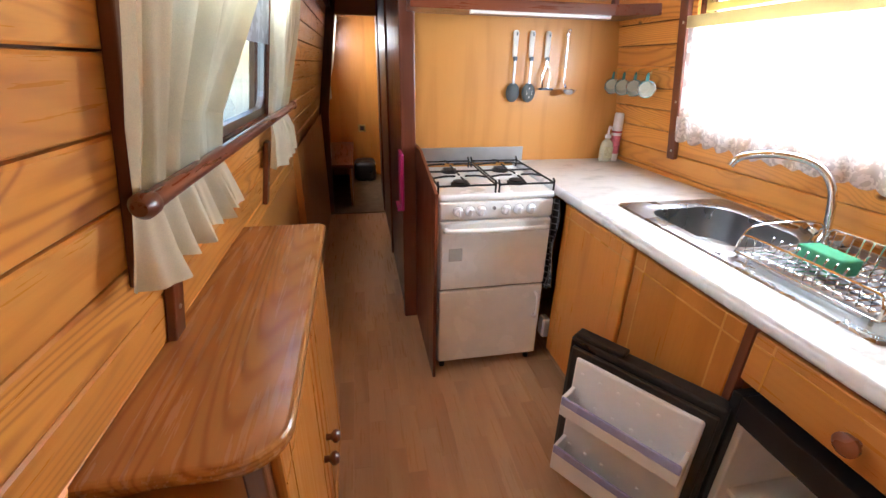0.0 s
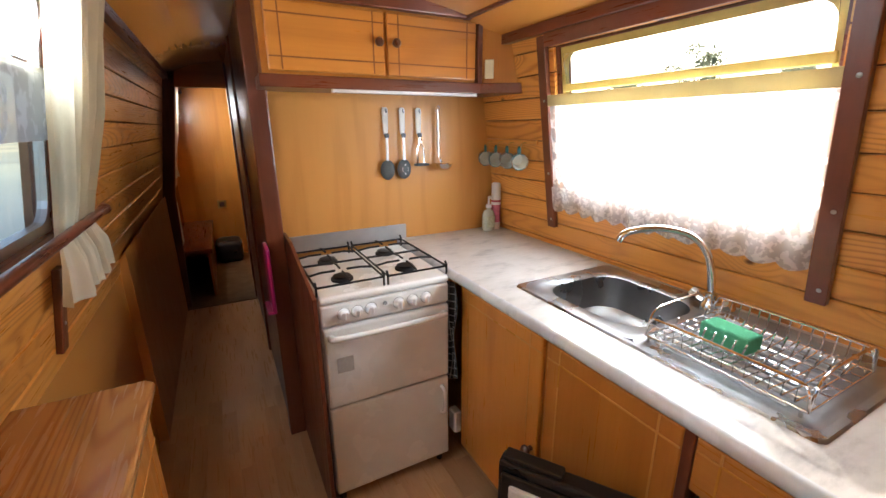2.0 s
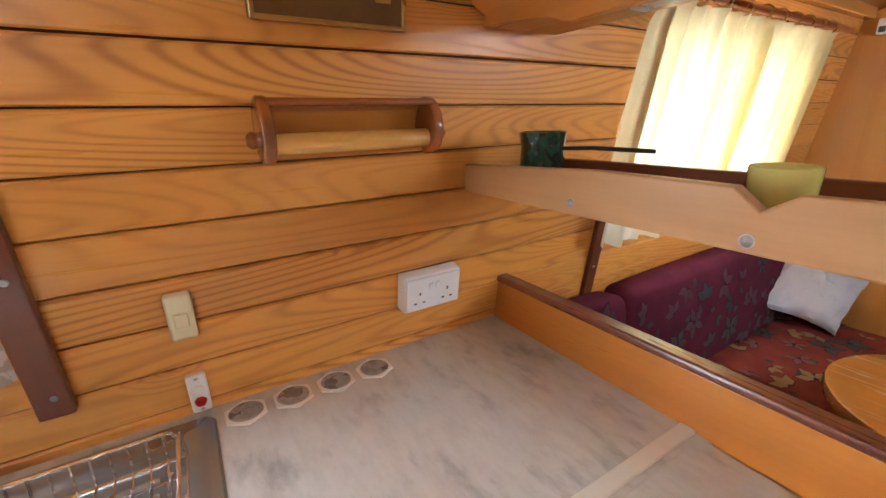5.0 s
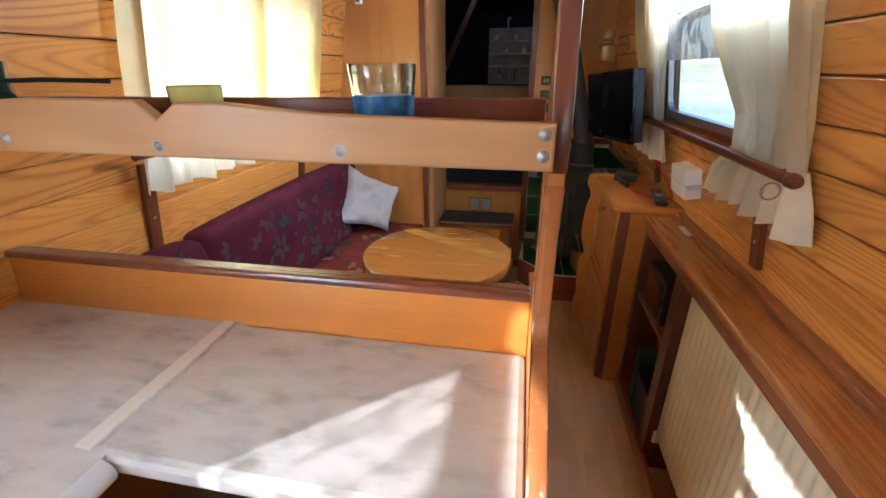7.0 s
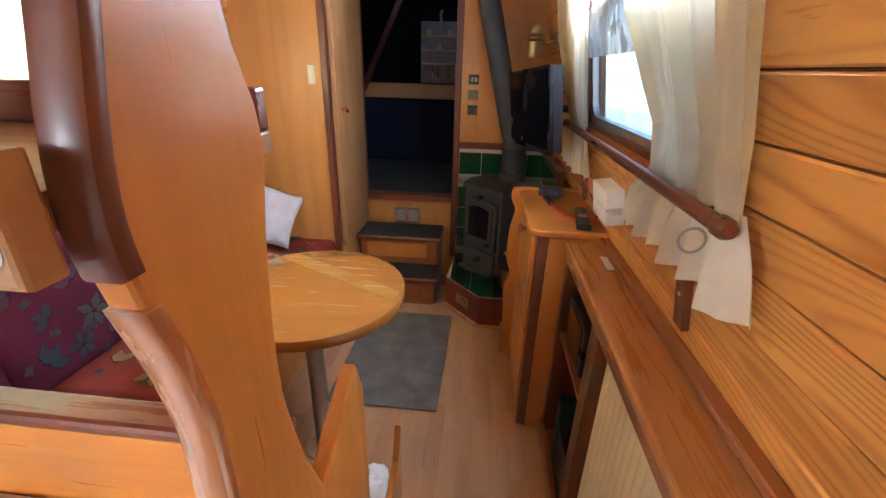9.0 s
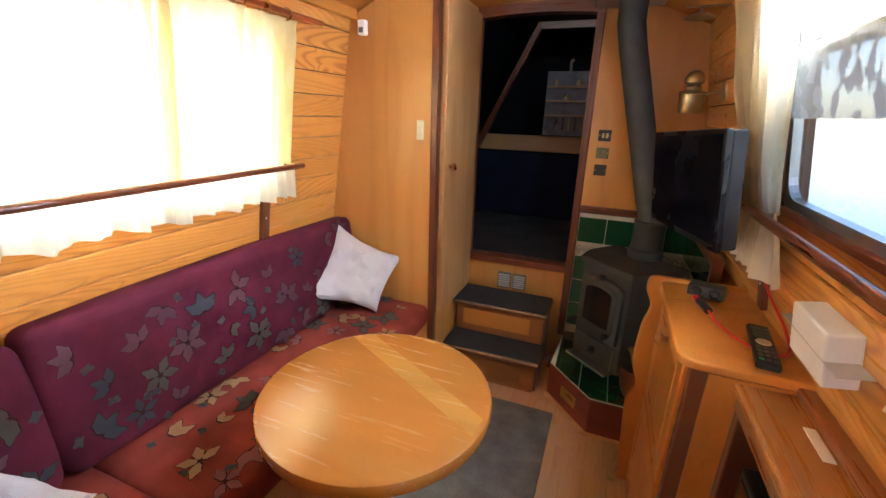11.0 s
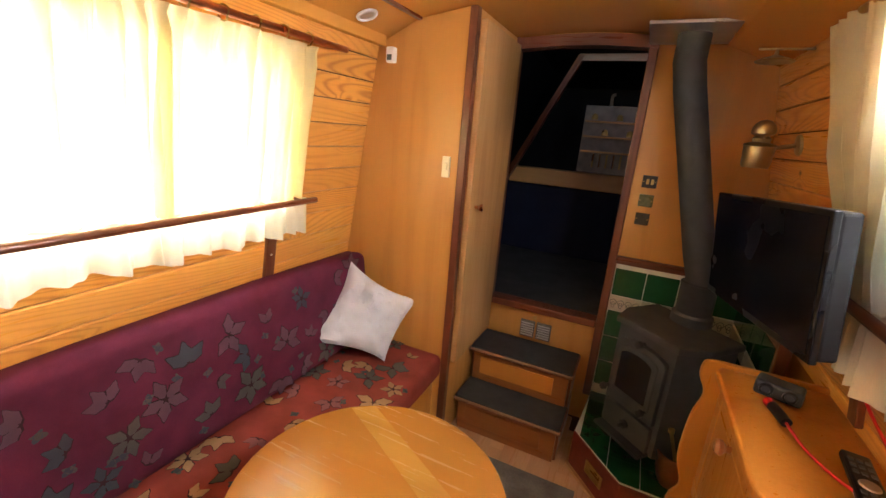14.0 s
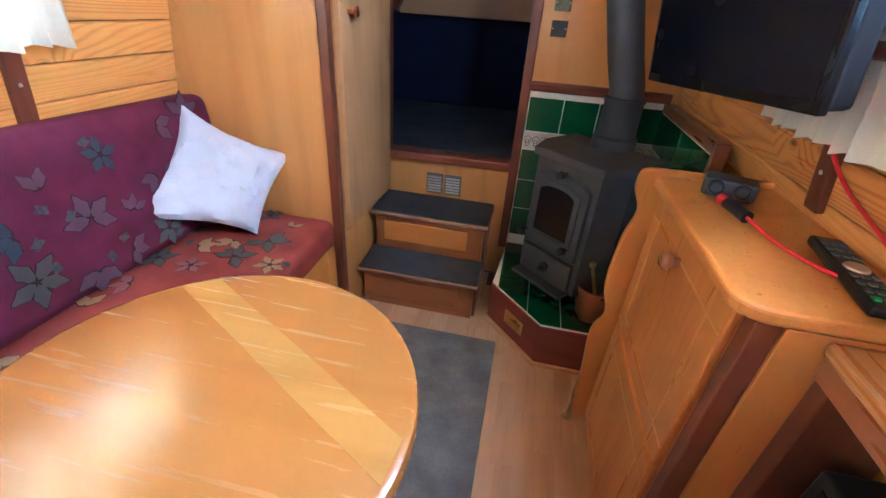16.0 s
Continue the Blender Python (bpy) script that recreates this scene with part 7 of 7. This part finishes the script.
# shelf contents beside the radiator
bk = thing("book", (0.83, 0.80, 0.05), "dark green book standing on the low shelf", "book")
part("cover", box(0.782, 0.88, 0.86, 0.905, 0.051, 0.33, 0.003), plain("green_cover", (0.012, 0.07, 0.035), 0.4, vary=0.5, scale=30), bk)
part("pages", box(0.784, 0.878, 0.864, 0.901, 0.054, 0.327, 0), CREAM, bk)
bx = thing("router_box", (0.83, 0.86, 0.52), "black slanted electronics box on the low shelf", "box")
part("box", box(0.785, 0.88, 0.76, 0.98, 0.519, 0.69, 0.006), BLACK, bx)
part("panel", box(0.782, 0.786, 0.78, 0.96, 0.54, 0.67, 0.001), plain("gloss_panel", (0.01, 0.01, 0.012), 0.1, coat=0.5, relief=0), bx)
bsk = thing("black_bin", (0.83, 0.86, 0.05), "black plastic box under the low shelf", "box")
part("box", box(0.782, 0.88, 0.67, 0.84, 0.051, 0.24, 0.008), BLACK, bsk)
part("lid", box(0.779, 0.884, 0.667, 0.843, 0.24, 0.252, 0.003), BLACK, bsk)
cardp = thing("card", (0.86, 0.78, 0.853), "small white card on the low shelf", "card")
part("card", box(0.838, 0.858, 0.84, 0.93, 0.8505, 0.853, 0.0005), WPLAST, cardp)
bt_ = thing("door_stop", (0.605, 1.56, 0.09), "small brass catch at the foot of the cabinet", "catch")
part("stem", tube([(0.605, 1.57, 0.0), (0.605, 1.57, 0.18)], 0.006, 8), BRASS, bt_)
part("foot", lathe([(0.018, 0), (0.014, 0.012), (0.006, 0.02)], Matrix.Translation((0.605, 1.57, 0.0))), BRASS, bt_)

# ---- foredeck beyond the doorway: dark canvas cover ----
CANVAS = cloth("black_canvas", (0.008, 0.010, 0.016), 300, vary=0.5, rough=0.55)
NAVY = cloth("navy_canvas", (0.008, 0.012, 0.040), 300, vary=0.3, rough=0.6)
DECK = plain("dark_deck_mat", (0.03, 0.032, 0.036), 0.8, vary=0.3, relief=0.5)
tagged(part("deck_floor", box(-0.95, 0.95, 2.46, 4.35, 0.52, 0.60, 0), DECK), "dark matted foredeck floor", "deck", kind="structure")
dl_ = thing("deck_locker", (0, 3.75, 0.6), "deck locker covered with navy canvas", "locker")
part("cover", box(-0.85, 0.85, 3.50, 4.2, 0.60, 1.14, 0.02), NAVY, dl_)
part("rail", box(-0.60, 0.55, 3.44, 3.50, 1.14, 1.26, 0.006), OAK, dl_, "pale wooden rail")
bm = bmesh.new()
sec = [(-0.99, 0.5), (-0.90, 1.2), (-0.45, 2.15), (0.45, 2.15), (0.90, 1.2), (0.99, 0.5)]
aa, bb = [bm.verts.new((x, 2.46, z)) for x, z in sec], [bm.verts.new((x, 4.40, z * (0.9 if z > 1 else 1))) for x, z in sec]
for k in range(5):
    bm.faces.new((aa[k], aa[k + 1], bb[k + 1], bb[k]))
bm.faces.new(bb)
tagged(part("canvas_cover", bm, CANVAS), "black canvas cover stretched over the foredeck", "canvas cover", kind="structure")
fr_ = thing("cover_frame", (0, 3.3, 0.6), "wooden A-frame that holds up the canvas cover", "frame")
part("left_leg", tube([(-0.62, 3.42, 1.16), (-0.17, 3.42, 2.06)], 0.028, 4), MAHOG, fr_)
part("right_leg", tube([(0.62, 3.42, 1.16), (0.30, 3.42, 2.06)], 0.028, 4), MAHOG, fr_)
part("cross_bar", box(-0.20, 0.34, 3.40, 3.44, 2.00, 2.05, 0.003), MAHOG_X, fr_)
bc = thing("tool_board", (0.1, 3.4, 1.26), "pale board hung with brass and steel tools", "board")
part("board", box(-0.10, 0.28, 3.40, 3.43, 1.27, 1.72, 0.003), plain("grey_board", (0.20, 0.17, 0.15), 0.5, vary=0.3), bc)
for k, z in enumerate((1.62, 1.52, 1.42)):
    part("ledge", box(-0.09, 0.27, 3.375, 3.40, z - 0.012, z, 0.002), OAK, bc)
for k in range(5):
    part("tool", tube([(-0.0 + 0.045 * k, 3.39, 1.31), (-0.0 + 0.045 * k, 3.385, 1.40)], 0.006, 8), CHROME if k % 2 else BRASS, bc, smooth=True)
for k in range(4):
    part("fitting", lathe([(0, 0), (0.022, 0), (0.018, 0.03), (0.008, 0.04), (0, 0.04)], Matrix.Translation((-0.03 + 0.08 * k, 3.38, 1.525 if k % 2 else 1.625)), 12), BRASS, bc, smooth=True)
part("hook", tube(bend([(0.06, 3.40, 1.72), (0.06, 3.38, 1.78), (0.08, 3.38, 1.79)], 4), 0.01, 8), STEEL, bc, smooth=True)

# ---- end of the passage ----
hrad = thing("radiator", (0.86, -4.62, 0.4), "white radiator on the side of the passage", "radiator")
part("panel", box(0.845, 0.885, -4.85, -4.40, 0.44, 0.84, 0.01), WHITE, hrad)
for k in range(10):
    part("rib", box(0.838, 0.846, -4.83 + 0.043 * k, -4.81 + 0.043 * k, 0.46, 0.82, 0.003), WHITE, hrad)
hb_ = thing("passage_bench", (0.7, -5.4, 0), "wooden bench along the end of the passage", "bench")
part("seat", box(0.62, 0.895, -5.86, -4.5, 0.40, 0.44, 0.006), MAHOG_Y, hb_)
part("front", box(0.64, 0.66, -5.86, -4.52, 0.0, 0.40, 0.003), DOOR, hb_)
hs = thing("wall_socket", (0.5, -5.87, 0.85), "brown and brass wall socket at the passage end", "socket")
part("plate", box(0.455, 0.545, -5.882, -5.870, 0.56, 0.65, 0.003), BRASS, hs)
part("face", box(0.475, 0.525, -5.87, -5.862, 0.58, 0.63, 0.002), plain("brown_plastic", (0.06, 0.03, 0.015), 0.4), hs)
bg = thing("black_bag", (0.49, -5.66, 0.007), "black bag on the carpet at the passage end", "bag")
part("bag", cushion(0.36, 0.62, -5.82, -5.5, 0.007, 0.24, 0.05, 0.01), BLACK, bg, smooth=True)
hc = thing("curtain", (0.82, -4.85, 1.05), "cream curtain at the passage window", "curtain")
drape(1, [(1.78, -4.60, -4.85, 0.05, 1.0), (1.40, -4.60, -4.82, 0.05, 1.0), (1.20, -4.62, -4.78, 0.04, 0.6), (1.06, -4.58, -4.80, 0.06, 1.0)], CURTAIN, hc, "drop", 4, 0.016, 60)
tagged(part("passage_lining", outline([(0.86, 0.0), (0.899, 0.0), (0.899, 0.90), (0.865, 0.95)], 1.7, Matrix.Translation((0, -2.60, 0)) @ Matrix.Rotation(radians(90), 4, "X")), PLY), "pale plywood lining low in the passage", "wall", kind="structure")

# ---- far bank: trees ----
BARK = plain("bark", (0.09, 0.065, 0.045), 0.9, vary=0.3, relief=0.6)
# leaf colour lightened far beyond real leaves to paint in distance haze
LEAF = cloth("haze_paled_foliage", (0.32, 0.35, 0.24), 40, through_light=0.85, vary=0.4)
BANK = plain("grass_bank", (0.07, 0.10, 0.03), 0.9, vary=0.4, scale=0.3)
tagged(part("bank", box(-90, -26, -120, 90, -0.5, 0.9, 0.3), BANK), "low grassy bank across the water", "bank", kind="structure")
trng = random.Random(11)


def tree(x, y, h, spread):
    t = thing("tree", (x, y, 0.9), "leafy tree on the far bank", "tree", "far trees")
    bm = tube(bend([(x, y, 0.9), (x + 0.1, y, 0.9 + h * 0.25), (x - 0.1, y + 0.1, 0.9 + h * 0.6)], 4), h * 0.035, 10, None, h * 0.012)
    for k in range(6):
        a = trng.uniform(0, 6.28)
        z0 = 0.9 + h * trng.uniform(0.25, 0.55)
        bm = tube([(x, y, z0), (x + spread * 0.5 * math.cos(a), y + spread * 0.5 * math.sin(a), z0 + h * 0.25)], h * 0.012, 6, bm, h * 0.004)
    part("trunk", bm, BARK, t, smooth=True)
    verts, faces = [], []
    for c in range(26):
        a, rr = trng.uniform(0, 6.28), spread * trng.uniform(0.1, 0.85)
        cz = 0.9 + h * trng.uniform(0.35, 0.95)
        rr *= 1.0 - 0.75 * max(0.0, (cz - 0.9) / h - 0.5)
        cx, cy, cr = x + rr * math.cos(a), y + rr * math.sin(a), spread * trng.uniform(0.18, 0.32)
        for q in range(80):
            d = Vector((trng.gauss(0, 1), trng.gauss(0, 1), trng.gauss(0, 0.8))).normalized() * cr * trng.uniform(0.6, 1.05)
            e1 = Vector((trng.gauss(0, 1), trng.gauss(0, 1), trng.gauss(0, 1))).normalized() * 0.14
            e2 = d.cross(e1).normalized() * 0.10 if d.cross(e1).length > 1e-4 else Vector((0.1, 0, 0))
            i0 = len(verts)
            p = Vector((cx, cy, cz)) + d
            verts += [tuple(p - e1), tuple(p + e2), tuple(p + e1), tuple(p - e2)]
            faces.append((i0, i0 + 1, i0 + 2, i0 + 3))
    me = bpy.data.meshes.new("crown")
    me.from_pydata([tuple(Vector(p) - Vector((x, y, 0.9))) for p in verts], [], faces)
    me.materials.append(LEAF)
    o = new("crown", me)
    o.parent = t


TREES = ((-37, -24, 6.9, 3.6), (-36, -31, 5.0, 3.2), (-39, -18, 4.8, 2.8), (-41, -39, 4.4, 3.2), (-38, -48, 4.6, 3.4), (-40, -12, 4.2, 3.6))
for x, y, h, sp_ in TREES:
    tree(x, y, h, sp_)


# ---- pieces of walls, floor, hearth: planks, staves, tiles ----
ROWS = [0.852, 0.922, 1.012, 1.105, 1.196, 1.288, 1.378, 1.469, 1.560, 1.650, 1.741, 1.835]


def plank(s, ya, yb, za, zb, parent):
    """One board with chamfered long edges, on the leaning side."""
    c, g = 0.0035, 0.0019
    prof = [(za + g, -0.013), (za + g, -c), (za + c + g, 0.0), (zb - c - g, 0.0), (zb - g, -c), (zb - g, -0.013)]
    bm = bmesh.new()
    ends = []
    for y in (ya + 0.0006, yb - 0.0006):
        ends.append([bm.verts.new(on_wall(s, y, z, o).translation) for z, o in prof])
    for k in range(6):
        bm.faces.new((ends[0][k], ends[0][(k + 1) % 6], ends[1][(k + 1) % 6], ends[1][k]))
    bm.faces.new(ends[0])
    bm.faces.new(list(reversed(ends[1])))
    return part("plank", bm, PINE, parent)


for s in (-1, 1):
    y_lo, y_hi = (-2.41, 1.85) if s < 0 else (Y0 + 0.03, 2.40)
    for za, zb in zip(ROWS, ROWS[1:]):
        wins = [w for w in WINDOWS[s] if w[2] < zb - 0.004 and w[3] > za + 0.004]
        cuts = sorted([y_lo, y_hi] + [y for w in wins for y in w[:2] if y_lo < y < y_hi])
        if s > 0 and not wins:
            cuts = sorted(cuts + [-2.41])
        for ya, yb in zip(cuts, cuts[1:]):
            w = next((w for w in wins if w[0] - 1e-4 <= ya and yb <= w[1] + 1e-4), None)
            if w is None:
                plank(s, ya, yb, za, zb, WALL[s])
            else:
                if w[2] - za > 0.012:
                    plank(s, ya, yb, za, w[2], WALL[s])
                if zb - w[3] > 0.012:
                    plank(s, ya, yb, w[3], zb, WALL[s])

# floor staves
SW_, SL = 0.066, 0.33
stave = box(0.0001, SW_ - 0.0001, 0.0001, SL - 0.0001, -0.012, 0.0, 0.0004, seg=1)
me_stave = bpy.data.meshes.new("stave")
bmesh.ops.recalc_face_normals(stave, faces=stave.faces[:])
stave.to_mesh(me_stave)
stave.free()
me_stave.materials.append(LAMINATE)
for i in range(19):
    shift = (0.0, 0.19, 0.08, 0.26, 0.14)[i % 5]
    for j in range(15):
        o = new("stave", me_stave)
        o.location = (-0.36 + i * SW_, -2.82 + j * SL + shift, 0)
        o.parent = floor_board
part("hall_boards", box(0.29, 0.90, -4.28, -2.56, -0.012, -0.002, 0.001), LAMINATE, floor_board)
part("floor_sheet", box(-0.90, -0.361, -2.41, 2.4, -0.012, -0.001, 0), LAMINATE, floor_board)
tagged(part("passage_carpet", box(0.30, 0.90, -5.88, -4.28, -0.012, 0.006, 0.003), cloth("brown_carpet", (0.24, 0.16, 0.09), 300, vary=0.3)), "brown carpet at the end of the passage", "carpet")

# green tiles
GREEN = plain("green_glaze", (0.010, 0.085, 0.032), 0.10, vary=0.15, scale=22, relief=0.04, coat=0.6)
GROUT = plain("pale_grout", (0.74, 0.74, 0.68), 0.8)
BAND = plain("band_tile", (0.60, 0.57, 0.48), 0.2, vary=0.1, coat=0.4)
BANDP = plain("band_pattern", (0.16, 0.17, 0.15), 0.3)


def tile_mesh(a, b):
    bm = box(0.002, a - 0.002, 0.002, b - 0.002, 0.0, 0.004, 0.001, seg=1)
    bmesh.ops.recalc_face_normals(bm, faces=bm.faces[:])
    me = bpy.data.meshes.new("tile")
    bm.to_mesh(me)
    bm.free()
    me.materials.append(GREEN)
    return me


T = 0.142
t_full = tile_mesh(T, T)
tb = tagged(part("tile_back", box(0.302, 0.835, 2.394, 2.404, 0.186, 0.918, 0), GROUT), "green-tiled splashback on the bow bulkhead", "tiled wall", kind="structure")
tr = tagged(part("tile_side", box(0.832, 0.842, 1.80, 2.394, 0.186, 0.885, 0), GROUT), "green-tiled splashback on the cabin side", "tiled wall", kind="structure")
th = tagged(part("tile_hearth", outline([(x * 0.97 + 0.012, y * 0.985 + 0.037) for x, y in HP], 0.006, Matrix.Translation((0, 0, 0.183))), GROUT, hearth))


def lay(me, m, parent):
    o = new("tile", me)
    o.parent = parent
    o.matrix_parent_inverse = Matrix.Translation(-BASE.get(parent, Vector()))
    o.matrix_basis = m
    return o


for i in range(4):
    for z, me in ((0.752, t_full), (0.53, t_full), (0.388, t_full), (0.246, t_full)):
        x = 0.304 + i * T
        lay(me, Matrix(((1, 0, 0, x), (0, 0, -1, 2.394), (0, 1, 0, z), (0, 0, 0, 1))), tb)
    # patterned band tile
    x = 0.304 + i * T
    bt = part("band_tile", box(x + 0.0015, x + T - 0.0015, 2.388, 2.394, 0.675, 0.748, 0.0015, seg=1), BAND, tb)
    bm = None
    for k in range(4):
        cx = x + 0.018 + k * 0.035
        bm = tube([(cx + 0.012 * math.cos(a2) * (1 + 0.4 * math.sin(3 * a2)), 2.3875, 0.711 + 0.022 * math.sin(a2)) for a2 in np.linspace(0, 6.283, 18)], 0.0022, 5, bm)
        bm = tube([(cx + 0.006 * math.cos(a2), 2.3875, 0.711 + 0.008 * math.sin(a2)) for a2 in np.linspace(0, 6.283, 10)], 0.002, 5, bm)
    tagged(part("band_ornament", bm, BANDP, bt), kind="stuff")
for i in range(4):
    for z in (0.742, 0.53, 0.388, 0.246):
        lay(t_full, Matrix(((0, 0, -1, 0.832), (1, 0, 0, 1.815 + i * T), (0, 1, 0, z), (0, 0, 0, 1))), tr)
    part("band_tile", box(0.826, 0.832, 1.8165 + i * T, 1.8135 + (i + 1) * T, 0.675, 0.738, 0.0015, seg=1), BAND, tr)
for i in range(5):
    for j in range(5):
        x0, y0 = 0.30 + i * T * 0.9, 1.80 + j * T * 0.9
        poly = [(x0 + 0.0015, y0 + 0.0015), (x0 + T * 0.9 - 0.0015, y0 + 0.0015), (x0 + T * 0.9 - 0.0015, y0 + T * 0.9 - 0.0015), (x0 + 0.0015, y0 + T * 0.9 - 0.0015)]
        # cut along the slanting front edge
        nx, ny, c = 0.235, 0.213, 0.235 * 0.272 + 0.213 * 2.02 + 0.0024
        out = []
        for k in range(4):
            p, q = poly[k], poly[(k + 1) % 4]
            dp, dq = nx * p[0] + ny * p[1] - c, nx * q[0] + ny * q[1] - c
            if dp >= 0:
                out.append(p)
            if dp * dq < 0:
                t = dp / (dp - dq)
                out.append((p[0] + (q[0] - p[0]) * t, p[1] + (q[1] - p[1]) * t))
        if len(out) > 2 and y0 < 2.35 and x0 < 0.83:
            part("tile", outline(out, 0.005, Matrix.Translation((0, 0, 0.188))), GREEN, hearth)
trim = thing("tile_trim", (0.57, 2.39, 0.93), "dark red wooden trim over the tiles", "trim")
part("bow_strip", box(0.30, 0.845, 2.376, 2.404, 0.918, 0.955, 0.004), MAHOG_X, trim)
part("side_strip", box(0.822, 0.86, 1.795, 2.376, 0.888, 0.925, 0.004), MAHOG_Y, trim)
part("end_strip", box(0.822, 0.86, 1.775, 1.80, 0.186, 0.925, 0.004), MAHOG, trim)
